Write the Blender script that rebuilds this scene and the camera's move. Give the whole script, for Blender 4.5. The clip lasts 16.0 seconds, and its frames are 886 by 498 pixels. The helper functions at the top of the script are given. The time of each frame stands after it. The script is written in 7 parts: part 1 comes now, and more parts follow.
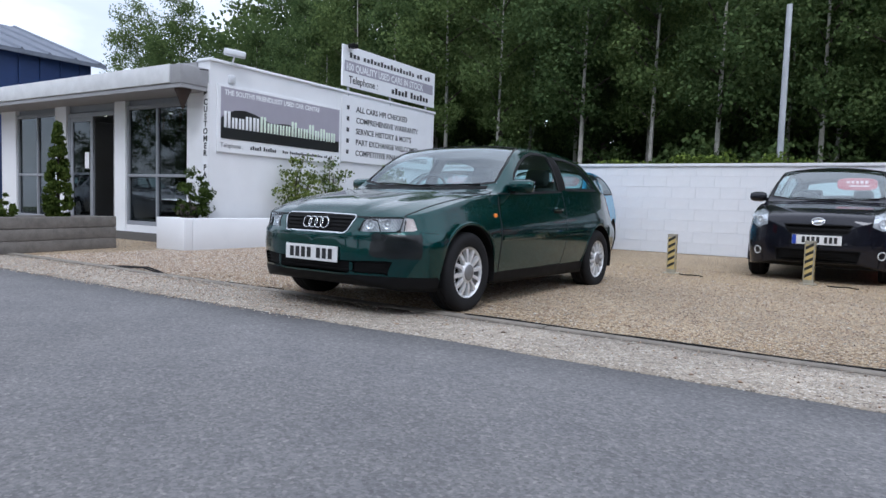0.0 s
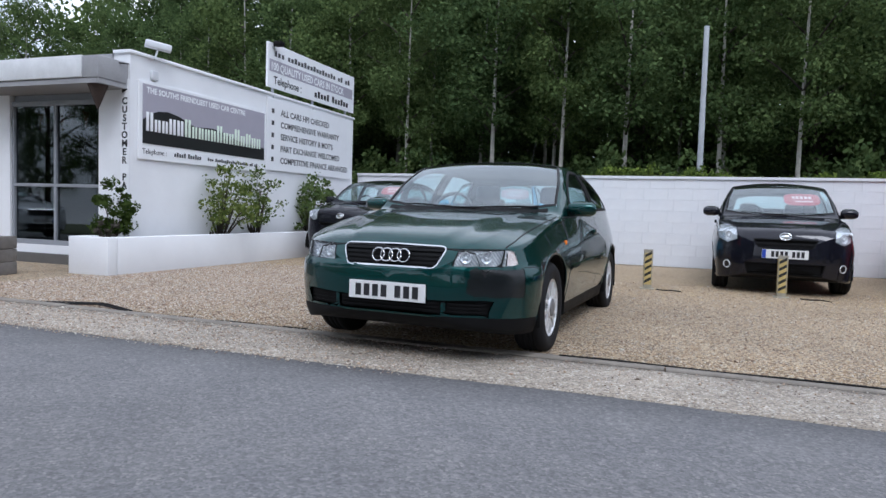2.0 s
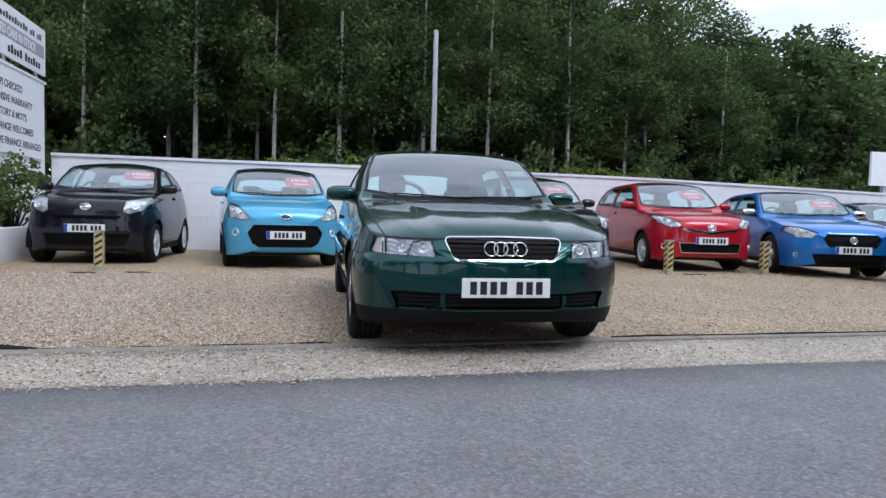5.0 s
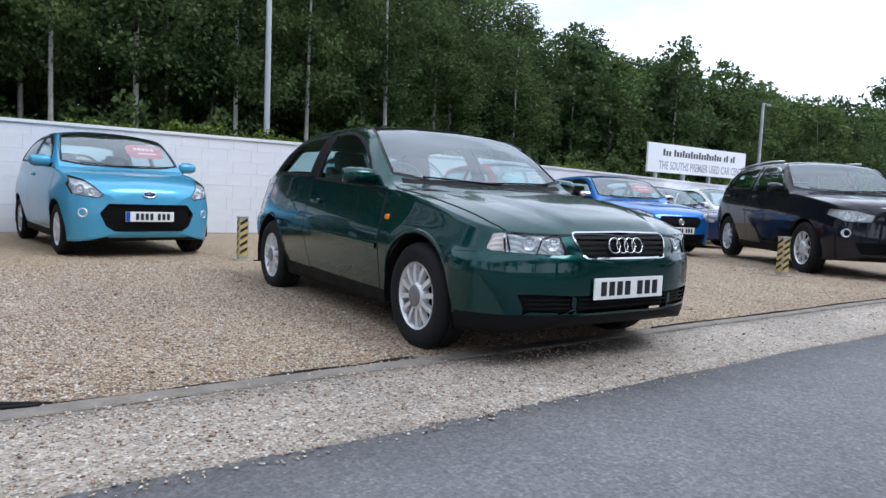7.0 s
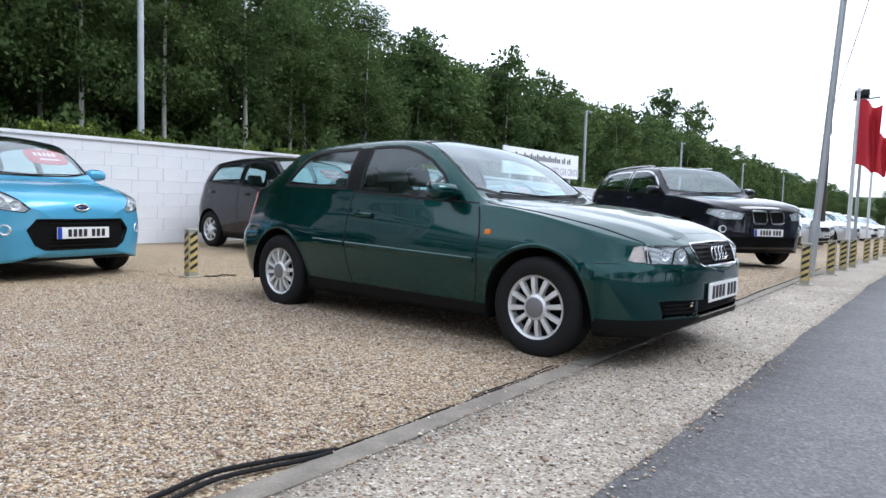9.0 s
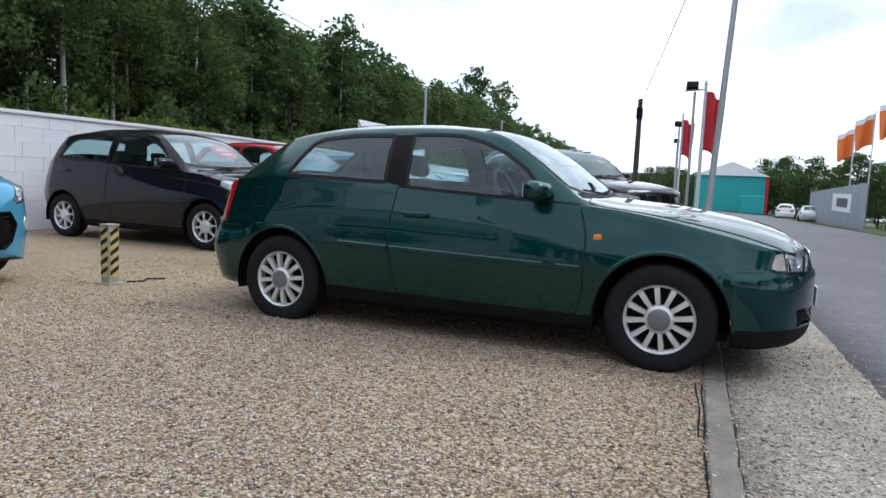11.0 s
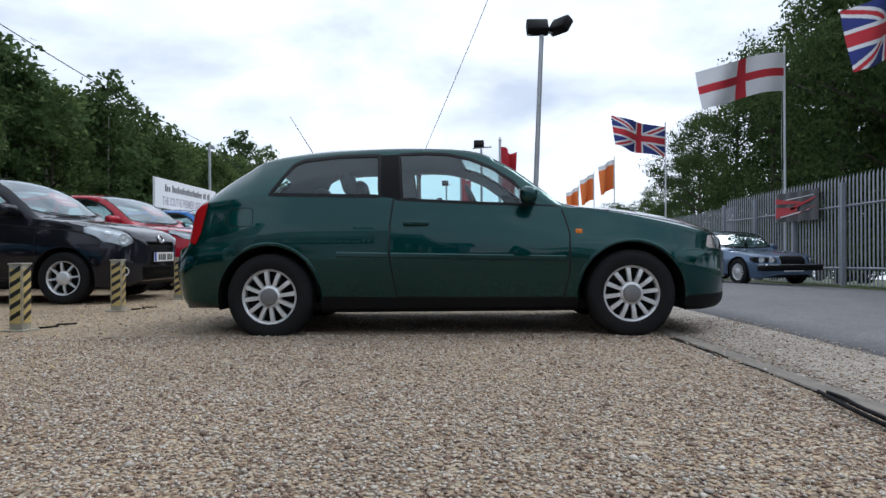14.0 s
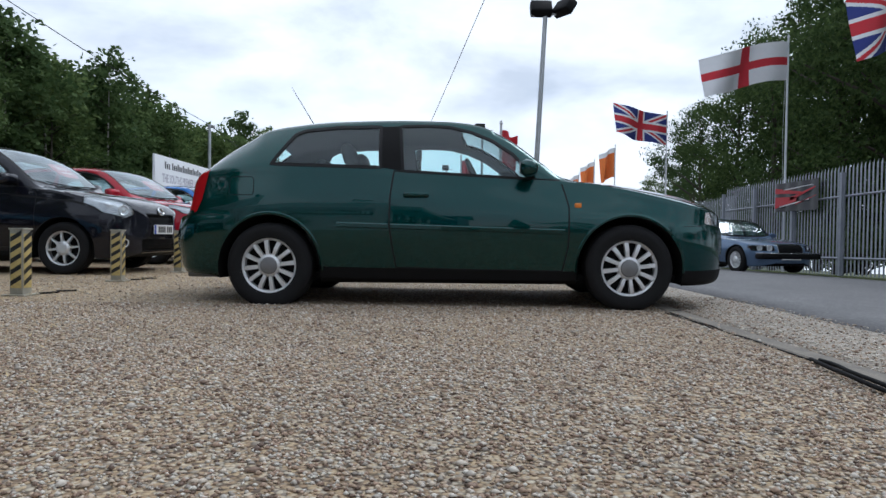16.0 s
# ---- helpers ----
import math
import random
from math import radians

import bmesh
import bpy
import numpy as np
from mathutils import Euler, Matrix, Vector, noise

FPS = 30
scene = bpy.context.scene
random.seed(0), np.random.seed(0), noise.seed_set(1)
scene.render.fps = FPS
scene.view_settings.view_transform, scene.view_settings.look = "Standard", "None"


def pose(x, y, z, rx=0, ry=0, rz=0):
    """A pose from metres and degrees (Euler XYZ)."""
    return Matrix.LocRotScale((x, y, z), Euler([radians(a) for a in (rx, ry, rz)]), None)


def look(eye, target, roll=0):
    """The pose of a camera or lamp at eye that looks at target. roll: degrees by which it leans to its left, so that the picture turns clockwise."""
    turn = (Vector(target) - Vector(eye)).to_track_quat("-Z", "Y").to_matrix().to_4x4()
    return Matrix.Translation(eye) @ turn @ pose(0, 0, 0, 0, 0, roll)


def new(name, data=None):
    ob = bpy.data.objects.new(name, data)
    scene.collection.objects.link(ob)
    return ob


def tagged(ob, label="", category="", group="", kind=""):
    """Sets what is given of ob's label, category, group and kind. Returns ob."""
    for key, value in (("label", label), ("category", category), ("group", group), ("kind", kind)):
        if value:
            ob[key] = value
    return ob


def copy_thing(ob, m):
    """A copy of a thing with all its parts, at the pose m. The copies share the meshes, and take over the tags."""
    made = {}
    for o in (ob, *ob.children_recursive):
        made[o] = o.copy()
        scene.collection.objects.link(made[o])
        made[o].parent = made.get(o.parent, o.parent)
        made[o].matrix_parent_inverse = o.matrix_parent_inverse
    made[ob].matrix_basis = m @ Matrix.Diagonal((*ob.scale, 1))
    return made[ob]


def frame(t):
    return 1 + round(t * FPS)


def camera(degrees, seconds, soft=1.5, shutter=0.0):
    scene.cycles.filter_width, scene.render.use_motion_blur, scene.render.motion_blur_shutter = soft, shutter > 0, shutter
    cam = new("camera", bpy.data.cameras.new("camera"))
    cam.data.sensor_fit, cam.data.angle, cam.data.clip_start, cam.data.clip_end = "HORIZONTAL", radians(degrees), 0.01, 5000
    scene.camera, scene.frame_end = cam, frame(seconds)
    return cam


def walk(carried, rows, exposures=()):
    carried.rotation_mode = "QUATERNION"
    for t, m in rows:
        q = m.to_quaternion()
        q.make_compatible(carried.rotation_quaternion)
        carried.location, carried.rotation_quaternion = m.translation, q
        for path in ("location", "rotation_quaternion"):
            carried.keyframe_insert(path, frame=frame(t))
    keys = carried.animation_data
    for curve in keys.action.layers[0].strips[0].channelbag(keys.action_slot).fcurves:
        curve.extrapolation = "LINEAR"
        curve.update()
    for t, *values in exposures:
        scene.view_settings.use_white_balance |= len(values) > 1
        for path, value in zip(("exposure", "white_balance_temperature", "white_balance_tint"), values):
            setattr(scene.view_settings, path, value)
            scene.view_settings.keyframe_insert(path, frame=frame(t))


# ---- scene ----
cam = camera(67.4, 16.0)
PATH = [
    (0, (3.358, -4.271, 0.796), (2.284, -2.589, 0.662), 1.9),
    (0.5, (3.012, -4.353, 0.873), (2.027, -2.619, 0.724), 1.0),
    (1, (2.602, -4.399, 0.888), (1.661, -2.643, 0.708), 1.1),
    (1.5, (2.205, -4.43, 0.907), (1.426, -2.592, 0.792), 1.6),
    (2, (1.683, -4.424, 0.909), (0.997, -2.549, 0.799), 1.8),
    (2.5, (1.207, -4.469, 0.868), (0.664, -2.545, 0.815), 3.5),
    (3, (0.67, -4.483, 0.879), (0.266, -2.526, 0.811), 2.3),
    (3.5, (0.238, -4.52, 0.874), (0.026, -2.533, 0.809), 2.6),
    (4, (-0.285, -4.491, 0.864), (-0.28, -2.494, 0.767), 1.4),
    (4.5, (-0.751, -4.404, 0.859), (-0.556, -2.416, 0.763), 2.6),
    (4.7, (-0.948, -4.373, 0.846), (-0.64, -2.4, 0.742), 2.1),
    (6.8, (-2.797, -3.314, 0.84), (-1.707, -1.643, 0.707), 2.5),
    (7, (-2.855, -3.03, 0.872), (-1.703, -1.405, 0.707), 2.5),
    (7.5, (-2.789, -2.034, 0.831), (-1.438, -0.572, 0.635), 2.3),
    (8, (-3.028, -1.633, 0.93), (-1.506, -0.365, 0.664), 1.3),
    (8.5, (-3.59, -1.85, 0.875), (-2.108, -0.515, 0.709), 1.5),
    (9, (-4.24, -1.86, 0.915), (-2.664, -0.636, 0.765), 1.8),
    (9.2, (-4.40, -1.63, 0.92), (-2.756, -0.51, 0.716), 1.8),
    (11.3, (-4.596, 0.204, 1.021), (-2.684, 0.758, 0.825), 2.3),
    (11.5, (-4.588, 0.383, 1.015), (-2.647, 0.821, 0.821), 2.1),
    (12, (-4.584, 0.81, 1.01), (-2.61, 1.063, 0.812), 0.5),
    (12.5, (-4.698, 1.145, 0.977), (-2.703, 1.161, 0.83), 0.9),
    (13, (-4.987, 1.358, 0.882), (-2.99, 1.406, 0.786), 0.5),
    (13.5, (-5.289, 1.379, 0.803), (-3.293, 1.35, 0.67), -1.5),
    (14, (-5.364, 1.428, 0.609), (-3.364, 1.412, 0.606), -0.3),
    (14.5, (-5.375, 1.42, 0.5), (-3.375, 1.381, 0.499), 0.6),
    (15, (-5.388, 1.425, 0.506), (-3.389, 1.388, 0.488), 0.4),
    (15.5, (-5.394, 1.426, 0.505), (-3.394, 1.403, 0.478), 0.8),
    (16, (-5.389, 1.432, 0.509), (-3.39, 1.412, 0.465), 0.8),
]
walk(cam, [(t, look(eye, target, roll)) for t, eye, target, roll in PATH], exposures=[(0, -0.25, 5710, 13), (4.5, -0.20, 5710, 13), (7, -0.15, 5680, 12), (8.5, 0.15, 5780, 12), (9.2, -0.01, 5830, 11), (11.5, -0.35, 5810, 10), (12.5, -0.41, 5810, 10), (13.5, -0.57, 5810, 10), (16, -0.67, 5780, 9)])

# ---------------------------------------------------------------- world and sun
SUN_EL, SUN_AZ = 52.0, 150.0      # degrees above the horizon, clockwise from +y
world = bpy.data.worlds.new("world")
scene.world = world
world.use_nodes = True
wt = world.node_tree
wt.nodes.clear()


def wn(kind, **kw):
    n = wt.nodes.new(kind)
    for k, v in kw.items():
        n.inputs[k].default_value = v
    return n


sky = wt.nodes.new("ShaderNodeTexSky")
sky.sky_type, sky.sun_disc = 'NISHITA', False
sky.sun_elevation, sky.sun_rotation = radians(SUN_EL), radians(SUN_AZ)
sky.altitude, sky.air_density, sky.dust_density = 50, 1.0, 1.5
geo = wt.nodes.new("ShaderNodeTexCoord")
mapn = wt.nodes.new("ShaderNodeMapping")
mapn.inputs["Scale"].default_value = (1.0, 1.0, 2.6)
wt.links.new(geo.outputs["Generated"], mapn.inputs["Vector"])
cn = wn("ShaderNodeTexNoise", Scale=2.4, Detail=7.0, Roughness=0.55, Distortion=0.25)
wt.links.new(mapn.outputs["Vector"], cn.inputs["Vector"])
cr = wt.nodes.new("ShaderNodeValToRGB")
cr.color_ramp.elements[0].position, cr.color_ramp.elements[1].position = 0.32, 0.50
cr.color_ramp.elements[0].color = (0.60, 0.60, 0.60, 1)
sxyz = wt.nodes.new("ShaderNodeSeparateXYZ")
wt.links.new(geo.outputs["Generated"], sxyz.inputs[0])
clear = wn("ShaderNodeMapRange", **{"From Min": -0.45, "From Max": -1.0, "To Min": 0.0, "To Max": 0.22})   # the cloud thins out towards -x
wt.links.new(sxyz.outputs["X"], clear.inputs["Value"])
thin = wt.nodes.new("ShaderNodeMath")
thin.operation = 'SUBTRACT'
wt.links.new(cn.outputs["Fac"], thin.inputs[0])
wt.links.new(clear.outputs["Result"], thin.inputs[1])
wt.links.new(thin.outputs[0], cr.inputs["Fac"])
cn2 = wn("ShaderNodeTexNoise", Scale=5.0, Detail=6.0, Roughness=0.6)
wt.links.new(mapn.outputs["Vector"], cn2.inputs["Vector"])
shade = wt.nodes.new("ShaderNodeValToRGB")
shade.color_ramp.elements[0].color, shade.color_ramp.elements[1].color = (16.0, 16.8, 17.9, 1), (19.2, 19.5, 19.9, 1)
shade.color_ramp.elements[0].position, shade.color_ramp.elements[1].position = 0.3, 0.62
wt.links.new(cn2.outputs["Fac"], shade.inputs["Fac"])
mixc = wt.nodes.new("ShaderNodeMix")
mixc.data_type = 'RGBA'
wt.links.new(cr.outputs["Color"], mixc.inputs[0])
wt.links.new(sky.outputs["Color"], mixc.inputs[6])
wt.links.new(shade.outputs["Color"], mixc.inputs[7])
bg = wn("ShaderNodeBackground", Strength=0.094)
wt.links.new(mixc.outputs[2], bg.inputs["Color"])
wo = wt.nodes.new("ShaderNodeOutputWorld")
wt.links.new(bg.outputs["Background"], wo.inputs["Surface"])

sun_data = bpy.data.lights.new("sun", 'SUN')
sun_data.energy, sun_data.angle, sun_data.color = 1.7, radians(23), (1.0, 0.98, 0.95)
sun = new("sun", sun_data)
az, el = radians(SUN_AZ), radians(SUN_EL)
toward = Vector((math.sin(az) * math.cos(el), math.cos(az) * math.cos(el), math.sin(el)))
sun.matrix_world = look(toward * 60, (0, 0, 0))
scene.view_settings.exposure = 0.0


# ---------------------------------------------------------------- helpers
def mesh_of(name, verts, faces, smooth=False):
    me = bpy.data.meshes.new(name)
    me.from_pydata([tuple(map(float, v)) for v in verts], [], [tuple(map(int, f)) for f in faces])
    if smooth:
        me.polygons.foreach_set("use_smooth", [True] * len(me.polygons))
    me.update()
    return me


def part(name, data, material, parent=None, label="", at=None):
    """data: a bmesh or a mesh; linked as one object under parent."""
    if isinstance(data, bmesh.types.BMesh):
        me = bpy.data.meshes.new(name)
        data.to_mesh(me)
        data.free()
    else:
        me = data
    if material is not None and not me.materials:
        me.materials.append(material)
    ob = new(name, me)
    if parent is not None:
        ob.parent = parent
    if at is not None:
        ob.matrix_basis = at
    if label:
        tagged(ob, label)
    return ob


def thing(name, m, label, category, group="", kind=""):
    ob = new(name, None)
    ob.empty_display_size = 0.2
    ob.matrix_basis = m
    return tagged(ob, label, category, group, kind)


def box(bm, x0, x1, y0, y1, z0, z1, bevel=0.0):
    m = Matrix.Translation(((x0 + x1) / 2, (y0 + y1) / 2, (z0 + z1) / 2)) @ Matrix.Diagonal((x1 - x0, y1 - y0, z1 - z0, 1))
    r = bmesh.ops.create_cube(bm, size=1.0, matrix=m)
    if bevel > 0:
        es = list({e for v in r["verts"] for e in v.link_edges})
        bmesh.ops.bevel(bm, geom=es, offset=bevel, segments=2, profile=0.5, affect='EDGES')
    return bm


def bx(*a, bevel=0.0):
    return box(bmesh.new(), *a, bevel=bevel)


def cyl(bm, p0, p1, r0, r1=None, seg=16, caps=True):
    p0, p1 = Vector(p0), Vector(p1)
    d = p1 - p0
    m = Matrix.Translation((p0 + p1) / 2) @ d.to_track_quat('Z', 'Y').to_matrix().to_4x4()
    bmesh.ops.create_cone(bm, cap_ends=caps, segments=seg, radius1=r0, radius2=r0 if r1 is None else r1, depth=d.length, matrix=m)
    return bm


def smooth(bm, angle=35):
    for f in bm.faces:
        f.smooth = True
    for e in bm.edges:
        if len(e.link_faces) == 2 and e.calc_face_angle(0) > radians(angle):
            e.smooth = False
    return bm


def lathe(profile, seg=32, axis='x'):
    """profile: (radius, along) pairs, turned about the axis."""
    vs, fs = [], []
    n = len(profile)
    for k in range(seg):
        a = 2 * math.pi * k / seg
        for r, t in profile:
            vs.append((t, r * math.cos(a), r * math.sin(a)) if axis == 'x' else (r * math.cos(a), r * math.sin(a), t))
    for k in range(seg):
        k2 = (k + 1) % seg
        for i in range(n - 1):
            fs.append((k * n + i, k * n + i + 1, k2 * n + i + 1, k2 * n + i))
    return vs, fs


def tube(points, r, seg=6):
    vs, fs = [], []
    pts = [Vector(p) for p in points]
    for i, p in enumerate(pts):
        d = (pts[min(i + 1, len(pts) - 1)] - pts[max(i - 1, 0)]).normalized()
        q = d.to_track_quat('Z', 'Y').to_matrix()
        rr = r[i] if isinstance(r, (list, tuple)) else r
        for k in range(seg):
            a = 2 * math.pi * k / seg
            vs.append(p + q @ Vector((rr * math.cos(a), rr * math.sin(a), 0)))
    for i in range(len(pts) - 1):
        for k in range(seg):
            k2 = (k + 1) % seg
            fs.append((i * seg + k, i * seg + k2, (i + 1) * seg + k2, (i + 1) * seg + k))
    fs.append(tuple(range(seg))[::-1])
    fs.append(tuple(range((len(pts) - 1) * seg, len(pts) * seg)))
    return vs, fs


def text_mesh(text, size, thick, bold):
    cu = bpy.data.curves.new("text", 'FONT')
    cu.body, cu.size, cu.extrude, cu.offset, cu.resolution_u = text, size, thick, bold, 3
    ob = new("text", cu)
    dg = bpy.context.evaluated_depsgraph_get()
    me = bpy.data.meshes.new_from_object(ob.evaluated_get(dg))
    bpy.data.objects.remove(ob)
    me.materials.clear()
    bm = bmesh.new()
    bm.from_mesh(me)
    bmesh.ops.remove_doubles(bm, verts=bm.verts[:], dist=1e-5)
    bm.to_mesh(me)
    bm.free()
    return me


def right_end(me):
    return max(v.co.x for v in me.vertices)


def words(text, size, material, parent, m, name="letter", thick=0.002, bold=0.0, align='LEFT', label="", squeeze=1.0):
    """A line of lettering, one part for each letter."""
    dot = right_end(text_mesh(".", size, thick, bold))
    for k, ch in enumerate(text):
        if ch == " ":
            continue
        off = right_end(text_mesh(text[:k] + ".", size, thick, bold)) - dot if k else 0.0
        me = text_mesh(ch, size, thick, bold)
        if align == 'CENTER':
            off = -right_end(me) / 2
        me.transform(Matrix.Diagonal((squeeze, 1, 1, 1)) @ Matrix.Translation((off, 0, 0)))
        part(name, me, material, parent, label, at=m)


# ---------------------------------------------------------------- materials
def nodes_of(name):
    m = bpy.data.materials.new(name)
    m.use_nodes = True
    nt = m.node_tree
    return m, nt, nt.nodes["Principled BSDF"]


def lk(nt, a, b):
    nt.links.new(a, b)


def node(nt, kind, **kw):
    n = nt.nodes.new(kind)
    for k, v in kw.items():
        n.inputs[k].default_value = v
    return n


def ramp(nt, src, stops):
    r = nt.nodes.new("ShaderNodeValToRGB")
    while len(r.color_ramp.elements) < len(stops):
        r.color_ramp.elements.new(0.5)
    for e, (p, c) in zip(r.color_ramp.elements, stops):
        e.position = p
        e.color = (*c, 1) if len(c) == 3 else c
    lk(nt, src, r.inputs["Fac"])
    return r.outputs["Color"]


def coords(nt, scale=1.0, kind="Object"):
    tc = nt.nodes.new("ShaderNodeTexCoord")
    mp = nt.nodes.new("ShaderNodeMapping")
    mp.inputs["Scale"].default_value = (scale,) * 3 if not isinstance(scale, tuple) else scale
    lk(nt, tc.outputs[kind], mp.inputs["Vector"])
    return mp.outputs["Vector"]


def mixrgb(nt, fac, a, b, mode='MIX'):
    n = nt.nodes.new("ShaderNodeMix")
    n.data_type, n.blend_type = 'RGBA', mode
    for sock, v in ((n.inputs[0], fac), (n.inputs[6], a), (n.inputs[7], b)):
        if hasattr(v, "links"):
            lk(nt, v, sock)
        elif isinstance(v, (int, float)):
            sock.default_value = v
        else:
            sock.default_value = (*v, 1)
    return n.outputs[2]


def bump(nt, bsdf, height, strength=0.3, dist=0.01):
    b = node(nt, "ShaderNodeBump", Strength=strength, Distance=dist)
    lk(nt, height, b.inputs["Height"])
    lk(nt, b.outputs["Normal"], bsdf.inputs["Normal"])


def plain(name, c, rough=0.5, metal=0.0, var=0.12, scale=6.0, bumps=0.0, spec=0.5, fine=80.0):
    """A surface with two scales of variation in tone and gloss."""
    m, nt, b = nodes_of(name)
    v = coords(nt)
    big = node(nt, "ShaderNodeTexNoise", Scale=scale, Detail=5.0, Roughness=0.6)
    small = node(nt, "ShaderNodeTexNoise", Scale=fine, Detail=3.0)
    lk(nt, v, big.inputs["Vector"])
    lk(nt, v, small.inputs["Vector"])
    lo, hi = tuple(x * (1 - var) for x in c), tuple(min(1, x * (1 + var)) for x in c)
    col = ramp(nt, big.outputs["Fac"], [(0.3, lo), (0.7, hi)])
    col = mixrgb(nt, 0.25, col, ramp(nt, small.outputs["Fac"], [(0.35, tuple(x * (1 - var) for x in c)), (0.65, hi)]))
    lk(nt, col, b.inputs["Base Color"])
    r = node(nt, "ShaderNodeMapRange", **{"From Min": 0.3, "From Max": 0.7, "To Min": max(0.02, rough * 0.88), "To Max": min(1, rough * 1.12)})
    lk(nt, big.outputs["Fac"], r.inputs["Value"])
    lk(nt, r.outputs["Result"], b.inputs["Roughness"])
    b.inputs["Metallic"].default_value = metal
    b.inputs["Specular IOR Level"].default_value = spec
    if bumps:
        bump(nt, b, small.outputs["Fac"], bumps, 0.004)
    return m


def paint(name, c, flake=0.35, rough=0.35):
    """Car paint: metallic base under a clear coat, with a faint film of dust."""
    m, nt, b = nodes_of(name)
    v = coords(nt)
    fl = node(nt, "ShaderNodeTexNoise", Scale=900.0, Detail=1.0)
    dust = node(nt, "ShaderNodeTexNoise", Scale=3.0, Detail=6.0, Roughness=0.65)
    lk(nt, v, fl.inputs["Vector"])
    lk(nt, v, dust.inputs["Vector"])
    col = ramp(nt, fl.outputs["Fac"], [(0.35, tuple(x * 0.8 for x in c)), (0.65, tuple(min(1, x * 1.25) for x in c))])
    col = mixrgb(nt, ramp(nt, dust.outputs["Fac"], [(0.45, (0, 0, 0)), (0.8, (0.005, 0.005, 0.005))]), col, (0.32, 0.3, 0.26))
    lk(nt, col, b.inputs["Base Color"])
    b.inputs["Metallic"].default_value = flake
    b.inputs["Roughness"].default_value = rough
    b.inputs["Specular IOR Level"].default_value = 0.05
    b.inputs["Coat Weight"].default_value = 1.0
    b.inputs["Coat IOR"].default_value = 1.45
    lk(nt, ramp(nt, dust.outputs["Fac"], [(0.4, (0.012, 0.012, 0.012)), (0.85, (0.06, 0.06, 0.06))]), b.inputs["Coat Roughness"])
    return m


def pane(name, tint, gloss=0.02, ior=1.75):
    """A thin sheet of glass: tinted see-through with a Fresnel gloss."""
    m = bpy.data.materials.new(name)
    m.use_nodes = True
    nt = m.node_tree
    nt.nodes.clear()
    tr = node(nt, "ShaderNodeBsdfTransparent", Color=(*tint, 1))
    gl = node(nt, "ShaderNodeBsdfGlossy", Roughness=gloss, Color=(0.90, 0.97, 1, 1))
    lw = node(nt, "ShaderNodeLayerWeight", Blend=0.5)
    pw = nt.nodes.new("ShaderNodeMath")
    pw.operation = 'POWER'
    pw.inputs[1].default_value = 5.0
    lk(nt, lw.outputs["Facing"], pw.inputs[0])
    f0 = ((ior - 1) / (ior + 1)) ** 2
    fr = node(nt, "ShaderNodeMapRange", **{"To Min": f0, "To Max": 1.0})
    lk(nt, pw.outputs[0], fr.inputs["Value"])
    mx = nt.nodes.new("ShaderNodeMixShader")
    lk(nt, fr.outputs["Result"], mx.inputs[0])
    lk(nt, tr.outputs[0], mx.inputs[1])
    lk(nt, gl.outputs[0], mx.inputs[2])
    out = nt.nodes.new("ShaderNodeOutputMaterial")
    lk(nt, mx.outputs[0], out.inputs["Surface"])
    return m


M_GREEN = paint("green_paint", (0.001, 0.041, 0.039), 0.74, 0.27)
M_BLACKP = paint("black_paint", (0.006, 0.0065, 0.012), 0.2, 0.4)
M_CYAN = paint("cyan_paint", (0.085, 0.335, 0.52), 0.3, 0.4)
M_RED = paint("red_paint", (0.36, 0.008, 0.022), 0.2, 0.4)
M_BLUE = paint("blue_paint", (0.02, 0.15, 0.46), 0.35, 0.4)
M_NAVY = paint("navy_paint", (0.012, 0.022, 0.075), 0.35, 0.4)
M_GREYP = paint("grey_paint", (0.04, 0.038, 0.045), 0.3, 0.4)
M_JAG = paint("steel_blue_paint", (0.10, 0.155, 0.25), 0.55, 0.4)
M_SILVERP = paint("silver_paint", (0.55, 0.57, 0.6), 0.6, 0.35)
M_WHITEP = paint("white_paint", (0.75, 0.76, 0.77), 0.0, 0.4)
M_GLASS = pane("window_glass", (0.70, 0.86, 0.87), 0.02, 1.72)
M_WSCREEN = pane("windscreen_glass", (0.78, 0.91, 0.91), 0.02, 2.6)
M_LENS = pane("clear_lens", (0.94, 0.96, 0.97), 0.02, 1.45)
M_SHOPGLASS = pane("shop_glass", (0.30, 0.33, 0.34), 0.01, 1.7)
M_BLACK = plain("black_plastic", (0.006, 0.006, 0.0065), 0.6, bumps=0.05, spec=0.14)
M_TRIM = plain("black_rubber_seal", (0.010, 0.010, 0.011), 0.55, spec=0.25)
M_TYRE = plain("tyre_rubber", (0.013, 0.013, 0.014), 0.8, bumps=0.15, var=0.25, spec=0.2)
M_ALLOY = plain("alloy_silver", (0.70, 0.71, 0.72), 0.36, 0.45, var=0.06)
M_BOWL = plain("lamp_bowl", (0.50, 0.53, 0.57), 0.22, 0.7, var=0.05)
M_CHROME = plain("chrome", (0.62, 0.63, 0.65), 0.12, 1.0, var=0.02)


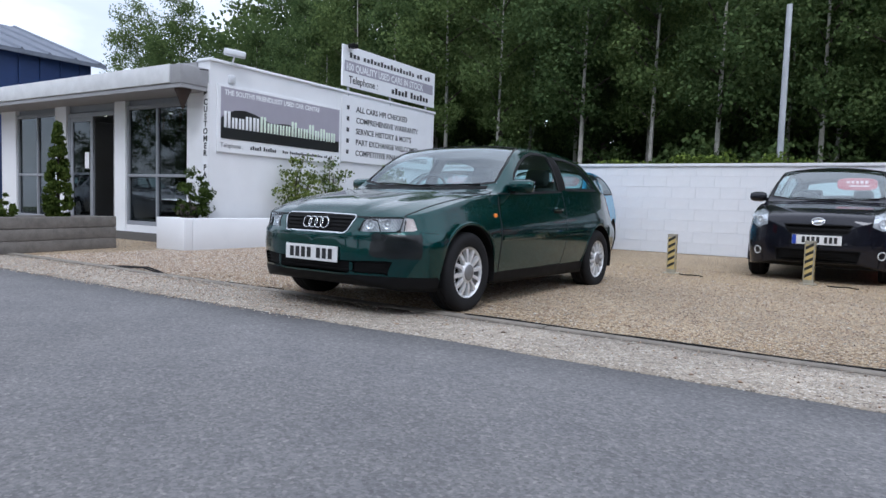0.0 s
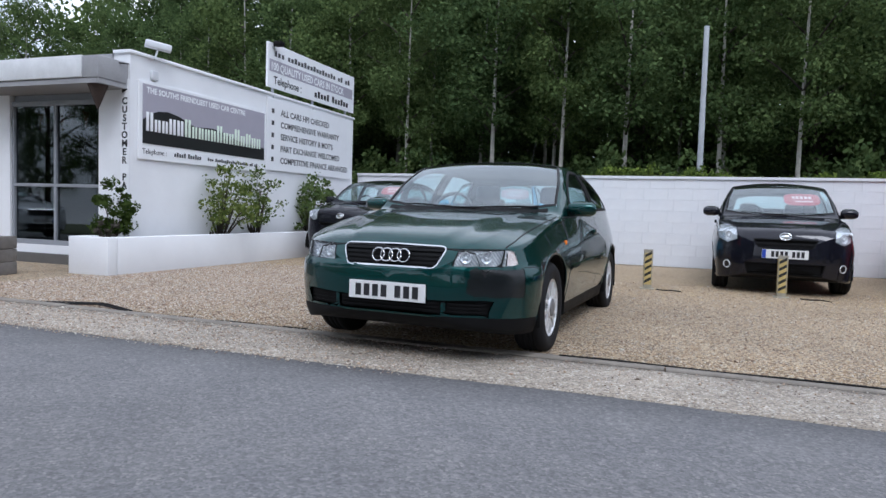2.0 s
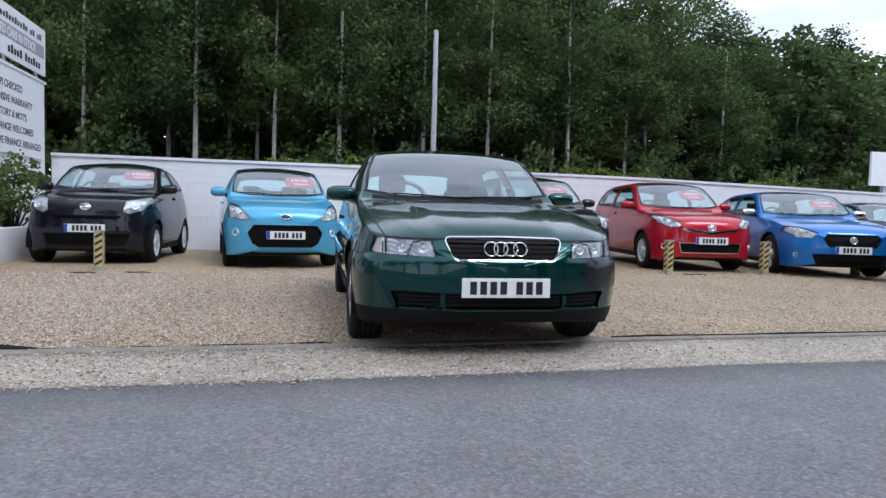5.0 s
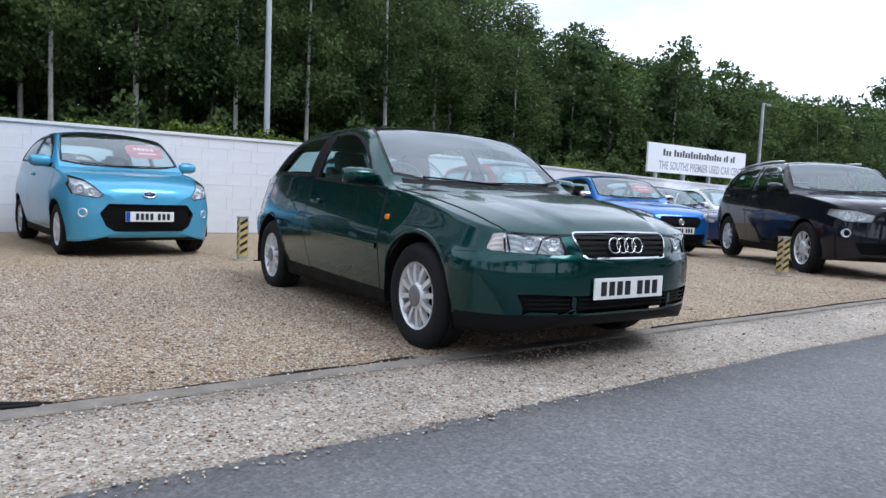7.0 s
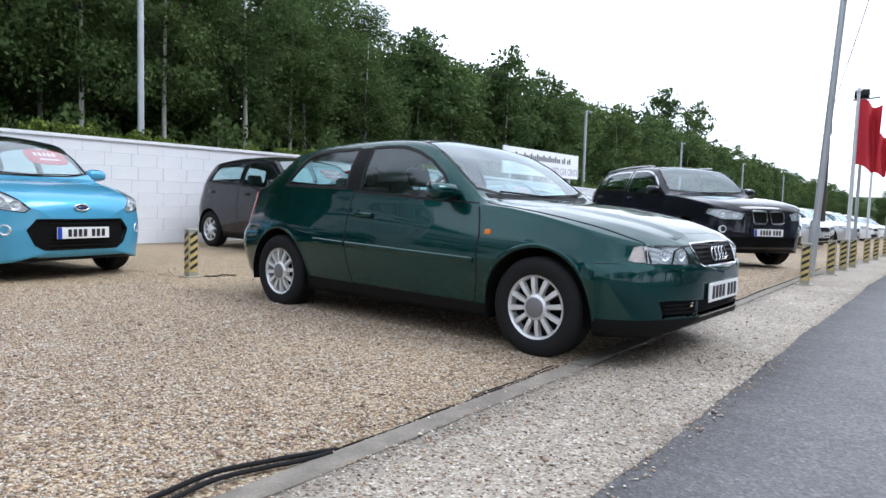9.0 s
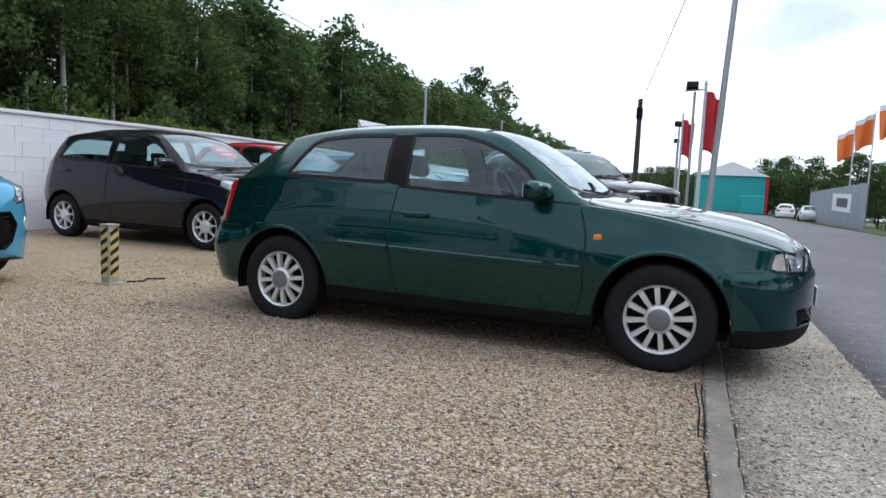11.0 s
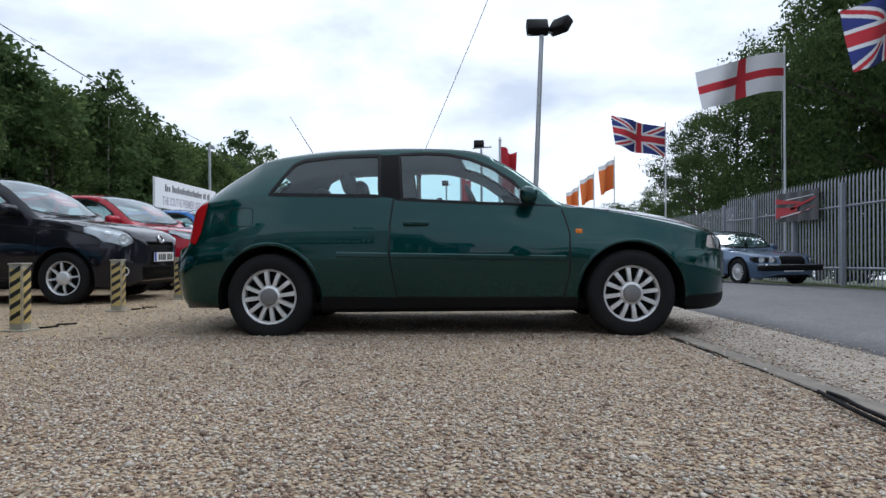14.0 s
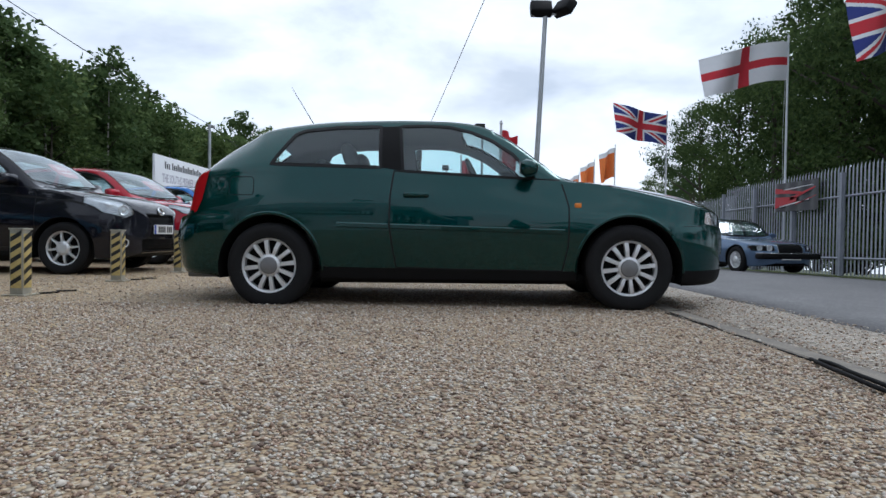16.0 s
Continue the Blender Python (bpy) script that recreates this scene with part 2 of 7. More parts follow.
def fluted(name, c, dark):
    """Pressed lamp reflector with fine upright flutes, their glints and shade banded into the colour."""
    m, nt, b = nodes_of(name)
    wv = node(nt, "ShaderNodeTexWave", Scale=22.0, Distortion=1.2, Detail=1.0)
    wv.bands_direction = 'DIAGONAL'
    lk(nt, coords(nt), wv.inputs["Vector"])
    big = node(nt, "ShaderNodeTexNoise", Scale=14.0, Detail=2.0)
    lk(nt, coords(nt), big.inputs["Vector"])
    col = mixrgb(nt, 0.5, ramp(nt, wv.outputs["Fac"], [(0.1, dark), (0.8, c)]), ramp(nt, big.outputs["Fac"], [(0.35, dark), (0.62, c)]))
    lk(nt, col, b.inputs["Base Color"])
    b.inputs["Roughness"].default_value, b.inputs["Metallic"].default_value = 0.25, 0.4
    bump(nt, b, wv.outputs["Fac"], 0.3, 0.003)
    return m


M_REFLECT = fluted("lamp_reflector", (0.86, 0.88, 0.90), (0.34, 0.36, 0.40))
M_DARKALLOY = plain("dark_hub", (0.19, 0.19, 0.195), 0.45, 0.3)
M_AMBER = plain("amber_lens", (0.75, 0.22, 0.03), 0.12, var=0.05)
M_AMBERC = fluted("peach_reflector", (0.80, 0.70, 0.66), (0.68, 0.55, 0.50))
M_REDLENS = plain("red_lens", (0.38, 0.008, 0.012), 0.1, var=0.1)
M_INT = plain("dark_interior", (0.05, 0.051, 0.054), 0.8, bumps=0.1)
M_SEAT = plain("seat_cloth", (0.085, 0.087, 0.09), 0.9, bumps=0.2)
M_HEAD = plain("headlining", (0.27, 0.275, 0.275), 0.9)
M_PLATE = plain("plate_white", (0.78, 0.78, 0.77), 0.35, var=0.03)
M_PLATEBLUE = plain("plate_blue", (0.02, 0.06, 0.4), 0.35, var=0.03)
M_INK = plain("black_ink", (0.012, 0.012, 0.014), 0.5, var=0.05)
M_TAPE = plain("bare_black_bumper", (0.006, 0.008, 0.009), 0.24, bumps=0.08, spec=0.5, var=0.5, scale=22.0)
M_STICKER = plain("red_price_card", (0.50, 0.045, 0.06), 0.4, var=0.05)
M_STICKINK = plain("card_ink", (0.85, 0.6, 0.6), 0.5, var=0.03)


# ---------------------------------------------------------------- cars
def curve(xs, ys):
    """Monotone cubic through the points (Fritsch-Carlson)."""
    xs, ys = np.array(xs, float), np.array(ys, float)
    h = np.diff(xs)
    d = np.diff(ys) / h
    m = np.zeros(len(xs))
    m[0], m[-1] = d[0], d[-1]
    for i in range(1, len(xs) - 1):
        if d[i - 1] * d[i] > 0:
            w1, w2 = 2 * h[i] + h[i - 1], h[i] + 2 * h[i - 1]
            m[i] = (w1 + w2) / (w1 / d[i - 1] + w2 / d[i])

    def f(x):
        x = np.clip(x, xs[0], xs[-1])
        i = np.clip(np.searchsorted(xs, x) - 1, 0, len(xs) - 2)
        t = (x - xs[i]) / h[i]
        return ((2 * t**3 - 3 * t**2 + 1) * ys[i] + (t**3 - 2 * t**2 + t) * h[i] * m[i]
                + (3 * t**2 - 2 * t**3) * ys[i + 1] + (t**3 - t**2) * h[i] * m[i + 1])
    return f


# station: along, sill x z, widest x z, belt x z, rail x z, top z (front axle at 0, ground at 0)
HATCH = [
    (-0.788, .02, .43, .02, .48, .02, .53, .01, .54, .545),
    (-0.775, .26, .318, .30, .47, .29, .575, .20, .59, .597),
    (-0.748, .41, .268, .44, .47, .42, .635, .30, .66, .678),
    (-0.688, .56, .225, .595, .47, .575, .683, .43, .715, .736),
    (-0.60, .680, .200, .717, .48, .690, .708, .52, .755, .780),
    (-0.45, .775, .19, .808, .50, .762, .742, .575, .798, .825),
    (-0.25, .815, .19, .846, .52, .787, .790, .61, .838, .862),
    (0.05, .815, .19, .862, .56, .79, .855, .63, .886, .904),
    (0.32, .795, .19, .867, .58, .785, .895, .66, .910, .925),
    (0.46, .80, .19, .868, .59, .785, .903, .735, .937, .952),
    (0.60, .80, .19, .869, .59, .79, .908, .712, 1.040, 1.066),
    (0.85, .80, .19, .870, .60, .797, .922, .668, 1.222, 1.253),
    (1.06, .80, .19, .870, .60, .80, .935, .632, 1.318, 1.355),
    (1.28, .80, .19, .870, .60, .80, .948, .610, 1.348, 1.393),
    (1.63, .80, .19, .869, .60, .80, .966, .595, 1.356, 1.415),
    (2.05, .80, .19, .868, .60, .795, .985, .585, 1.345, 1.415),
    (2.40, .795, .195, .862, .60, .783, 1.003, .575, 1.315, 1.385),
    (2.60, .78, .205, .850, .60, .765, 1.005, .565, 1.280, 1.345),
    (2.72, .77, .215, .838, .60, .75, 1.0, .56, 1.215, 1.275),
    (2.90, .74, .24, .808, .58, .715, .985, .565, 1.105, 1.150),
    (3.04, .72, .25, .785, .56, .685, .955, .57, 1.000, 1.035),
    (3.10, .70, .255, .765, .55, .655, .90, .56, .940, .965),
    (3.145, .675, .26, .740, .53, .640, .70, .55, .730, .745),
    (3.20, .62, .300, .680, .50, .620, .640, .50, .658, .667),
    (3.25, .52, .345, .570, .50, .510, .620, .42, .634, .642),
    (3.288, .33, .39, .370, .49, .340, .59, .27, .597, .602),
    (3.305, .02, .46, .020, .49, .02, .54, .01, .55, .555),
]
SALOON_TAIL = [
    (2.30, .795, .195, .862, .60, .783, .95, .60, 1.30, 1.365),
    (2.55, .79, .205, .855, .60, .775, .945, .62, 1.18, 1.235),
    (2.78, .78, .215, .848, .60, .765, .935, .66, 1.02, 1.05),
    (2.90, .77, .22, .84, .60, .755, .925, .69, .955, .975),
    (3.10, .74, .24, .81, .58, .735, .90, .67, .93, .95),
    (3.24, .68, .26, .74, .56, .68, .84, .60, .89, .90),
    (3.31, .55, .30, .60, .54, .55, .74, .48, .78, .79),
    (3.345, .02, .49, .02, .53, .02, .56, .01, .57, .575),
]


def warp_rows(rows, ymap, zmap, wide, rail=1.0):
    fy = lambda v: float(np.interp(v, *zip(*ymap)))
    fz = lambda v: float(np.interp(v, *zip(*zmap)))
    return [(fy(y), xs * wide, fz(zs), xm * wide, fz(zm), xb * wide, fz(zb), xr * wide * (rail if zr > .93 else 1), fz(zr), fz(zt))
            for y, xs, zs, xm, zm, xb, zb, xr, zr, zt in rows]


class Body:
    """A car's skin: a lofted grid, cut along outlines into panels."""

    def __init__(self, rows, step=0.03):
        cols = list(zip(*rows))
        y0, y1 = cols[0][0], cols[0][-1]
        fs = [curve(cols[0], c) for c in cols[1:]]
        a = np.linspace(0, 1, 12)
        ys = np.concatenate([y0 + 0.12 * a**2, np.arange(y0 + 0.12 + step, y1 - 0.12, step), (y1 - 0.12 * a**2)[::-1]])
        sec = [self.section(*[float(f(y)) for f in fs]) for y in ys]
        half = np.array([[(x, y, z) for x, z in s] for y, s in zip(ys, sec)])
        for e in (0, -1):
            half[e, :, 0], half[e, :, 2] = 0.0, half[e, :, 2].mean()
        mirror = half[:, -2::-1].copy()
        mirror[:, :, 0] *= -1
        self.v = np.concatenate([half, mirror], 1)
        self.locked = np.zeros(self.v.shape[:2], bool)
        self.regions = []
        self.swell = None       # how far the skin stands out along its normal, by place

    @staticmethod
    def section(xs, zs, xm, zm, xb, zb, xr, zr, zt):
        side = curve([zs, zm, zb], [xs, xm, xb]) if zs < zm < zb else (lambda z: xm)
        out = [(0.0, zs), (xs * 0.5, zs), (xs * 0.86, zs + 0.002)]
        out += [(float(side(z)), z) for z in np.linspace(zs, zb, 22)]
        for t in np.linspace(0, 1, 15)[1:]:
            k = 0.022 * math.sin(math.pi * t) * min(1, (zr - zb) * 4)
            out.append((xb + (xr - xb) * t + k, zb + (zr - zb) * t + k * 0.3))
        for t in np.linspace(0, 1, 15)[1:]:
            x = xr * (1 - t)
            out.append((x, zr + (zt - zr) * (1 - (1 - t)**2.4)))
        return out

    PLANES = {"side": (1, 2), "front": (0, 2), "top": (0, 1)}

    def inside(self, pts, poly, plane):
        i, j = self.PLANES[plane]
        x, y = pts[..., i], pts[..., j]
        if plane == "front" or plane == "top":
            pass
        res = np.zeros(x.shape, bool)
        n = len(poly)
        for k in range(n):
            (xa, ya), (xb, yb) = poly[k], poly[(k + 1) % n]
            if ya == yb:
                continue
            hit = (ya > y) != (yb > y)
            res ^= hit & (x < (xb - xa) * (y - ya) / (yb - ya) + xa)
        return res

    def cut(self, name, plane, poly, where=None):
        """Marks the panel inside the outline, drawing the nearest grid points onto it."""
        ok = (lambda p: np.ones(p.shape[:-1], bool)) if where is None else where
        test = lambda p: self.inside(p, poly, plane) & ok(p)
        for axis in (0, 1):
            v = self.v
            flag = test(v)
            a = v[:-1] if axis == 0 else v[:, :-1]
            b = v[1:] if axis == 0 else v[:, 1:]
            fa = flag[:-1] if axis == 0 else flag[:, :-1]
            fb = flag[1:] if axis == 0 else flag[:, 1:]
            idx = np.argwhere(fa != fb)
            for i, j in idx:
                i2, j2 = (i + 1, j) if axis == 0 else (i, j + 1)
                p, q = self.v[i, j].copy(), self.v[i2, j2].copy()
                if self.locked[i, j] and self.locked[i2, j2]:
                    continue
                lo, hi, f0 = 0.0, 1.0, flag[i, j]
                for _ in range(7):
                    mid = (lo + hi) / 2
                    if bool(test((p + (q - p) * mid)[None])[0]) == f0:
                        lo = mid
                    else:
                        hi = mid
                c = p + (q - p) * hi
                first = hi < 0.5
                if self.locked[i, j]:
                    first = False
                elif self.locked[i2, j2]:
                    first = True
                if (hi > 0.75 and first) or (hi < 0.25 and not first):
                    continue
                t = (i, j) if first else (i2, j2)
                self.v[t], self.locked[t] = c, True
        self.regions.append((name, test))

    def build(self):
        n, m = self.v.shape[:2]
        flat = self.v.reshape(-1, 3)
        lock = self.locked.ravel()
        i, j = np.meshgrid(np.arange(n - 1), np.arange(m - 1), indexing='ij')
        a, b, c, d = (i * m + j).ravel(), (i * m + j + 1).ravel(), ((i + 1) * m + j + 1).ravel(), ((i + 1) * m + j).ravel()
        other = lock[b] & lock[d] & ~(lock[a] & lock[c])
        t1 = np.where(other[:, None], np.stack([a, b, d], 1), np.stack([a, b, c], 1))
        t2 = np.where(other[:, None], np.stack([b, c, d], 1), np.stack([a, c, d], 1))
        tri = np.concatenate([t1, t2])
        e1, e2 = flat[tri[:, 1]] - flat[tri[:, 0]], flat[tri[:, 2]] - flat[tri[:, 0]]
        nrm = np.cross(e1, e2)
        keep = np.linalg.norm(nrm, axis=1) > 1e-9
        tri, nrm = tri[keep], nrm[keep]
        if (nrm * (flat[tri].mean(1) - np.array([0, 1.2, 0.6]))).sum() < 0:
            tri, nrm = tri[:, ::-1], -nrm
        vn = np.zeros_like(flat)
        for k in range(3):
            np.add.at(vn, tri[:, k], nrm)
        vn /= np.maximum(np.linalg.norm(vn, axis=1, keepdims=True), 1e-9)
        cen = flat[tri].mean(1)
        if self.swell is not None:
            flat = flat + vn * self.swell(flat)[:, None]
            nrm = np.cross(flat[tri[:, 1]] - flat[tri[:, 0]], flat[tri[:, 2]] - flat[tri[:, 0]])
            vn = np.zeros_like(flat)
            for k in range(3):
                np.add.at(vn, tri[:, k], nrm)
            vn /= np.maximum(np.linalg.norm(vn, axis=1, keepdims=True), 1e-9)
        owner = np.full(len(tri), "", object)
        for name, test in self.regions:
            owner[(owner == "") & test(cen)] = name
        owner[owner == ""] = "body"
        under = (nrm[:, 2] < -0.75 * np.linalg.norm(nrm, axis=1)) & (cen[:, 2] < 0.34) & (owner != "hole")
        owner[under] = "underside"
        self.flat, self.tri, self.vn, self.owner = flat, tri, vn, owner
        from mathutils.bvhtree import BVHTree
        self.tree = BVHTree.FromPolygons([tuple(p) for p in flat], [tuple(t) for t in tri.tolist()])
        return self

    def panel(self, names, push=0.0, side=0, above=None, below=None):
        """The mesh of the named panels, pushed along the normal; side: +1 or -1 keeps one side."""
        pick = np.isin(self.owner, names if isinstance(names, list) else [names])
        mid = self.flat[self.tri].mean(1)[:, 2]
        if above is not None:
            pick &= mid >= above
        if below is not None:
            pick &= mid < below
        if side:
            pick &= self.flat[self.tri].mean(1)[:, 0] * side > 0
        t = self.tri[pick]
        if not len(t):
            return None
        used, inv = np.unique(t, return_inverse=True)
        vs = self.flat[used] + push * self.vn[used]
        fs = inv.reshape(-1, 3)
        flip = push < -0.01
        if flip:
            fs = fs[:, ::-1]
        me = mesh_of("panel", vs, fs, True)
        me.normals_split_custom_set_from_vertices([tuple(v) for v in (self.vn[used] if not flip else -self.vn[used])])
        return me

    def ray(self, o, d):
        hit = self.tree.ray_cast(Vector(o), Vector(d))
        return hit[0], hit[1]

    def on(self, plane, a, b, side=1):
        """The point of the skin seen along an axis."""
        if plane == "side":
            p, nn = self.ray((2 * side, a, b), (-side, 0, 0))
        elif plane == "front":
            p, nn = self.ray((a + 0.0013, -4, b + 0.0007), (0, 1, 0))
        elif plane == "rear":
            p, nn = self.ray((a, 8, b), (0, -1, 0))
        else:
            p, nn = self.ray((a, b, 4), (0, 0, -1))
        return p, nn

    def strip(self, plane, line, w, lift=0.002, side=1, closed=False, dome=0.0):
        """A narrow band laid along a line on the skin."""
        pts = [Vector(p) for p in line]
        if closed:
            pts.append(pts[0])
        fine = []
        for a, b in zip(pts, pts[1:]):
            k = max(1, int((b - a).length / 0.03))
            fine += [a + (b - a) * i / k for i in range(k)]
        fine.append(pts[-1])
        vs = []
        prof = ((-1, -.004), (-1, lift), (1, lift), (1, -.004)) if not dome else ((-1, -.004), (-1, lift * .3), (-1 + dome, lift), (1 - dome, lift), (1, lift * .3), (1, -.004))
        n = len(prof)
        for i, p in enumerate(fine):
            d = fine[min(i + 1, len(fine) - 1)] - fine[max(i - 1, 0)]
            if closed and i in (0, len(fine) - 1):
                d = fine[1] - fine[-2]
            o = Vector((-d.y, d.x)).normalized() * w
            row = []
            for across, up in prof:
                q = p + o * across
                hit, nn = self.on(plane, q.x, q.y, side)
                if hit is None:
                    row = None
                    break
                row.append(hit + nn * up)
            if row:
                vs += row
        fs = []
        for i in range(len(vs) // n - 1):
            q, r = n * i, n * i + n
            for k in range(n - 1):
                fs.append((q + k, q + k + 1, r + k + 1, r + k))
        return mesh_of("strip", vs, fs, False)


def join(meshes):
    vs, fs = [], []
    for me in meshes:
        if me is None:
            continue
        o = len(vs)
        vs += [tuple(v.co) for v in me.vertices]
        fs += [tuple(o + i for i in p.vertices) for p in me.polygons]
    return mesh_of("joined", vs, fs)


def make_wheel(parent, x, y, z, r, rim, spokes, side, width=0.195, style="fat", hub=True, each=True):
    w = part("wheel", tyre_mesh(r, rim, width), M_TYRE, parent, at=pose(x, y, z, 0, 0, 0 if side > 0 else 180))
    vs, fs = lathe([(rim * 1.0, 0.0), (rim * 1.02, -0.006), (rim * 0.90, -0.008), (rim * 0.885, -0.035), (rim * 0.90, -0.10)], 40)
    part("rim", mesh_of("rim", vs, fs, True), M_ALLOY, w)
    vs, fs = lathe([(0.001, -0.075), (rim * 0.93, -0.075)], 28)
    part("brake_disc", mesh_of("disc", vs, fs, True), M_BLACK, w)
    w0, w1 = (rim * 0.130, rim * 0.172) if style == "fat" else (rim * 0.16, rim * 0.085)

    def one(bm, a):
        pts = []
        for rr, ww, xx in ((rim * 0.30, w0, -0.010), (rim * 0.62, (w0 + w1) / 2, -0.004), (rim * 0.93, w1, -0.010)):
            for sgn in (-1, 1):
                for dx in (0, -0.028):
                    p = Vector((xx + dx, rr, sgn * ww / 2 * (0.86 if dx == 0 else 1)))
                    pts.append(bm.verts.new(Matrix.Rotation(a, 3, 'X') @ p))
        for q in range(2):
            o = 4 * q
            for i0, i1 in ((0, 2), (2, 3), (1, 0), (3, 1)):
                bm.faces.new((pts[o + i0], pts[o + i1], pts[o + 4 + i1], pts[o + 4 + i0]))
        bmesh.ops.recalc_face_normals(bm, faces=bm.faces[:])
    if each:
        me = bpy.data.meshes.new("spoke")
        bm = bmesh.new()
        one(bm, 0.0)
        bm.to_mesh(me)
        bm.free()
        for k in range(spokes):
            part("spoke", me, M_ALLOY, w, at=pose(0, 0, 0, 360 * k / spokes + 7))
    else:
        bm = bmesh.new()
        for k in range(spokes):
            one(bm, 2 * math.pi * k / spokes)
        part("wheel_spider", bm, M_ALLOY, w)
    vs, fs = lathe([(0.0005, 0.004), (rim * 0.2, 0.003), (rim * 0.38, -0.004), (rim * 0.41, -0.02), (rim * 0.41, -0.05)], 28)
    part("hub", mesh_of("hub", vs, fs, True), M_ALLOY, w)
    if hub:
        vs, fs = lathe([(0.0005, 0.008), (rim * 0.26, 0.007), (rim * 0.30, 0.003), (rim * 0.31, -0.003)], 28)
        part("hub_cap", mesh_of("hub_cap", vs, fs, True), M_DARKALLOY, w, "dark grey hub cap")
    return w


TYRES = {}


def tyre_mesh(r, rim, width):
    key = (r, rim, width)
    if key not in TYRES:
        prof = [(rim, -width), (rim + 0.02, -width - 0.004), (r - 0.03, -width - 0.006), (r - 0.008, -width + 0.012), (r, -width + 0.03)]
        for k in range(1, 4):
            xg = -width + 0.03 + (width - 0.06) * k / 4
            prof += [(r, xg - 0.006), (r - 0.008, xg - 0.004), (r - 0.008, xg + 0.004), (r, xg + 0.006)]
        prof += [(r, -0.03), (r - 0.008, -0.012), (r - 0.03, 0.006), (rim + 0.045, 0.009), (rim + 0.02, 0.004), (rim, 0.0), (rim * 0.94, -0.012)]
        vs, fs = lathe(prof, 48)
        TYRES[key] = mesh_of("tyre", vs, fs, True)
    return TYRES[key]


def seat_mesh(w, back=0.62, head=True):
    bm = bmesh.new()
    box(bm, -w / 2, w / 2, -0.28, 0.25, 0.0, 0.16, 0.05)
    r0 = len(bm.verts)
    box(bm, -w / 2 + 0.02, w / 2 - 0.02, -0.07, 0.07, 0.0, back, 0.055)
    if head:
        box(bm, -0.13, 0.13, -0.045, 0.05, back + 0.03, back + 0.21, 0.045)
    bm.verts.ensure_lookup_table()
    bmesh.ops.transform(bm, matrix=Matrix.Translation((0, 0.24, 0.12)) @ Matrix.Rotation(radians(-16), 4, 'X'), verts=bm.verts[r0:])
    return smooth(bm, 50)


CHARS = {}


def char_mesh(w, h):
    key = (round(w, 4), round(h, 4))
    if key not in CHARS:
        me = bpy.data.meshes.new("bar")
        bm = bx(-w / 2, w / 2, -h / 2, h / 2, -0.001, 0.0015)
        bm.to_mesh(me)
        bm.free()
        CHARS[key] = me
    return CHARS[key]


def plate(parent, body, y, z, material=M_PLATE, tilt=0.0, width=0.52, height=0.111, chars=(4, 3), euro=False, rear=False):
    """A number plate with plain bars for its characters."""
    s = -1 if not rear else 1
    m = pose(0, y, z, 90 + tilt, 0, 0 if not rear else 180)
    pl = part("number_plate", bx(-width / 2, width / 2, -height / 2, height / 2, -0.006, 0.004, bevel=0.002), material, parent, "white number plate", at=m)
    total = sum(chars)
    pitch = (width * 0.86 - (0.06 if euro else 0)) / (total + 0.6)
    x = -width * 0.43 + (0.06 if euro else 0) + pitch / 2
    for n, g in enumerate(chars):
        for _ in range(g):
            part("character_bar", char_mesh(pitch * 0.66, height * 0.66), M_INK, pl, at=pose(x, 0, 0.005))
            x += pitch
        x += pitch * 0.6
    if euro:
        part("blue_band", bx(-width / 2 + 0.002, -width / 2 + 0.045, -height / 2 + 0.002, height / 2 - 0.002, 0.004, 0.006), M_PLATEBLUE, pl)
    return pl


def mirror_pair(car, x, y, z, paint_mat, size=(0.19, 0.10, 0.13)):
    w, d, h = size
    for s in (-1, 1):
        bm = bx(-w / 2, w / 2, -d / 2, d / 2, -h / 2, h / 2, bevel=min(d, h) * 0.36)
        for v in bm.verts:
            if v.co.y < 0:
                v.co.x -= 0.02 * (1 if v.co.x * s < 0 else -0.5) * s
                v.co.z *= 0.86
        mm = part("door_mirror", smooth(bm, 60), paint_mat, car, at=pose(s * x, y, z, 0, 0, s * 8))
        part("mirror_glass", bx(-w * 0.42, w * 0.42, d / 2 - 0.004, d / 2 + 0.003, -h * 0.38, h * 0.38, bevel=0.002), M_CHROME, mm)
        part("mirror_arm", bx(-s * w * 0.75 - 0.05, -s * w * 0.75 + 0.09, -d * 0.25, d * 0.3, -h * 0.5, -h * 0.12, bevel=0.01), M_BLACK, mm)


def wipers(car, body, y_of, spans, x_lift=0.02):
    for a, b in spans:
        pts = []
        for k in range(9):
            t = k / 8
            x = a[0] + (b[0] - a[0]) * t
            y = a[1] + (b[1] - a[1]) * t
            p, nn = body.on("top", x, y)
            if p:
                pts.append(p + nn * 0.010)
        if len(pts) > 2:
            vs, fs = tube(pts, 0.0065, 6)
            part("wiper", mesh_of("wiper", vs, fs, True), M_BLACK, car)


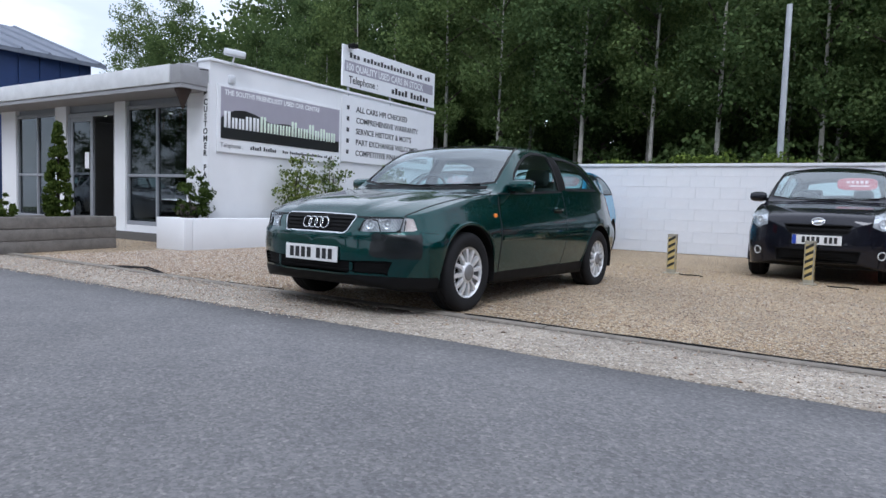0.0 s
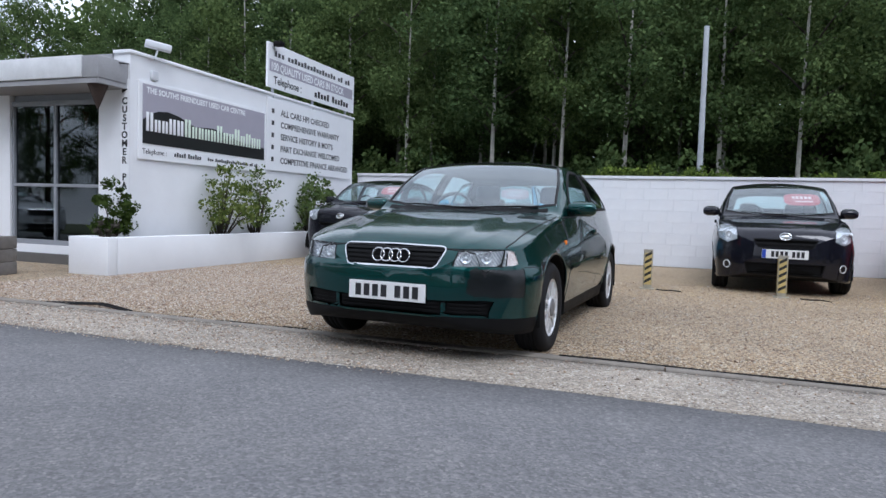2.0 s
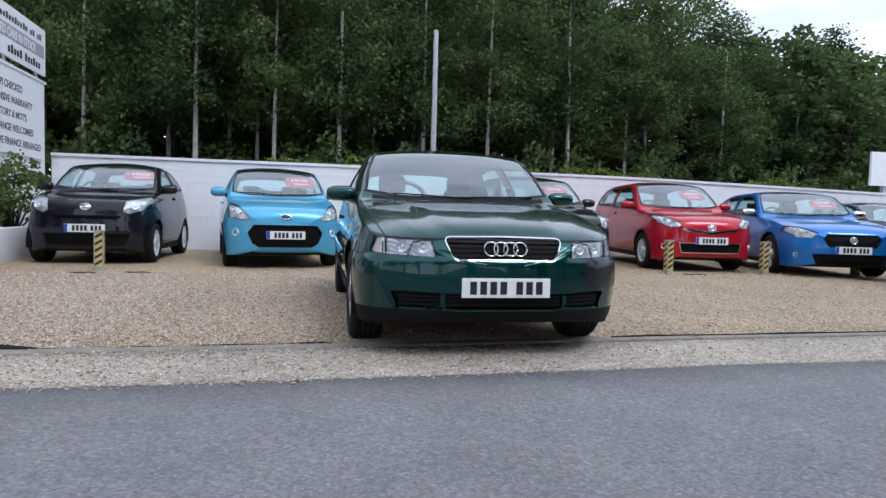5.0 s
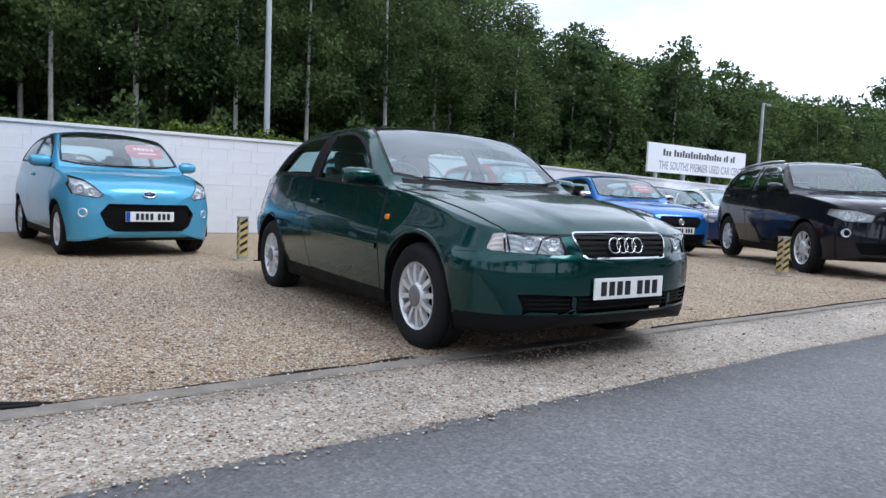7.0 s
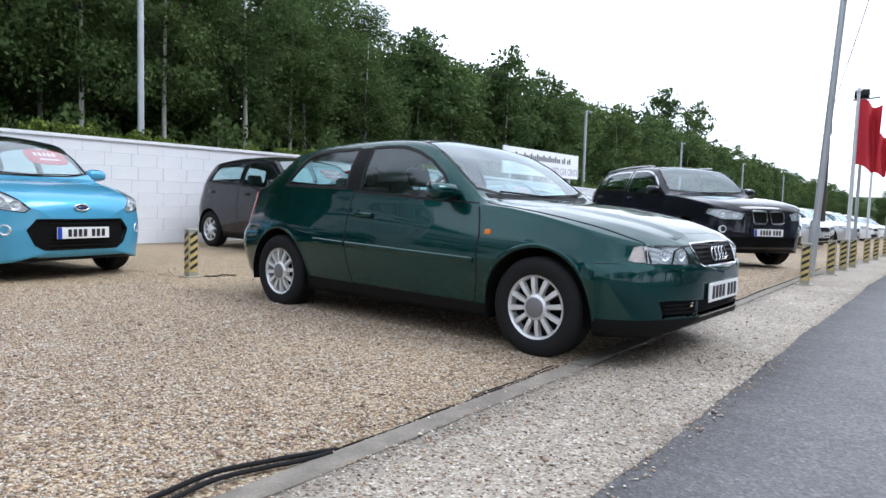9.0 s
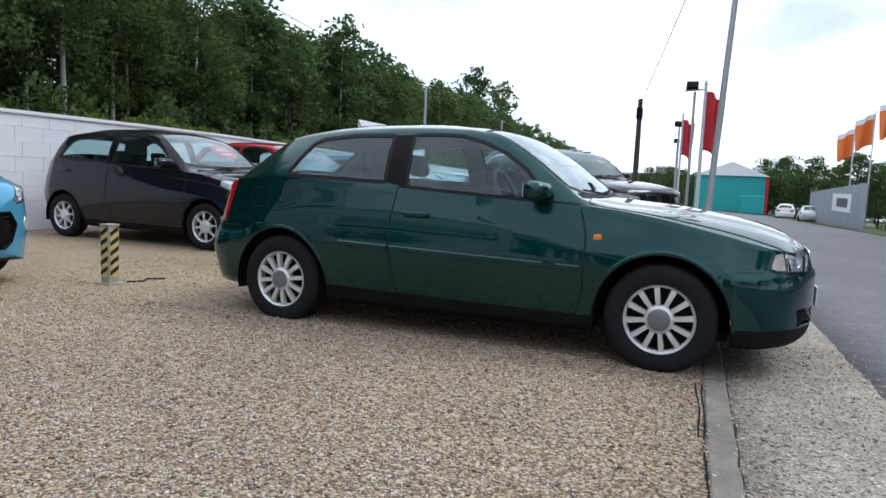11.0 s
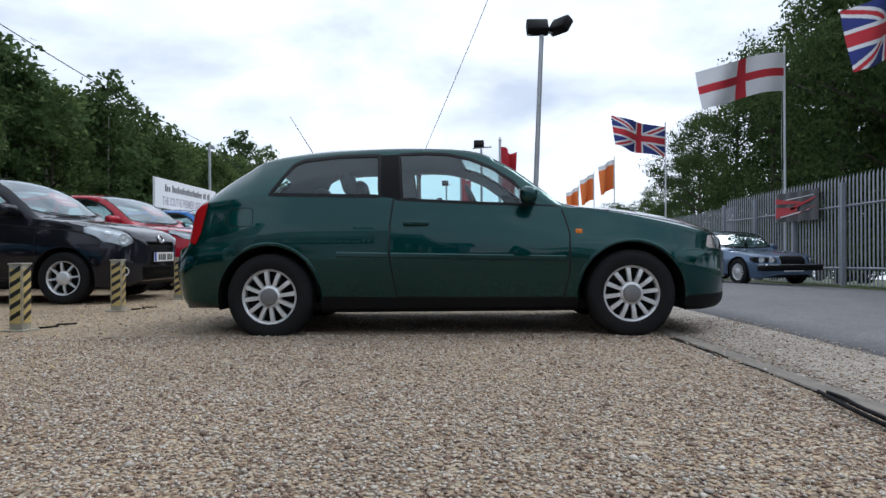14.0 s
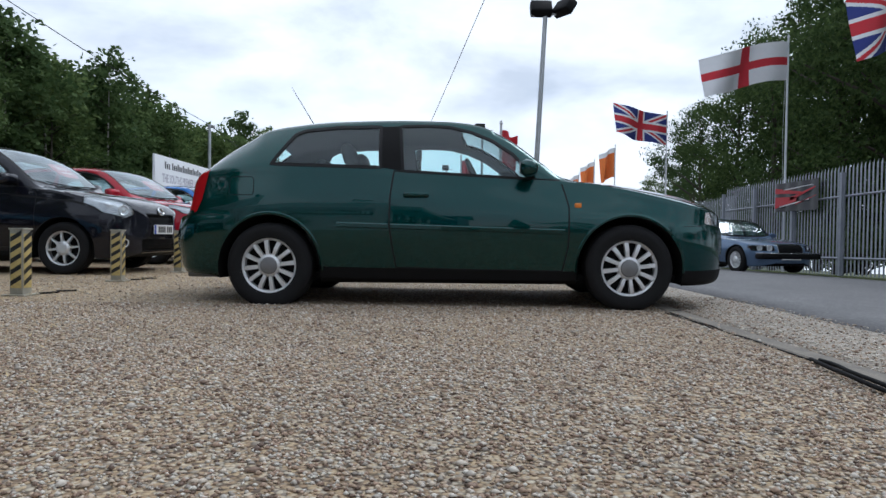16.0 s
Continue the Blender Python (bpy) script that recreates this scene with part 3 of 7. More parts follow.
def interior(car, cowl, header, rear, wide, floor, belt, roof):
    """Tub, dashboard, wheel and seats."""
    part("floor_pan", bx(-wide * 0.9, wide * 0.9, -0.35, rear + 0.25, floor, floor + 0.05), M_BLACK, car)
    part("bulkhead", bx(-wide * 0.86, wide * 0.86, cowl - 0.12, cowl - 0.08, floor, belt - 0.10), M_INT, car)
    part("dashboard", smooth(bx(-wide * 0.84, wide * 0.84, cowl + 0.02, cowl + 0.42, belt - 0.30, belt - 0.045, bevel=0.06), 60), M_INT, car)
    vs, fs = [], []
    ring = [(0.185 * math.cos(2 * math.pi * k / 20), 0, 0.185 * math.sin(2 * math.pi * k / 20)) for k in range(21)]
    vs, fs = tube(ring, 0.016, 6)
    part("steering_wheel", mesh_of("wheel_ring", vs, fs, True), M_INT, car, at=pose(-wide * 0.42, cowl + 0.55, belt - 0.02, -25, 0, 0))
    front = cowl + 1.08
    for s in (-1, 1):
        part("front_seat", seat_mesh(0.5), M_SEAT, car, at=pose(s * wide * 0.42, front, floor + 0.1))
        part("rear_headrest", bx(-0.12, 0.12, -0.05, 0.05, 0, 0.16, bevel=0.04), M_SEAT, car, at=pose(s * wide * 0.42, rear - 0.12, belt - 0.02))
    part("rear_bench", smooth(bx(-wide * 0.82, wide * 0.82, rear - 0.22, rear - 0.04, floor + 0.1, belt - 0.02, bevel=0.06), 60), M_SEAT, car)
    part("parcel_shelf", bx(-wide * 0.78, wide * 0.78, rear - 0.03, rear + 0.42, belt - 0.09, belt - 0.06), M_INT, car)


def circle(cy, cz, r, a0=0, a1=360, n=40):
    return [(cy + r * math.cos(radians(a0 + (a1 - a0) * k / n)), cz + r * math.sin(radians(a0 + (a1 - a0) * k / n))) for k in range(n if a1 - a0 == 360 else n + 1)]


def arch(body, name, cy, cz, r):
    """An opening for a wheel, open to the sill below."""
    poly = circle(cy, cz, r, 0, 180, 32)
    poly += [(cy - r, -0.5), (cy + r, -0.5)]
    body.cut(name, "side", poly, lambda p: np.abs(p[..., 0]) > 0.30)
    return poly


def liner(car, cy, cz, r, xin, xout):
    n = 24
    for s in (-1, 1):
        vs, fs, o = [], [], 0
        for k in range(n + 1):
            a = radians(-14 + 208 * k / n)
            for x in (xout, xin):
                vs.append((s * x, cy + (r - 0.004) * math.cos(a), cz + (r - 0.004) * math.sin(a)))
            vs.append((s * xin, cy + 0.02 * math.cos(a), cz + 0.02 * math.sin(a)))
        for k in range(n):
            q = o + 3 * k
            fs += [(q, q + 3, q + 4, q + 1), (q + 1, q + 4, q + 5, q + 2)]
        part("wheel_arch_liner", mesh_of("liner", vs, fs, True), M_BLACK, car)


def lamp_unit(car, body, name, side, bowls, depth=0.05, plane_y=None, inner=M_REFLECT):
    lens = part("headlight", body.panel(name, 0.001, side), M_LENS, car, "clear glass headlight")
    part("lamp_bucket", body.panel(name, -depth, side), inner, lens)
    for bxx, bz, br in bowls:
        p, nn = body.on("front", bxx * side, bz)
        if p is None:
            continue
        vs, fs = lathe([(br, -0.002), (br * 0.93, -0.004), (br * 0.85, 0.0), (br * 0.5, 0.006), (0.001, 0.008)], 20)
        part("reflector_bowl", mesh_of("bowl", vs, fs, True), M_REFLECT, lens, at=Matrix.Translation(p - nn * (depth - 0.005)) @ (-nn).to_track_quat('X', 'Z').to_matrix().to_4x4())
        bm = bmesh.new()
        bmesh.ops.create_uvsphere(bm, u_segments=10, v_segments=6, radius=br * 0.25)
        part("bulb", smooth(bm), M_ALLOY, lens, at=Matrix.Translation(p - nn * (depth + 0.002)))
    return lens


def price_card(car, body, x, z, w=0.46, h=0.28):
    """A rounded red price card behind the windscreen, with bars for its figures."""
    p, nn = body.on("front", x, z)
    if p is None:
        return
    d = Vector((nn.x, nn.y, nn.z))
    q = d.to_track_quat('Z', 'Y')
    m = Matrix.Translation(p - d * 0.03) @ q.to_matrix().to_4x4()
    bm = bmesh.new()
    vs = [bm.verts.new((w / 2 * math.copysign(abs(math.cos(a))**0.55, math.cos(a)), h / 2 * math.copysign(abs(math.sin(a))**0.55, math.sin(a)), 0)) for a in [2 * math.pi * k / 36 for k in range(36)]]
    f = bm.faces.new(vs)
    r = bmesh.ops.extrude_face_region(bm, geom=[f])
    bmesh.ops.translate(bm, verts=[e for e in r["geom"] if isinstance(e, bmesh.types.BMVert)], vec=(0, 0, 0.004))
    bmesh.ops.recalc_face_normals(bm, faces=bm.faces[:])
    card = part("price_card", bm, M_STICKER, car, "red price card in the windscreen", at=m)
    for k in range(5):
        part("figure_bar", char_mesh(w * 0.075, h * 0.22), M_STICKINK, card, at=pose(-w * 0.23 + k * w * 0.115, h * 0.16, 0.005))
    part("figure_bar", char_mesh(w * 0.5, h * 0.10), M_STICKINK, card, at=pose(w * 0.05, -h * 0.17, 0.005))


def green_hatchback(m):
    car = thing("green_hatchback", m, "dark green metallic three-door hatchback with a scuffed black bumper corner", "car")
    b = Body(HATCH, 0.026)

    def swell(p):
        """Bumpers standing proud below their seams, and a bonnet raised between two creases."""
        step = lambda v: np.clip(v, 0, 1) ** 2 * (3 - 2 * np.clip(v, 0, 1))
        x, y, z = np.abs(p[:, 0]), p[:, 1], p[:, 2]
        out = .017 * step((.604 - z) / .035) * step((-.30 - y) / .06) * step((z - .17) / .10)
        out += .015 * step((.662 - z) / .035) * step((y - 2.76) / .06) * step((z - .17) / .10)
        line = .36 + .20 * np.clip((y + .66) / 1.06, 0, 1)
        out += .011 * step((line - x) / .05) * step((y + .72) / .10) * step((.46 - y) / .10) * (z > .69)
        return out
    b.swell = swell
    AR = 0.362
    zc = 0.30
    arch(b, "hole", 0.0, zc, AR)
    arch(b, "hole", 2.513, zc, AR)
    win_d = [(.665, .925), (.75, .925), (1.17, .948), (1.575, .972), (1.605, 1.310), (1.42, 1.314), (1.26, 1.304), (1.10, 1.264), (.95, 1.198), (.80, 1.095)]
    win_q = [(2.52, 1.022), (1.735, .998), (1.75, 1.307), (2.05, 1.303), (2.30, 1.278), (2.37, 1.245)]
    high = lambda p: (p[..., 2] > 0.9) & (np.abs(p[..., 0]) > 0.5)
    b.cut("win_d", "side", win_d, high)
    b.cut("win_q", "side", win_q, high)
    b.cut("pillar_b", "side", [(1.575, .972), (1.605, 1.310), (1.75, 1.307), (1.735, .998)], high)
    screen = [(-.70, .56), (-.45, .50), (0, .475), (.45, .50), (.70, .56), (.665, .80), (.575, 1.13), (.30, 1.165), (0, 1.175), (-.30, 1.165), (-.575, 1.13), (-.665, .80)]
    b.cut("screen", "top", screen, lambda p: p[..., 2] > 0.93)
    hatchg = [(-.50, 2.70), (0, 2.715), (.50, 2.70), (.55, 2.98), (0, 3.02), (-.55, 2.98)]
    b.cut("rear_screen", "top", hatchg, lambda p: p[..., 2] > 0.95)
    hl = [(.425, .70), (.690, .706), (.690, .602), (.415, .592), (.405, .60)]
    nose = lambda p: (p[..., 1] < -0.43)
    for s in (1, -1):
        sx = lambda poly: [(x * s, z) for x, z in poly]
        lim = lambda p, s=s: (p[..., 1] < -0.50) & (p[..., 0] * s > 0)
        b.cut("indicator", "side", [(-.80, .60), (-.80, .707), (-.62, .707), (-.555, .700), (-.535, .612)], lambda p, s=s: p[..., 0] * s > 0.690)
        b.cut("headlamp", "front", sx(hl), lim)
    gp = [(-.318, .708), (0, .713), (.318, .708), (.338, .702), (.345, .685), (.338, .664), (.308, .598), (.296, .584), (.278, .579), (-.278, .579), (-.296, .584), (-.308, .598), (-.338, .664), (-.345, .685), (-.338, .702)]
    b.cut("grille", "front", gp, nose)
    low = lambda p: (p[..., 1] < -0.5)
    b.cut("intake", "front", [(-.345, .392), (.345, .392), (.345, .306), (-.345, .306)], low)
    b.cut("intake", "front", [(-.640, .405), (-.37, .395), (-.37, .308), (-.600, .312)], low)
    b.cut("intake", "front", [(.640, .405), (.37, .395), (.37, .308), (.600, .312)], low)
    scuff = [(.520, .586), (.500, .560), (.508, .535), (.488, .512), (.496, .480), (.482, .452), (.505, .428), (.545, .420), (.580, .430), (.630, .415), (.690, .424), (.755, .418), (.90, .43), (.90, .50), (.90, .586)]
    b.cut("bare_patch", "front", scuff, lambda p: (p[..., 1] < -0.52) & (p[..., 0] > 0))
    b.cut("lower_lip", "side", [(-1, .05), (-1, .302), (-.30, .290), (-.30, .05)])
    b.cut("front_bumper", "side", [(-1, .05), (-1, .60), (-.62, .598), (-.28, .592), (-.25, .05)], lambda p: p[..., 1] < -0.2)
    b.cut("tail_lamp", "side", [(2.985, .99), (3.04, .975), (3.10, .90), (3.15, .75), (3.15, .69), (3.05, .69), (3.02, .76)], lambda p: np.abs(p[..., 0]) > 0.42)
    b.cut("rear_bumper", "side", [(2.74, .655), (3.02, .655), (3.5, .655), (3.5, .05), (2.70, .05)], lambda p: p[..., 1] > 2.6)
    b.cut("sill", "side", [(.30, .0), (.36, .278), (1.2, .285), (2.16, .30), (2.2, .0)], lambda p: np.abs(p[..., 0]) > 0.2)
    door = [(1.637, .972), (1.66, .80), (1.664, .591), (1.645, .45), (1.617, .296), (1.2, .286), (.461, .28), (.425, .453), (.421, .724), (.445, .82), (.475, .912)]
    b.cut("door", "side", door, lambda p: np.abs(p[..., 0]) > 0.6)
    bonnet = [(-.655, -.70), (0, -.735), (.655, -.70), (.70, -.50), (.735, 0), (.745, .43), (.45, .47), (0, .455), (-.45, .47), (-.745, .43), (-.735, 0), (-.70, -.50)]
    b.cut("bonnet", "top", bonnet, lambda p: p[..., 2] > 0.70)
    b.build()
    part("body", b.panel("body"), M_GREEN, car, "dark green metallic body")
    part("underside", b.panel("underside"), M_BLACK, car)
    part("body_lining", b.panel(["body", "pillar_b"], -0.022, below=1.12), M_INT, car)
    part("headlining", b.panel(["body", "pillar_b"], -0.022, above=1.12), M_HEAD, car, "pale grey cloth headlining")
    part("front_bumper", b.panel("front_bumper", 0.004), M_GREEN, car)
    part("bumper_patch", b.panel("bare_patch", 0.001), M_TAPE, car, "scuffed black patch on the bumper corner")
    part("bumper_lip", b.panel("lower_lip", 0.003), M_BLACK, car)
    part("rear_bumper", b.panel("rear_bumper", 0.004), M_GREEN, car)
    part("bonnet", b.panel("bonnet", 0.002), M_GREEN, car)
    for s in (-1, 1):
        d = part("door", b.panel("door", 0.001, s), M_GREEN, car, "dark green door")
        part("door_card", b.panel("door", -0.05, s), M_INT, d)
        part("door_window", b.panel("win_d", -0.003, s), M_GLASS, d)
        part("quarter_window", b.panel("win_q", -0.003, s), M_GLASS, car)
        part("door_pillar", b.panel("pillar_b", 0.002, s), M_BLACK, car)
        part("sill_cover", b.panel("sill", 0.003, s), M_BLACK, car)
        part("tail_light", b.panel("tail_lamp", 0.003, s), M_REDLENS, car, "red tail light")
        part("tail_light_backing", b.panel("tail_lamp", -0.04, s), M_BLACK, car)
        ind_ob = part("indicator", b.panel("indicator", 0.001, s), M_LENS, car, "clear indicator lens")
        part("indicator_bucket", b.panel("indicator", -0.006, s), M_AMBERC, ind_ob)
        part("door_seam", join([b.strip("side", door, 0.0055, 0.0015, s, True)]), M_TRIM, car)
        part("window_seal", join([b.strip("side", win_d, 0.010, 0.003, s, True), b.strip("side", win_q, 0.012, 0.003, s, True)]), M_TRIM, car)
        part("side_moulding", join([b.strip("side", [(2.03, .594), (1.675, .584)], 0.019, 0.010, s, dome=.4), b.strip("side", [(1.655, .584), (.45, .552)], 0.019, 0.010, s, dome=.4)]), M_GREEN, car)
        part("arch_lip", join([b.strip("side", circle(0.0, zc, AR + 0.012, -4, 184, 30), 0.011, 0.005, s, dome=.7)]), M_GREEN, car)
        part("arch_lip", b.strip("side", circle(2.513, zc, AR + 0.012, -4, 184, 30), 0.011, 0.005, s, dome=.7), M_GREEN, car)
        part("bumper_seam", b.strip("side", [(-.50, .598), (-.37, .593)], 0.003, 0.004, s), M_TRIM, car)
        part("bumper_seam", b.strip("side", [(2.86, .657), (3.05, .657)], 0.003, 0.004, s), M_TRIM, car)
        hp, hn = b.on("side", 1.48, .80, s)
        h = part("door_handle", smooth(bx(-.014, .014, -.085, .085, -.012, .022, bevel=0.010), 60), M_GREEN, car, at=Matrix.Translation(hp + Vector((s * 0.012, 0, 0))))
        # flat black plate on the door, standing for the shaded hollow behind the handle
        part("handle_recess", smooth(bx(-.004, .008, -.090, .090, -.040, .012, bevel=0.003), 60), M_BLACK, h, at=pose(-s * 0.012, 0, -0.005))
        ip, _ = b.on("side", .357, .735, s)
        part("side_repeater", smooth(bx(-.008, .008, -.024, .024, -.017, .017, bevel=0.007), 60), M_AMBER, car, "amber side repeater", at=Matrix.Translation(ip))
        lamp_unit(car, b, "headlamp", s, [(.475, .648, .036), (.590, .65, .036)], 0.016)
        part("lamp_divider", b.strip("front", [(.688 * s, .604), (.688 * s, .698)], 0.006, 0.002), M_REFLECT, car)
        part("headlight_bezel", b.strip("front", [(x * s, z) for x, z in hl], 0.004, 0.002, 1, True), M_TRIM, car)
    fl, _ = b.on("side", 2.72, .865, -1)
    part("fuel_flap_seam", b.strip("side", [(2.64, .80), (2.80, .80), (2.815, .82), (2.815, .91), (2.80, .93), (2.655, .93), (2.635, .91), (2.63, .82)], 0.0025, 0.0012, -1, True), M_TRIM, car)
    part("bonnet_seam", b.strip("top", bonnet, 0.003, 0.003, 1, True), M_TRIM, car)
    part("windscreen", b.panel("screen", -0.002), M_WSCREEN, car, "clear windscreen")
    part("windscreen_seal", b.strip("top", screen, 0.010, 0.002, 1, True), M_TRIM, car)
    part("rear_window", b.panel("rear_screen", -0.002), M_GLASS, car)
    part("scuttle_panel", b.strip("top", [(-.66, .50), (-.4, .462), (0, .445), (.4, .462), (.66, .50)], 0.020, 0.003), M_BLACK, car)
    # grille, rings, plate
    part("grille_recess", b.panel(["grille"], -0.03), M_BLACK, car)
    part("lower_intake", b.panel(["intake"], -0.025), M_BLACK, car)
    part("grille_frame", b.strip("front", gp, 0.0036, 0.005, 1, True), M_CHROME, car, "chrome grille frame")
    for k in range(4):
        z = .606 + k * .0265
        w = .300 + (z - .598) * .42
        part("grille_slat", b.strip("front", [(-w, z), (0, z), (w, z)], 0.0075, 0.001), M_BLACK, car)
    for xx0, xx1 in ((-.335, .335), (-.60, -.38), (.38, .60)):
        for z in (.328, .350, .372):
            part("intake_slat", b.strip("front", [(xx0, z), ((xx0 + xx1) / 2, z), (xx1, z)], 0.004, 0.0), M_BLACK, car)
    for k in range(4):
        x = (k - 1.5) * 0.0575
        p, nn = b.on("front", x, .645)
        vs, fs = tube([(0.0405 * math.cos(2 * math.pi * q / 24), 0, 0.0405 * math.sin(2 * math.pi * q / 24)) for q in range(25)], 0.0055, 8)
        part("badge_ring", mesh_of("ring", vs, fs, True), M_CHROME, car, "plain chrome ring", at=pose(p.x, p.y - 0.014, p.z, -14))
    p, _ = b.on("front", 0, .427)
    plate(car, b, p.y - 0.012, .427)
    p, _ = b.on("rear", 0, .60)
    plate(car, b, p.y + 0.01, .60, rear=True)
    mirror_pair(car, .885, .70, .985, M_GREEN, (0.19, 0.12, 0.115))
    wipers(car, b, None, [((.10, .470), (-.50, .520)), ((.58, .520), (-.02, .482))])
    ap, an = b.on("top", 0.0, 2.36)
    vs, fs = tube([ap, ap + Vector((0, .02, .03)), ap + Vector((0, .21, .34))], [0.008, 0.004, 0.002], 6)
    part("aerial", mesh_of("aerial", vs, fs, True), M_BLACK, car)
    interior(car, .50, 1.2, 2.35, .80, .20, .955, 1.36)
    for yy in (0.0, 2.513):
        liner(car, yy, zc, AR, .50, .845)
        for s in (-1, 1):
            make_wheel(car, s * .838, yy, 0.303, 0.303, 0.200, 12, s)
    part("exhaust_pipe", cyl(bmesh.new(), (-.35, .3, .20), (-.35, 3.28, .215), .026, seg=10), M_DARKALLOY, car)
    part("fuel_tank", smooth(bx(-.55, .55, 2.0, 3.05, .20, .34, bevel=0.05), 60), M_BLACK, car)
    return car


def road_car(name, label, m, paint_mat, ymap, zmap, W, spec, group="", rows=HATCH, step=0.04):
    """A parked car warped from the hatchback's stations, with its own lamps, grille and wheels."""
    car = thing(name, m, label, "car", group)
    wide = W / 0.87
    fy = lambda v: float(np.interp(v, *zip(*ymap)))
    fz = lambda v: float(np.interp(v, *zip(*zmap)))
    b = Body(warp_rows(rows, ymap, zmap, wide, spec.get("rail", 1.0)), step)
    wb, r, rim = spec["wheelbase"], spec["tyre"], spec["rim"]
    zc, AR = r, r + spec.get("gap", 0.055)
    arch(b, "hole", 0.0, zc, AR)
    arch(b, "hole", wb, zc, AR)
    high = lambda p: (p[..., 2] > fz(.90)) & (np.abs(p[..., 0]) > 0.45 * wide)
    P = lambda pts: [(fy(y), fz(z)) for y, z in pts]
    ends = spec.get("win_end", 2.52)
    win_f = P([(.68, .935), (1.20, .952), (1.62, .972), (1.63, 1.308), (1.42, 1.312), (1.26, 1.302), (1.10, 1.262), (.95, 1.197), (.80, 1.095)])
    win_r = P([(ends, 1.025), (1.70, .998), (1.71, 1.306), (2.05, 1.30), (min(2.30, ends - .2), 1.276), (min(2.40, ends - .08), 1.235)])
    b.cut("win_d", "side", win_f, high)
    b.cut("win_q", "side", win_r, high)
    w = wide
    screen = [(-.70 * w, fy(.56)), (-.45 * w, fy(.50)), (0, fy(.475)), (.45 * w, fy(.50)), (.70 * w, fy(.56)), (.665 * w, fy(.80)), (.575 * w, fy(1.13)), (0, fy(1.175)), (-.575 * w, fy(1.13)), (-.665 * w, fy(.80))]
    b.cut("screen", "top", screen, lambda p: p[..., 2] > fz(.93))
    ry = spec.get("rear_glass", (2.70, 2.98))
    b.cut("rear_screen", "top", [(-.50 * w, fy(ry[0])), (0, fy(ry[0] + .01)), (.50 * w, fy(ry[0])), (.55 * w, fy(ry[1])), (-.55 * w, fy(ry[1]))], lambda p: p[..., 2] > fz(.94))
    y0 = ymap[0][1]
    for s in (1, -1):
        lim = lambda p, s=s: (p[..., 1] < y0 + spec.get("lamp_deep", 0.55)) & (p[..., 0] * s > 0)
        b.cut("headlamp", "front", [(x * s, z) for x, z in spec["lamp"]], lim)
    front = lambda p: p[..., 1] < y0 + 0.35
    for poly in spec.get("intakes", []):
        b.cut("intake", "front", poly, front)
    b.cut("tail_lamp", "side", P([(2.95, .99), (3.02, .98), (3.10, .88), (3.24, .76), (3.24, .70), (3.02, .695), (2.985, .76)]), lambda p: np.abs(p[..., 0]) > 0.42)
    b.cut("sill", "side", [(AR * .8, .0), (AR * .95, fz(.262)), (wb - AR * .95, fz(.275)), (wb - AR * .8, .0)], lambda p: np.abs(p[..., 0]) > 0.2)
    door = P([(1.66, .975), (1.66, .60), (1.62, .30), (.48, .30), (.43, .50), (.44, .82), (.50, .92)])
    b.cut("door", "side", door, lambda p: np.abs(p[..., 0]) > 0.55 * w)
    if spec.get("doors", 2) == 4:
        rear_door = P([(2.62, .99), (2.50, .78), (2.18, .62), (2.12, .45), (2.08, .30), (1.66, .30), (1.68, .60), (1.68, .985)])
        b.cut("rear_door", "side", rear_door, lambda p: np.abs(p[..., 0]) > 0.55 * w)
    b.build()
    part("body", b.panel("body"), paint_mat, car)
    part("underside", b.panel("underside"), M_BLACK, car)
    part("body_lining", b.panel("body", -0.025, below=fz(1.12)), M_INT, car)
    part("headlining", b.panel("body", -0.025, above=fz(1.12)), M_HEAD, car)
    part("windscreen", b.panel("screen", -0.002), M_WSCREEN, car)
    part("windscreen_seal", b.strip("top", screen, 0.012, 0.002, 1, True), M_TRIM, car)
    part("rear_window", b.panel("rear_screen", -0.002), M_GLASS, car)
    me = b.panel("intake", -0.03)
    if me:
        part("grille", me, M_BLACK, car)
        for poly in spec["intakes"]:
            part("grille_edge", b.strip("front", poly, 0.007, 0.004, 1, True), spec.get("edge", M_BLACK), car)
            zs = [z for _, z in poly]
            lo, hi = min(zs), max(zs)
            k = max(1, int((hi - lo) / 0.035))
            for q in range(1, k):
                z = lo + (hi - lo) * q / k
                xs = [x for x, _ in poly]
                part("grille_slat", b.strip("front", [(min(xs) * .86, z), ((min(xs) + max(xs)) / 2, z), (max(xs) * .86 if max(xs) > 0 else max(xs) * 1.1, z)], 0.006, -0.001), M_BLACK, car)
    for s in (-1, 1):
        d = part("door", b.panel("door", 0.001, s), paint_mat, car)
        part("door_window", b.panel("win_d", -0.003, s), M_GLASS, d)
        part("door_card", b.panel("door", -0.05, s), M_INT, d)
        part("side_window", b.panel("win_q", -0.003, s), M_GLASS, car)
        lines = [b.strip("side", door, 0.004, 0.0015, s, True)]
        if spec.get("doors", 2) == 4:
            part("rear_door", b.panel("rear_door", 0.001, s), paint_mat, car)
            lines.append(b.strip("side", rear_door, 0.004, 0.0015, s, True))
            hp, _ = b.on("side", fy(2.35), fz(.86), s)
            part("door_handle", smooth(bx(-.016, .016, -.08, .08, -.018, .018, bevel=0.01), 60), paint_mat, car, at=Matrix.Translation(hp + Vector((s * .012, 0, 0))))
        part("door_seam", join(lines), M_TRIM, car)
        part("window_seal", join([b.strip("side", win_f, 0.012, 0.003, s, True), b.strip("side", win_r, 0.012, 0.003, s, True)]), spec.get("seal", M_TRIM), car)
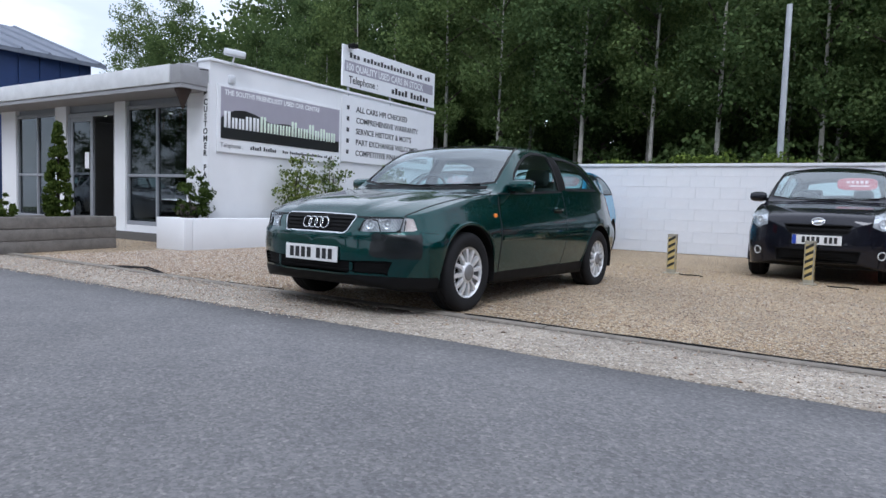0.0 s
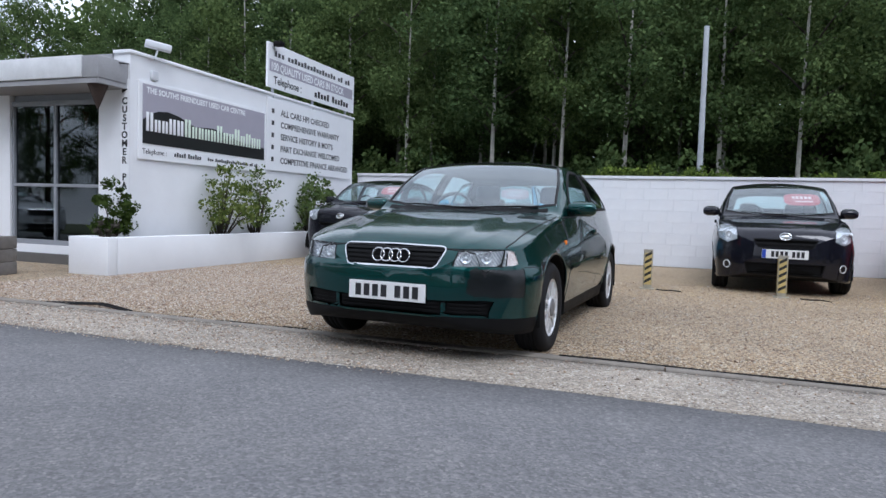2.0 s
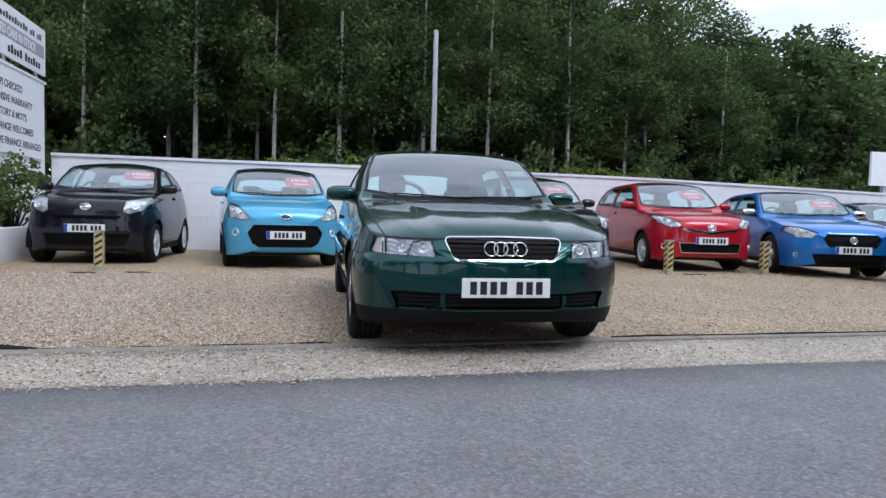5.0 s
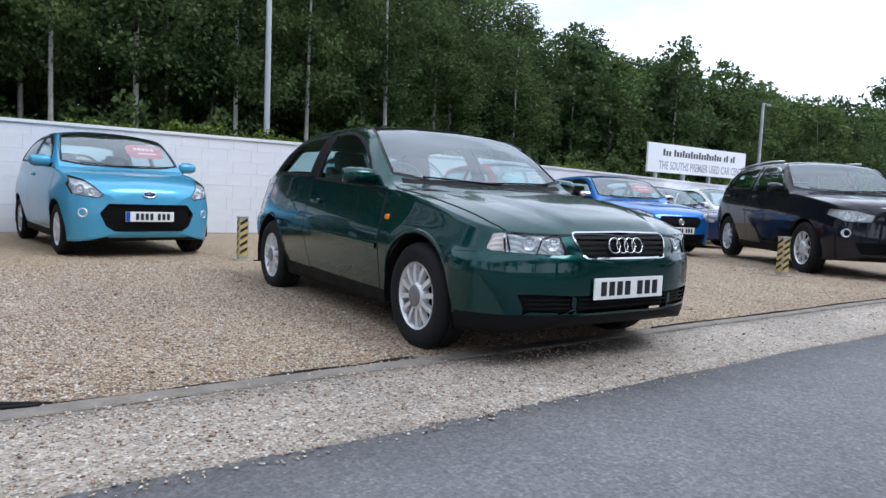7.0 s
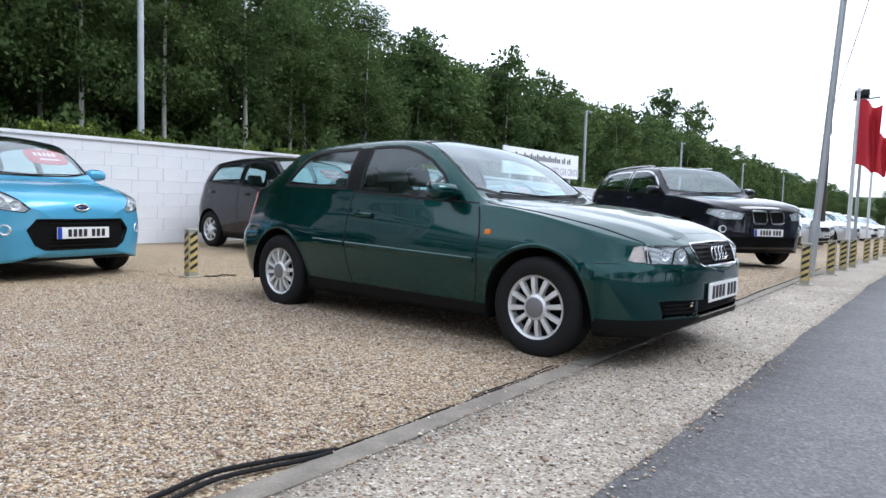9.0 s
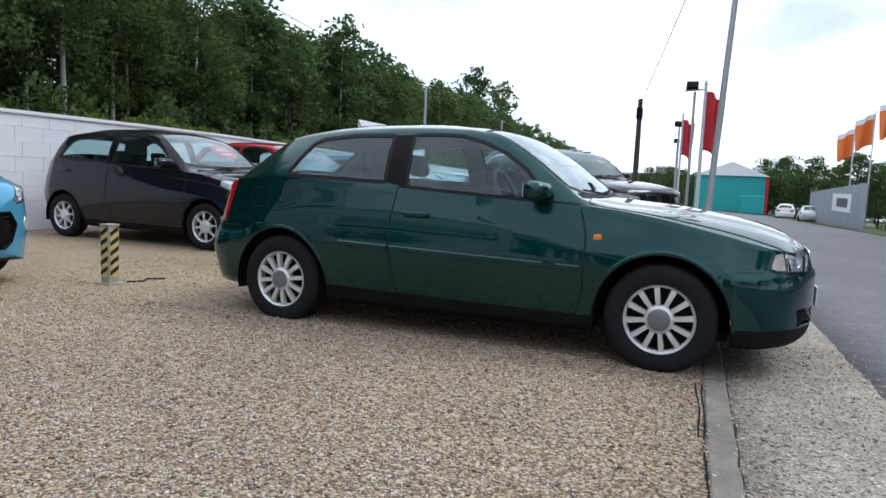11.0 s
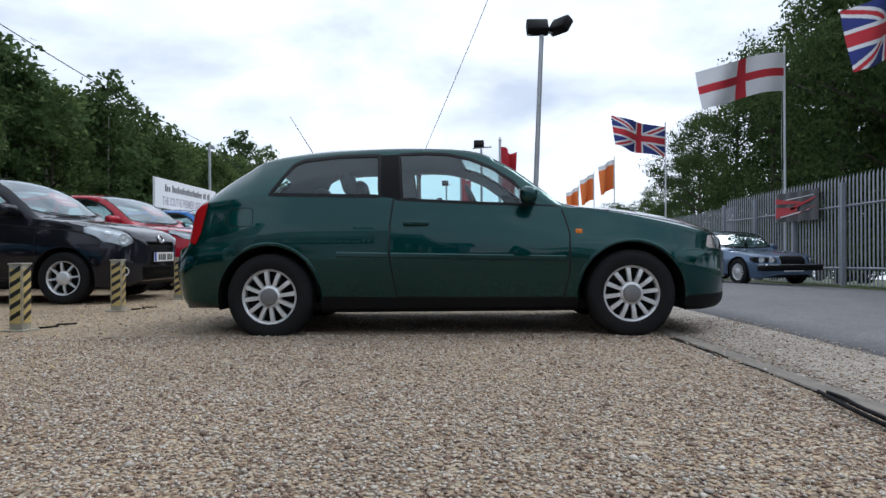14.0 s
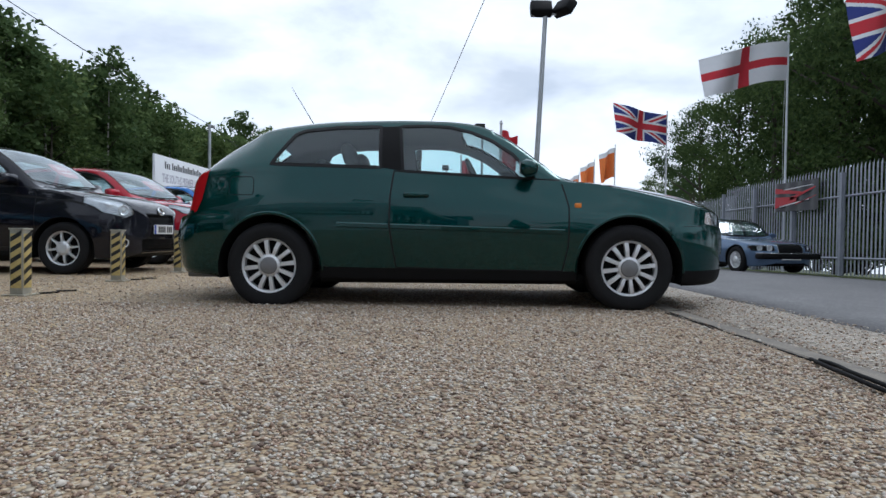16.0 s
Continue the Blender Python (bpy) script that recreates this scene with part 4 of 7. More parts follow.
        part("sill_cover", b.panel("sill", 0.003, s), spec.get("sill", M_BLACK), car)
        part("tail_light", b.panel("tail_lamp", 0.003, s), M_REDLENS, car)
        hp, _ = b.on("side", fy(1.48), fz(.84), s)
        if hp:
            part("door_handle", smooth(bx(-.016, .016, -.08, .08, -.018, .018, bevel=0.01), 60), paint_mat, car, at=Matrix.Translation(hp + Vector((s * .012, 0, 0))))
        lamp_unit(car, b, "headlamp", s, spec["bowls"], 0.016, inner=spec.get("bucket", M_REFLECT))
        part("headlight_bezel", b.strip("front", [(x * s, z) for x, z in spec["lamp"]], 0.004, 0.002, 1, True), M_TRIM, car)
        for fx, fzz, fr in spec.get("fog", []):
            p, nn = b.on("front", fx * s, fzz)
            if p:
                vs, f2 = lathe([(fr * 1.2, 0), (fr * 1.15, .010), (fr, .011), (fr * .9, .006), (fr * .5, .004), (.001, .003)], 20)
                part("fog_lamp", mesh_of("fog", vs, f2, True), M_REFLECT, car, at=Matrix.Translation(p - nn * .006) @ Vector(nn).to_track_quat('X', 'Z').to_matrix().to_4x4())
    if "badge" in spec:
        bz, bw, bh = spec["badge"]
        p, nn = b.on("front", 0, bz)
        q = Vector(nn).to_track_quat('Z', 'Y').to_matrix().to_4x4()
        vs, f2 = tube([(bw * math.cos(2 * math.pi * k / 24), bh * math.sin(2 * math.pi * k / 24), 0) for k in range(25)], 0.009, 6)
        part("badge", mesh_of("badge", vs, f2, True), M_CHROME, car, "plain oval chrome badge", at=Matrix.Translation(p + nn * 0.008) @ q)
        vs, f2 = lathe([(0.001, .004), (bh * .8, .002), (bh * .9, -.006)], 24, 'z')
        part("badge_plate", mesh_of("badge_plate", vs, f2, True), spec.get("badge_fill", M_CHROME), car, at=Matrix.Translation(p + nn * 0.003) @ q @ Matrix.Diagonal((bw / bh, 1, 1, 1)))
    if "kidneys" in spec:
        kx, kz, kw, kh = spec["kidneys"]
        for s in (-1, 1):
            part("kidney_frame", b.strip("front", [(s * kx + kw * c, kz + kh * z) for c, z in ((-.9, 1), (.9, 1), (1, .7), (.9, -.8), (.6, -1), (-.6, -1), (-.9, -.8), (-1, .7))], 0.014, 0.016, 1, True), M_CHROME, car)
    p, _ = b.on("front", 0, spec["plate_z"])
    plate(car, b, p.y - 0.014, spec["plate_z"], euro=spec.get("euro", True))
    my, mz = fy(.70), fz(1.0)
    mirror_pair(car, W + 0.035, my, mz, spec.get("mirror", paint_mat), (0.2, 0.13, 0.14))
    wipers(car, b, None, [((.10 * w, fy(.475)), (-.50 * w, fy(.53))), ((.58 * w, fy(.525)), (-.02 * w, fy(.49)))])
    interior(car, fy(.50), fy(1.2), fy(min(2.35, ends - .17)), W * .92, fz(.20), fz(.955), fz(1.36))
    if spec.get("card"):
        price_card(car, b, spec["card"][0], spec["card"][1])
    for yy in (0.0, wb):
        liner(car, yy, zc, AR, W * .58, W * .965)
        for s in (-1, 1):
            make_wheel(car, s * (W - 0.03), yy, r, r, rim, spec.get("spokes", 7), s, 0.19, spec.get("style", "thin"), hub=False, each=step < 0.05)
    if spec.get("rails"):
        for s in (-1, 1):
            pts = [b.on("top", s * .60 * w * .93, y)[0] for y in np.linspace(fy(1.25), fy(2.55), 12)]
            vs, f2 = tube([q + Vector((0, 0, .035)) for q in pts if q], 0.016, 8)
            part("roof_rail", mesh_of("rail", vs, f2, True), M_ALLOY, car)
    return car


YK = (-.788, .46, 1.20, 2.60, 3.345)
ZK = (0, .19, .50, .73, .94, 1.415)


def ym(*v):
    return list(zip(YK, v))


def zm(*v):
    return list(zip(ZK, v))


def parked_cars():
    out = {}
    face = lambda x, y, yaw: pose(x, y, gz(x, y), 0, 0, yaw)
    out["iq"] = road_car("black_city_car", "tiny glossy black city car with a red price card", face(-3.87, 6.15, -3), M_BLACKP,
                         ym(-.53, .28, 1.02, 2.15, 2.46), zm(0, .17, .52, .86, 1.02, 1.50), .84,
                         dict(wheelbase=2.0, tyre=.29, rim=.20, lamp=[(.50, .90), (.74, .97), (.80, .90), (.72, .76), (.54, .70), (.47, .74)], bowls=[(.62, .82, .06), (.70, .86, .045)],
                              intakes=[[(-.45, .67), (.45, .67), (.40, .63), (-.40, .63)], [(-.55, .42), (.55, .42), (.50, .27), (-.50, .27)]], badge=(.79, .062, .045), plate_z=.50,
                              card=(.42, 1.30), spokes=8, win_end=2.50), "row of parked cars")
    out["ka"] = road_car("cyan_city_car", "bright cyan city hatchback with a red windscreen price card", face(-1.30, 5.72, 6), M_CYAN,
                         ym(-.70, .30, 1.05, 2.55, 2.92), zm(0, .18, .52, .80, 1.0, 1.50), .83,
                         dict(wheelbase=2.3, tyre=.29, rim=.195, lamp=[(.47, .70), (.62, .86), (.72, .90), (.76, .80), (.74, .70), (.52, .665)], bowls=[(.58, .73, .05), (.68, .76, .05)],
                              intakes=[[(-.42, .60), (.42, .60), (.50, .50), (.44, .36), (.36, .31), (-.36, .31), (-.44, .36), (-.50, .50)]], badge=(.715, .07, .032), badge_fill=M_NAVY, plate_z=.47,
                              card=(.34, 1.27), fog=[(.66, .50, .045)], spokes=8, edge=M_BLACK), "row of parked cars")
    out["yaris"] = road_car("black_supermini", "black five-door supermini with a red windscreen price card", face(2.87, 5.57, -2), M_BLACKP,
                            ym(-.76, .33, 1.10, 2.70, 3.02), zm(0, .18, .52, .80, .99, 1.52), .85,
                            dict(wheelbase=2.46, tyre=.295, rim=.20, lamp=[(.56, .84), (.72, .93), (.80, .90), (.78, .70), (.66, .64), (.55, .69)], bowls=[(.66, .73, .06), (.73, .81, .05)],
                                 intakes=[[(-.36, .70), (.36, .70), (.30, .60), (-.30, .60)], [(-.45, .40), (.45, .40), (.42, .26), (-.42, .26)]], badge=(.735, .065, .045), plate_z=.52,
                                 card=(.30, 1.27), fog=[(.66, .36, .045)], spokes=8, doors=4), "row of parked cars")
    out["red"] = road_car("red_supermini", "bright red five-door supermini with a chrome grille bar", face(5.37, 5.56, -9), M_RED,
                          ym(-.79, .33, 1.12, 2.75, 3.10), zm(0, .18, .52, .82, .99, 1.51), .85,
                          dict(wheelbase=2.51, tyre=.30, rim=.20, lamp=[(.46, .77), (.70, .90), (.79, .89), (.76, .77), (.62, .70), (.50, .70)], bowls=[(.60, .76, .05), (.70, .80, .045)],
                               intakes=[[(-.46, .69), (0, .635), (.46, .69), (.40, .655), (0, .60), (-.40, .655)], [(-.50, .46), (.50, .46), (.46, .31), (-.46, .31)]], edge=M_CHROME, badge=(.70, .065, .045), plate_z=.50,
                               card=(.32, 1.27), fog=[(.70, .40, .04)], spokes=7, doors=4), "row of parked cars")
    out["volvo"] = road_car("bright_blue_hatchback", "bright metallic blue five-door hatchback with a dark honeycomb grille", face(7.35, 4.8, -18), M_BLUE,
                            ym(-.92, .55, 1.30, 3.00, 3.45), zm(0, .17, .50, .76, .95, 1.42), .90,
                            dict(wheelbase=2.65, tyre=.32, rim=.23, lamp=[(.48, .70), (.66, .78), (.80, .80), (.83, .72), (.74, .62), (.56, .62)], bowls=[(.64, .68, .05), (.73, .71, .045)],
                                 intakes=[[(-.36, .68), (.36, .68), (.42, .62), (.34, .50), (-.34, .50), (-.42, .62)], [(-.55, .38), (.55, .38), (.50, .24), (-.50, .24)]], edge=M_BLACK, badge=(.595, .05, .05), badge_fill=M_DARKALLOY, plate_z=.45,
                                 card=(.36, 1.20), fog=[(.74, .36, .03)], spokes=5, doors=4, mirror=M_CHROME), "row of parked cars")
    out["saloon"] = road_car("navy_saloon", "dark navy blue saloon car parked beside the white wall", face(11.3, 6.4, -8), M_NAVY,
                             ym(-.9, .6, 1.35, 2.75, 3.75), zm(0, .17, .5, .74, .93, 1.42), .90,
                             dict(wheelbase=2.76, tyre=.32, rim=.22, lamp=[(.46, .68), (.70, .75), (.80, .74), (.80, .66), (.60, .60), (.48, .60)], bowls=[(.64, .67, .05)],
                                  intakes=[[(-.34, .66), (.34, .66), (.30, .55), (-.30, .55)]], edge=M_CHROME, plate_z=.42, spokes=7, doors=4, rear_glass=(2.34, 2.76), win_end=2.30), "row of parked cars", rows=[r for r in HATCH if r[0] < 2.2] + SALOON_TAIL)
    out["suv"] = road_car("black_suv", "large glossy black sport utility car with silver roof rails", face(7.45, 1.15, -38), M_BLACKP,
                          ym(-.86, .62, 1.38, 3.25, 3.78), zm(0, .24, .62, 1.0, 1.16, 1.70), .94,
                          dict(wheelbase=2.81, tyre=.365, rim=.245, lamp=[(.40, .87), (.62, .92), (.83, .93), (.85, .85), (.72, .77), (.45, .77)], bowls=[(.56, .84, .055), (.70, .85, .055)],
                               intakes=[[(-.30, .90), (.30, .90), (.28, .72), (-.28, .72)], [(-.60, .50), (.60, .50), (.52, .36), (-.52, .36)]], kidneys=(.155, .81, .125, .095), plate_z=.58,
                               fog=[(.70, .62, .05)], spokes=9, doors=4, rails=True, seal=M_CHROME, gap=.06), "row of parked cars")
    out["jag"] = road_car("steel_blue_saloon", "old steel blue saloon with round twin headlights and chrome trim", face(10.9, -6.7, -78), M_JAG,
                          ym(-.85, .75, 1.42, 2.75, 4.05), zm(0, .18, .48, .70, .86, 1.36), .90,
                          dict(wheelbase=2.87, tyre=.32, rim=.21, lamp=[(.42, .68), (.80, .68), (.82, .62), (.80, .55), (.42, .55)], bowls=[(.52, .615, .06), (.70, .615, .06)],
                               intakes=[[(-.34, .70), (.34, .70), (.33, .50), (-.33, .50)]], edge=M_CHROME, plate_z=.40, euro=False, spokes=14, style="fat", doors=4, seal=M_CHROME, rear_glass=(2.34, 2.76), win_end=2.30, bucket=M_BLACK), rows=[r for r in HATCH if r[0] < 2.2] + SALOON_TAIL)
    part("front_bumper", smooth(bx(-.80, .80, -.885, -.60, .36, .49, bevel=.04), 50), M_BLACK, out["jag"], "black front bumper")
    part("bumper_trim", smooth(bx(-.79, .79, -.890, -.60, .491, .512, bevel=.008), 50), M_CHROME, out["jag"])
    far = road_car("silver_saloon", "silver saloon car parked in a long row of cars", face(13.2, 2.3, -14), M_SILVERP,
                   ym(-.85, .6, 1.35, 2.75, 3.7), zm(0, .17, .5, .74, .93, 1.43), .90,
                   dict(wheelbase=2.75, tyre=.32, rim=.22, lamp=[(.42, .68), (.70, .76), (.80, .75), (.80, .66), (.60, .60), (.45, .60)], bowls=[(.64, .67, .05)],
                        intakes=[[(-.34, .68), (.34, .68), (.30, .55), (-.30, .55)], [(-.5, .36), (.5, .36), (.45, .25), (-.45, .25)]], edge=M_CHROME, plate_z=.42, spokes=7, doors=4, rear_glass=(2.34, 2.76), win_end=2.30), "far row of parked cars", rows=[r for r in HATCH if r[0] < 2.2] + SALOON_TAIL, step=0.06)
    white = road_car("white_estate_car", "white hatchback car parked in a long row of cars", face(16.2, 2.5, -14), M_WHITEP,
                     ym(-.85, .5, 1.25, 2.9, 3.4), zm(0, .17, .52, .80, .98, 1.52), .88,
                     dict(wheelbase=2.6, tyre=.31, rim=.21, lamp=[(.42, .72), (.70, .82), (.79, .80), (.80, .70), (.60, .64), (.45, .64)], bowls=[(.64, .72, .05)],
                          intakes=[[(-.34, .70), (.34, .70), (.30, .58), (-.30, .58)], [(-.5, .40), (.5, .40), (.45, .26), (-.45, .26)]], edge=M_BLACK, plate_z=.46, spokes=7, doors=4), "far row of parked cars", step=0.06)
    for k in range(14):
        src = (far, white, white, far, white)[k % 5]
        copy_thing(src, face(19.2 + 3.0 * k, 2.5 + .04 * k + .3 * ((k * 7) % 3 - 1), -14 + (k * 5) % 4))
    for k in range(8):
        copy_thing((white, far)[k % 2], face(13.8 + 2.9 * k, 6.6, -4))
    for x, y, a, src in ((11.8, -11.6, 84, far), (-13.2, -1.6, 95, far), (-16.5, -3.2, 80, white), (37, -12.5, 80, white), (43, -14.5, 60, far), (60, -9.5, 85, far), (70, -9.0, 80, white), (31.5, -15.5, 100, white)):
        copy_thing(src, face(x, y, a))
    return out


# ---------------------------------------------------------------- ground
def gravel_mat():
    m, nt, b = nodes_of("pea_gravel")
    v = coords(nt)
    vo = node(nt, "ShaderNodeTexVoronoi", Scale=76.0)
    lk(nt, v, vo.inputs["Vector"])
    vo2 = node(nt, "ShaderNodeTexVoronoi", Scale=120.0)
    lk(nt, v, vo2.inputs["Vector"])
    sep = nt.nodes.new("ShaderNodeSeparateColor")
    lk(nt, vo.outputs["Color"], sep.inputs["Color"])
    col = ramp(nt, sep.outputs[0], [(0.0, (.12, .085, .065)), (0.3, (.395, .280, .172)), (0.55, (.535, .410, .258)), (0.8, (.635, .560, .440)), (1.0, (.22, .18, .147))])
    big = node(nt, "ShaderNodeTexNoise", Scale=0.7, Detail=5.0, Roughness=0.6)
    lk(nt, v, big.inputs["Vector"])
    col = mixrgb(nt, 0.55, col, mixrgb(nt, 1.0, col, ramp(nt, big.outputs["Fac"], [(0.3, (.62, .60, .57)), (0.7, (1.15, 1.1, 1.0))]), 'MULTIPLY'))
    # dry straw-coloured litter trodden into the gravel towards the parked cars
    xyz = nt.nodes.new("ShaderNodeSeparateXYZ")
    lk(nt, v, xyz.inputs[0])
    back = node(nt, "ShaderNodeMapRange", **{"From Min": 2.0, "From Max": 4.4, "To Min": 0.0, "To Max": 0.42})
    lk(nt, xyz.outputs["Y"], back.inputs["Value"])
    lit = node(nt, "ShaderNodeTexNoise", Scale=5.0, Detail=6.0, Roughness=0.7)
    lk(nt, v, lit.inputs["Vector"])
    sumn = nt.nodes.new("ShaderNodeMath")
    lk(nt, back.outputs["Result"], sumn.inputs[0])
    lk(nt, lit.outputs["Fac"], sumn.inputs[1])
    col = mixrgb(nt, ramp(nt, sumn.outputs[0], [(0.62, (0, 0, 0)), (1.0, (.5, .5, .5))]), col, (.50, .37, .22))
    # shade in the gaps between stones, multiplied into the colour
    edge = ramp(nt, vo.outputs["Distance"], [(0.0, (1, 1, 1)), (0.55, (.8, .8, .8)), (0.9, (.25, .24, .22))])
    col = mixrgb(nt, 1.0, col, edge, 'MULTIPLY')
    lk(nt, col, b.inputs["Base Color"])
    b.inputs["Roughness"].default_value = 0.82
    inv = node(nt, "ShaderNodeMath")
    inv.operation = 'SUBTRACT'
    inv.inputs[0].default_value = 1.0
    lk(nt, vo.outputs["Distance"], inv.inputs[1])
    bump(nt, b, inv.outputs[0], 0.45, 0.010)
    return m


def asphalt_mat(name, base, chips, scale, patch=(.85, 1.12)):
    m, nt, b = nodes_of(name)
    v = coords(nt)
    vo = node(nt, "ShaderNodeTexVoronoi", Scale=scale)
    lk(nt, v, vo.inputs["Vector"])
    sep = nt.nodes.new("ShaderNodeSeparateColor")
    lk(nt, vo.outputs["Color"], sep.inputs["Color"])
    col = ramp(nt, sep.outputs[0], [(0.0, tuple(x * .76 for x in base)), (0.55, base), (0.88, tuple(x * 1.16 for x in base)), (1.0, chips)])
    big = node(nt, "ShaderNodeTexNoise", Scale=0.35, Detail=6.0, Roughness=0.65)
    st = node(nt, "ShaderNodeTexNoise", Scale=2.6, Detail=5.0, Roughness=0.7)
    lk(nt, v, big.inputs["Vector"])
    lk(nt, v, st.inputs["Vector"])
    col = mixrgb(nt, 1.0, col, ramp(nt, big.outputs["Fac"], [(0.3, (patch[0],) * 3), (0.7, (patch[1],) * 3)]), 'MULTIPLY')
    mid = node(nt, "ShaderNodeTexNoise", Scale=38.0, Detail=4.0, Roughness=0.75)
    lk(nt, v, mid.inputs["Vector"])
    col = mixrgb(nt, 1.0, col, ramp(nt, mid.outputs["Fac"], [(0.3, (.76, .76, .77)), (0.7, (1.22, 1.21, 1.19))]), 'MULTIPLY')
    col = mixrgb(nt, 1.0, col, ramp(nt, st.outputs["Fac"], [(0.25, (.82, .82, .83)), (0.6, (1.03, 1.02, 1.0))]), 'MULTIPLY')
    lk(nt, col, b.inputs["Base Color"])
    b.inputs["Roughness"].default_value = 0.86
    bump(nt, b, vo.outputs["Distance"], 0.4, 0.005)
    return m


def aggregate_mat():
    """Pale brown concrete worn down to its brown, white and dark stones."""
    m, nt, b = nodes_of("worn_aggregate_concrete")
    v = coords(nt)
    vo = node(nt, "ShaderNodeTexVoronoi", Scale=95.0)
    lk(nt, v, vo.inputs["Vector"])
    sep = nt.nodes.new("ShaderNodeSeparateColor")
    lk(nt, vo.outputs["Color"], sep.inputs["Color"])
    stone = ramp(nt, sep.outputs[0], [(0.0, (.10, .085, .075)), (0.16, (.17, .14, .115)), (0.3, (.31, .26, .20)), (0.7, (.385, .335, .27)), (0.88, (.47, .43, .37)), (1.0, (.62, .59, .54))])
    cem = ramp(nt, vo.outputs["Distance"], [(0.42, (0, 0, 0)), (0.75, (.8, .8, .8))])
    col = mixrgb(nt, cem, stone, (.315, .275, .225))
    big = node(nt, "ShaderNodeTexNoise", Scale=0.9, Detail=6.0, Roughness=0.65)
    mid = node(nt, "ShaderNodeTexNoise", Scale=14.0, Detail=5.0, Roughness=0.7)
    for nz, lohi in ((big, (.76, 1.14)), (mid, (.70, 1.24))):
        lk(nt, v, nz.inputs["Vector"])
        col = mixrgb(nt, 1.0, col, ramp(nt, nz.outputs["Fac"], [(0.3, (lohi[0],) * 3), (0.7, (lohi[1],) * 3)]), 'MULTIPLY')
    lk(nt, col, b.inputs["Base Color"])
    b.inputs["Roughness"].default_value = 0.85
    bump(nt, b, vo.outputs["Distance"], 0.35, 0.004)
    return m


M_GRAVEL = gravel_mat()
M_ASPHALT = asphalt_mat("worn_asphalt", (.158, .157, .163), (.225, .222, .22), 85.0)
M_VERGE = aggregate_mat()
M_KERB = plain("weathered_concrete_edging", (.200, .178, .150), 0.88, var=0.38, scale=7, bumps=0.4)
M_GRASS = plain("rough_grass_soil", (.07, .085, .03), 0.95, var=0.45, scale=1.3, bumps=0.5)
M_BLOCK = plain("white_painted_block", (.74, .75, .77), 0.7, var=0.06, scale=3.0, bumps=0.35)
M_RENDER = plain("white_painted_render", (.76, .77, .79), 0.65, var=0.05, scale=1.6, bumps=0.15)
M_JOINT = plain("white_painted_joint", (.68, .69, .71), 0.8, var=0.06)


def pebble_mat():
    m, nt, b = nodes_of("pebbles")
    g = nt.nodes.new("ShaderNodeNewGeometry")
    col = ramp(nt, g.outputs["Random Per Island"], [(0.0, (.12, .08, .06)), (0.25, (.345, .235, .165)), (0.5, (.49, .375, .265)), (0.75, (.64, .585, .51)), (0.9, (.29, .25, .21)), (1.0, (.70, .66, .58))])
    lk(nt, col, b.inputs["Base Color"])
    b.inputs["Roughness"].default_value = 0.7
    return m


def gz(x, y):
    """Height of the ground: the road falls away along the lot and across."""
    return -0.02 * max(0.0, x - 6.0) - 0.045 * max(0.0, -1.3 - y) * (1 - math.exp(-max(0.0, -1.3 - y) / 2.0))


def kerb_y(x):
    return -0.15


def sheet(name, xs, lo, hi, ny, material, label, lift=0.0, category="ground", drop=0.12):
    """A slab over the ground between two lines, with a skirt."""
    vs, fs = [], []
    for x in xs:
        a, c = lo(x), hi(x)
        for k in range(ny + 1):
            y = a + (c - a) * k / ny
            vs.append((x, y, gz(x, y) + lift))
    n = ny + 1
    for i in range(len(xs) - 1):
        for k in range(ny):
            fs.append((i * n + k, (i + 1) * n + k, (i + 1) * n + k + 1, i * n + k + 1))
    o = len(vs)
    for i, x in enumerate(xs):
        for k in (0, ny):
            p = vs[i * n + k]
            vs.append((p[0], p[1], p[2] - drop))
    for i in range(len(xs) - 1):
        fs.append((i * n, o + 2 * i, o + 2 * i + 2, (i + 1) * n))
        fs.append((i * n + ny, (i + 1) * n + ny, o + 2 * i + 3, o + 2 * i + 1))
    ob = part(name, mesh_of(name, vs, fs, True), material)
    return tagged(ob, label, category, kind="structure")


XS = [-60, -30, -18] + [float(v) for v in np.arange(-12, 14, 1.0)] + [14, 18, 24, 32, 42, 55, 75, 100, 140]
sheet("ground", [-400, -120] + XS[1:] + [200, 400], lambda x: -400.0 if abs(x) > 150 else -160.0, lambda x: 400.0 if abs(x) > 150 else 260.0, 60, M_GRASS, "rough grassy ground reaching the horizon", -0.16, drop=0.3)
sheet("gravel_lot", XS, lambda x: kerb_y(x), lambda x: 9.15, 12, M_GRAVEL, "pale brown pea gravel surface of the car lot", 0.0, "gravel")


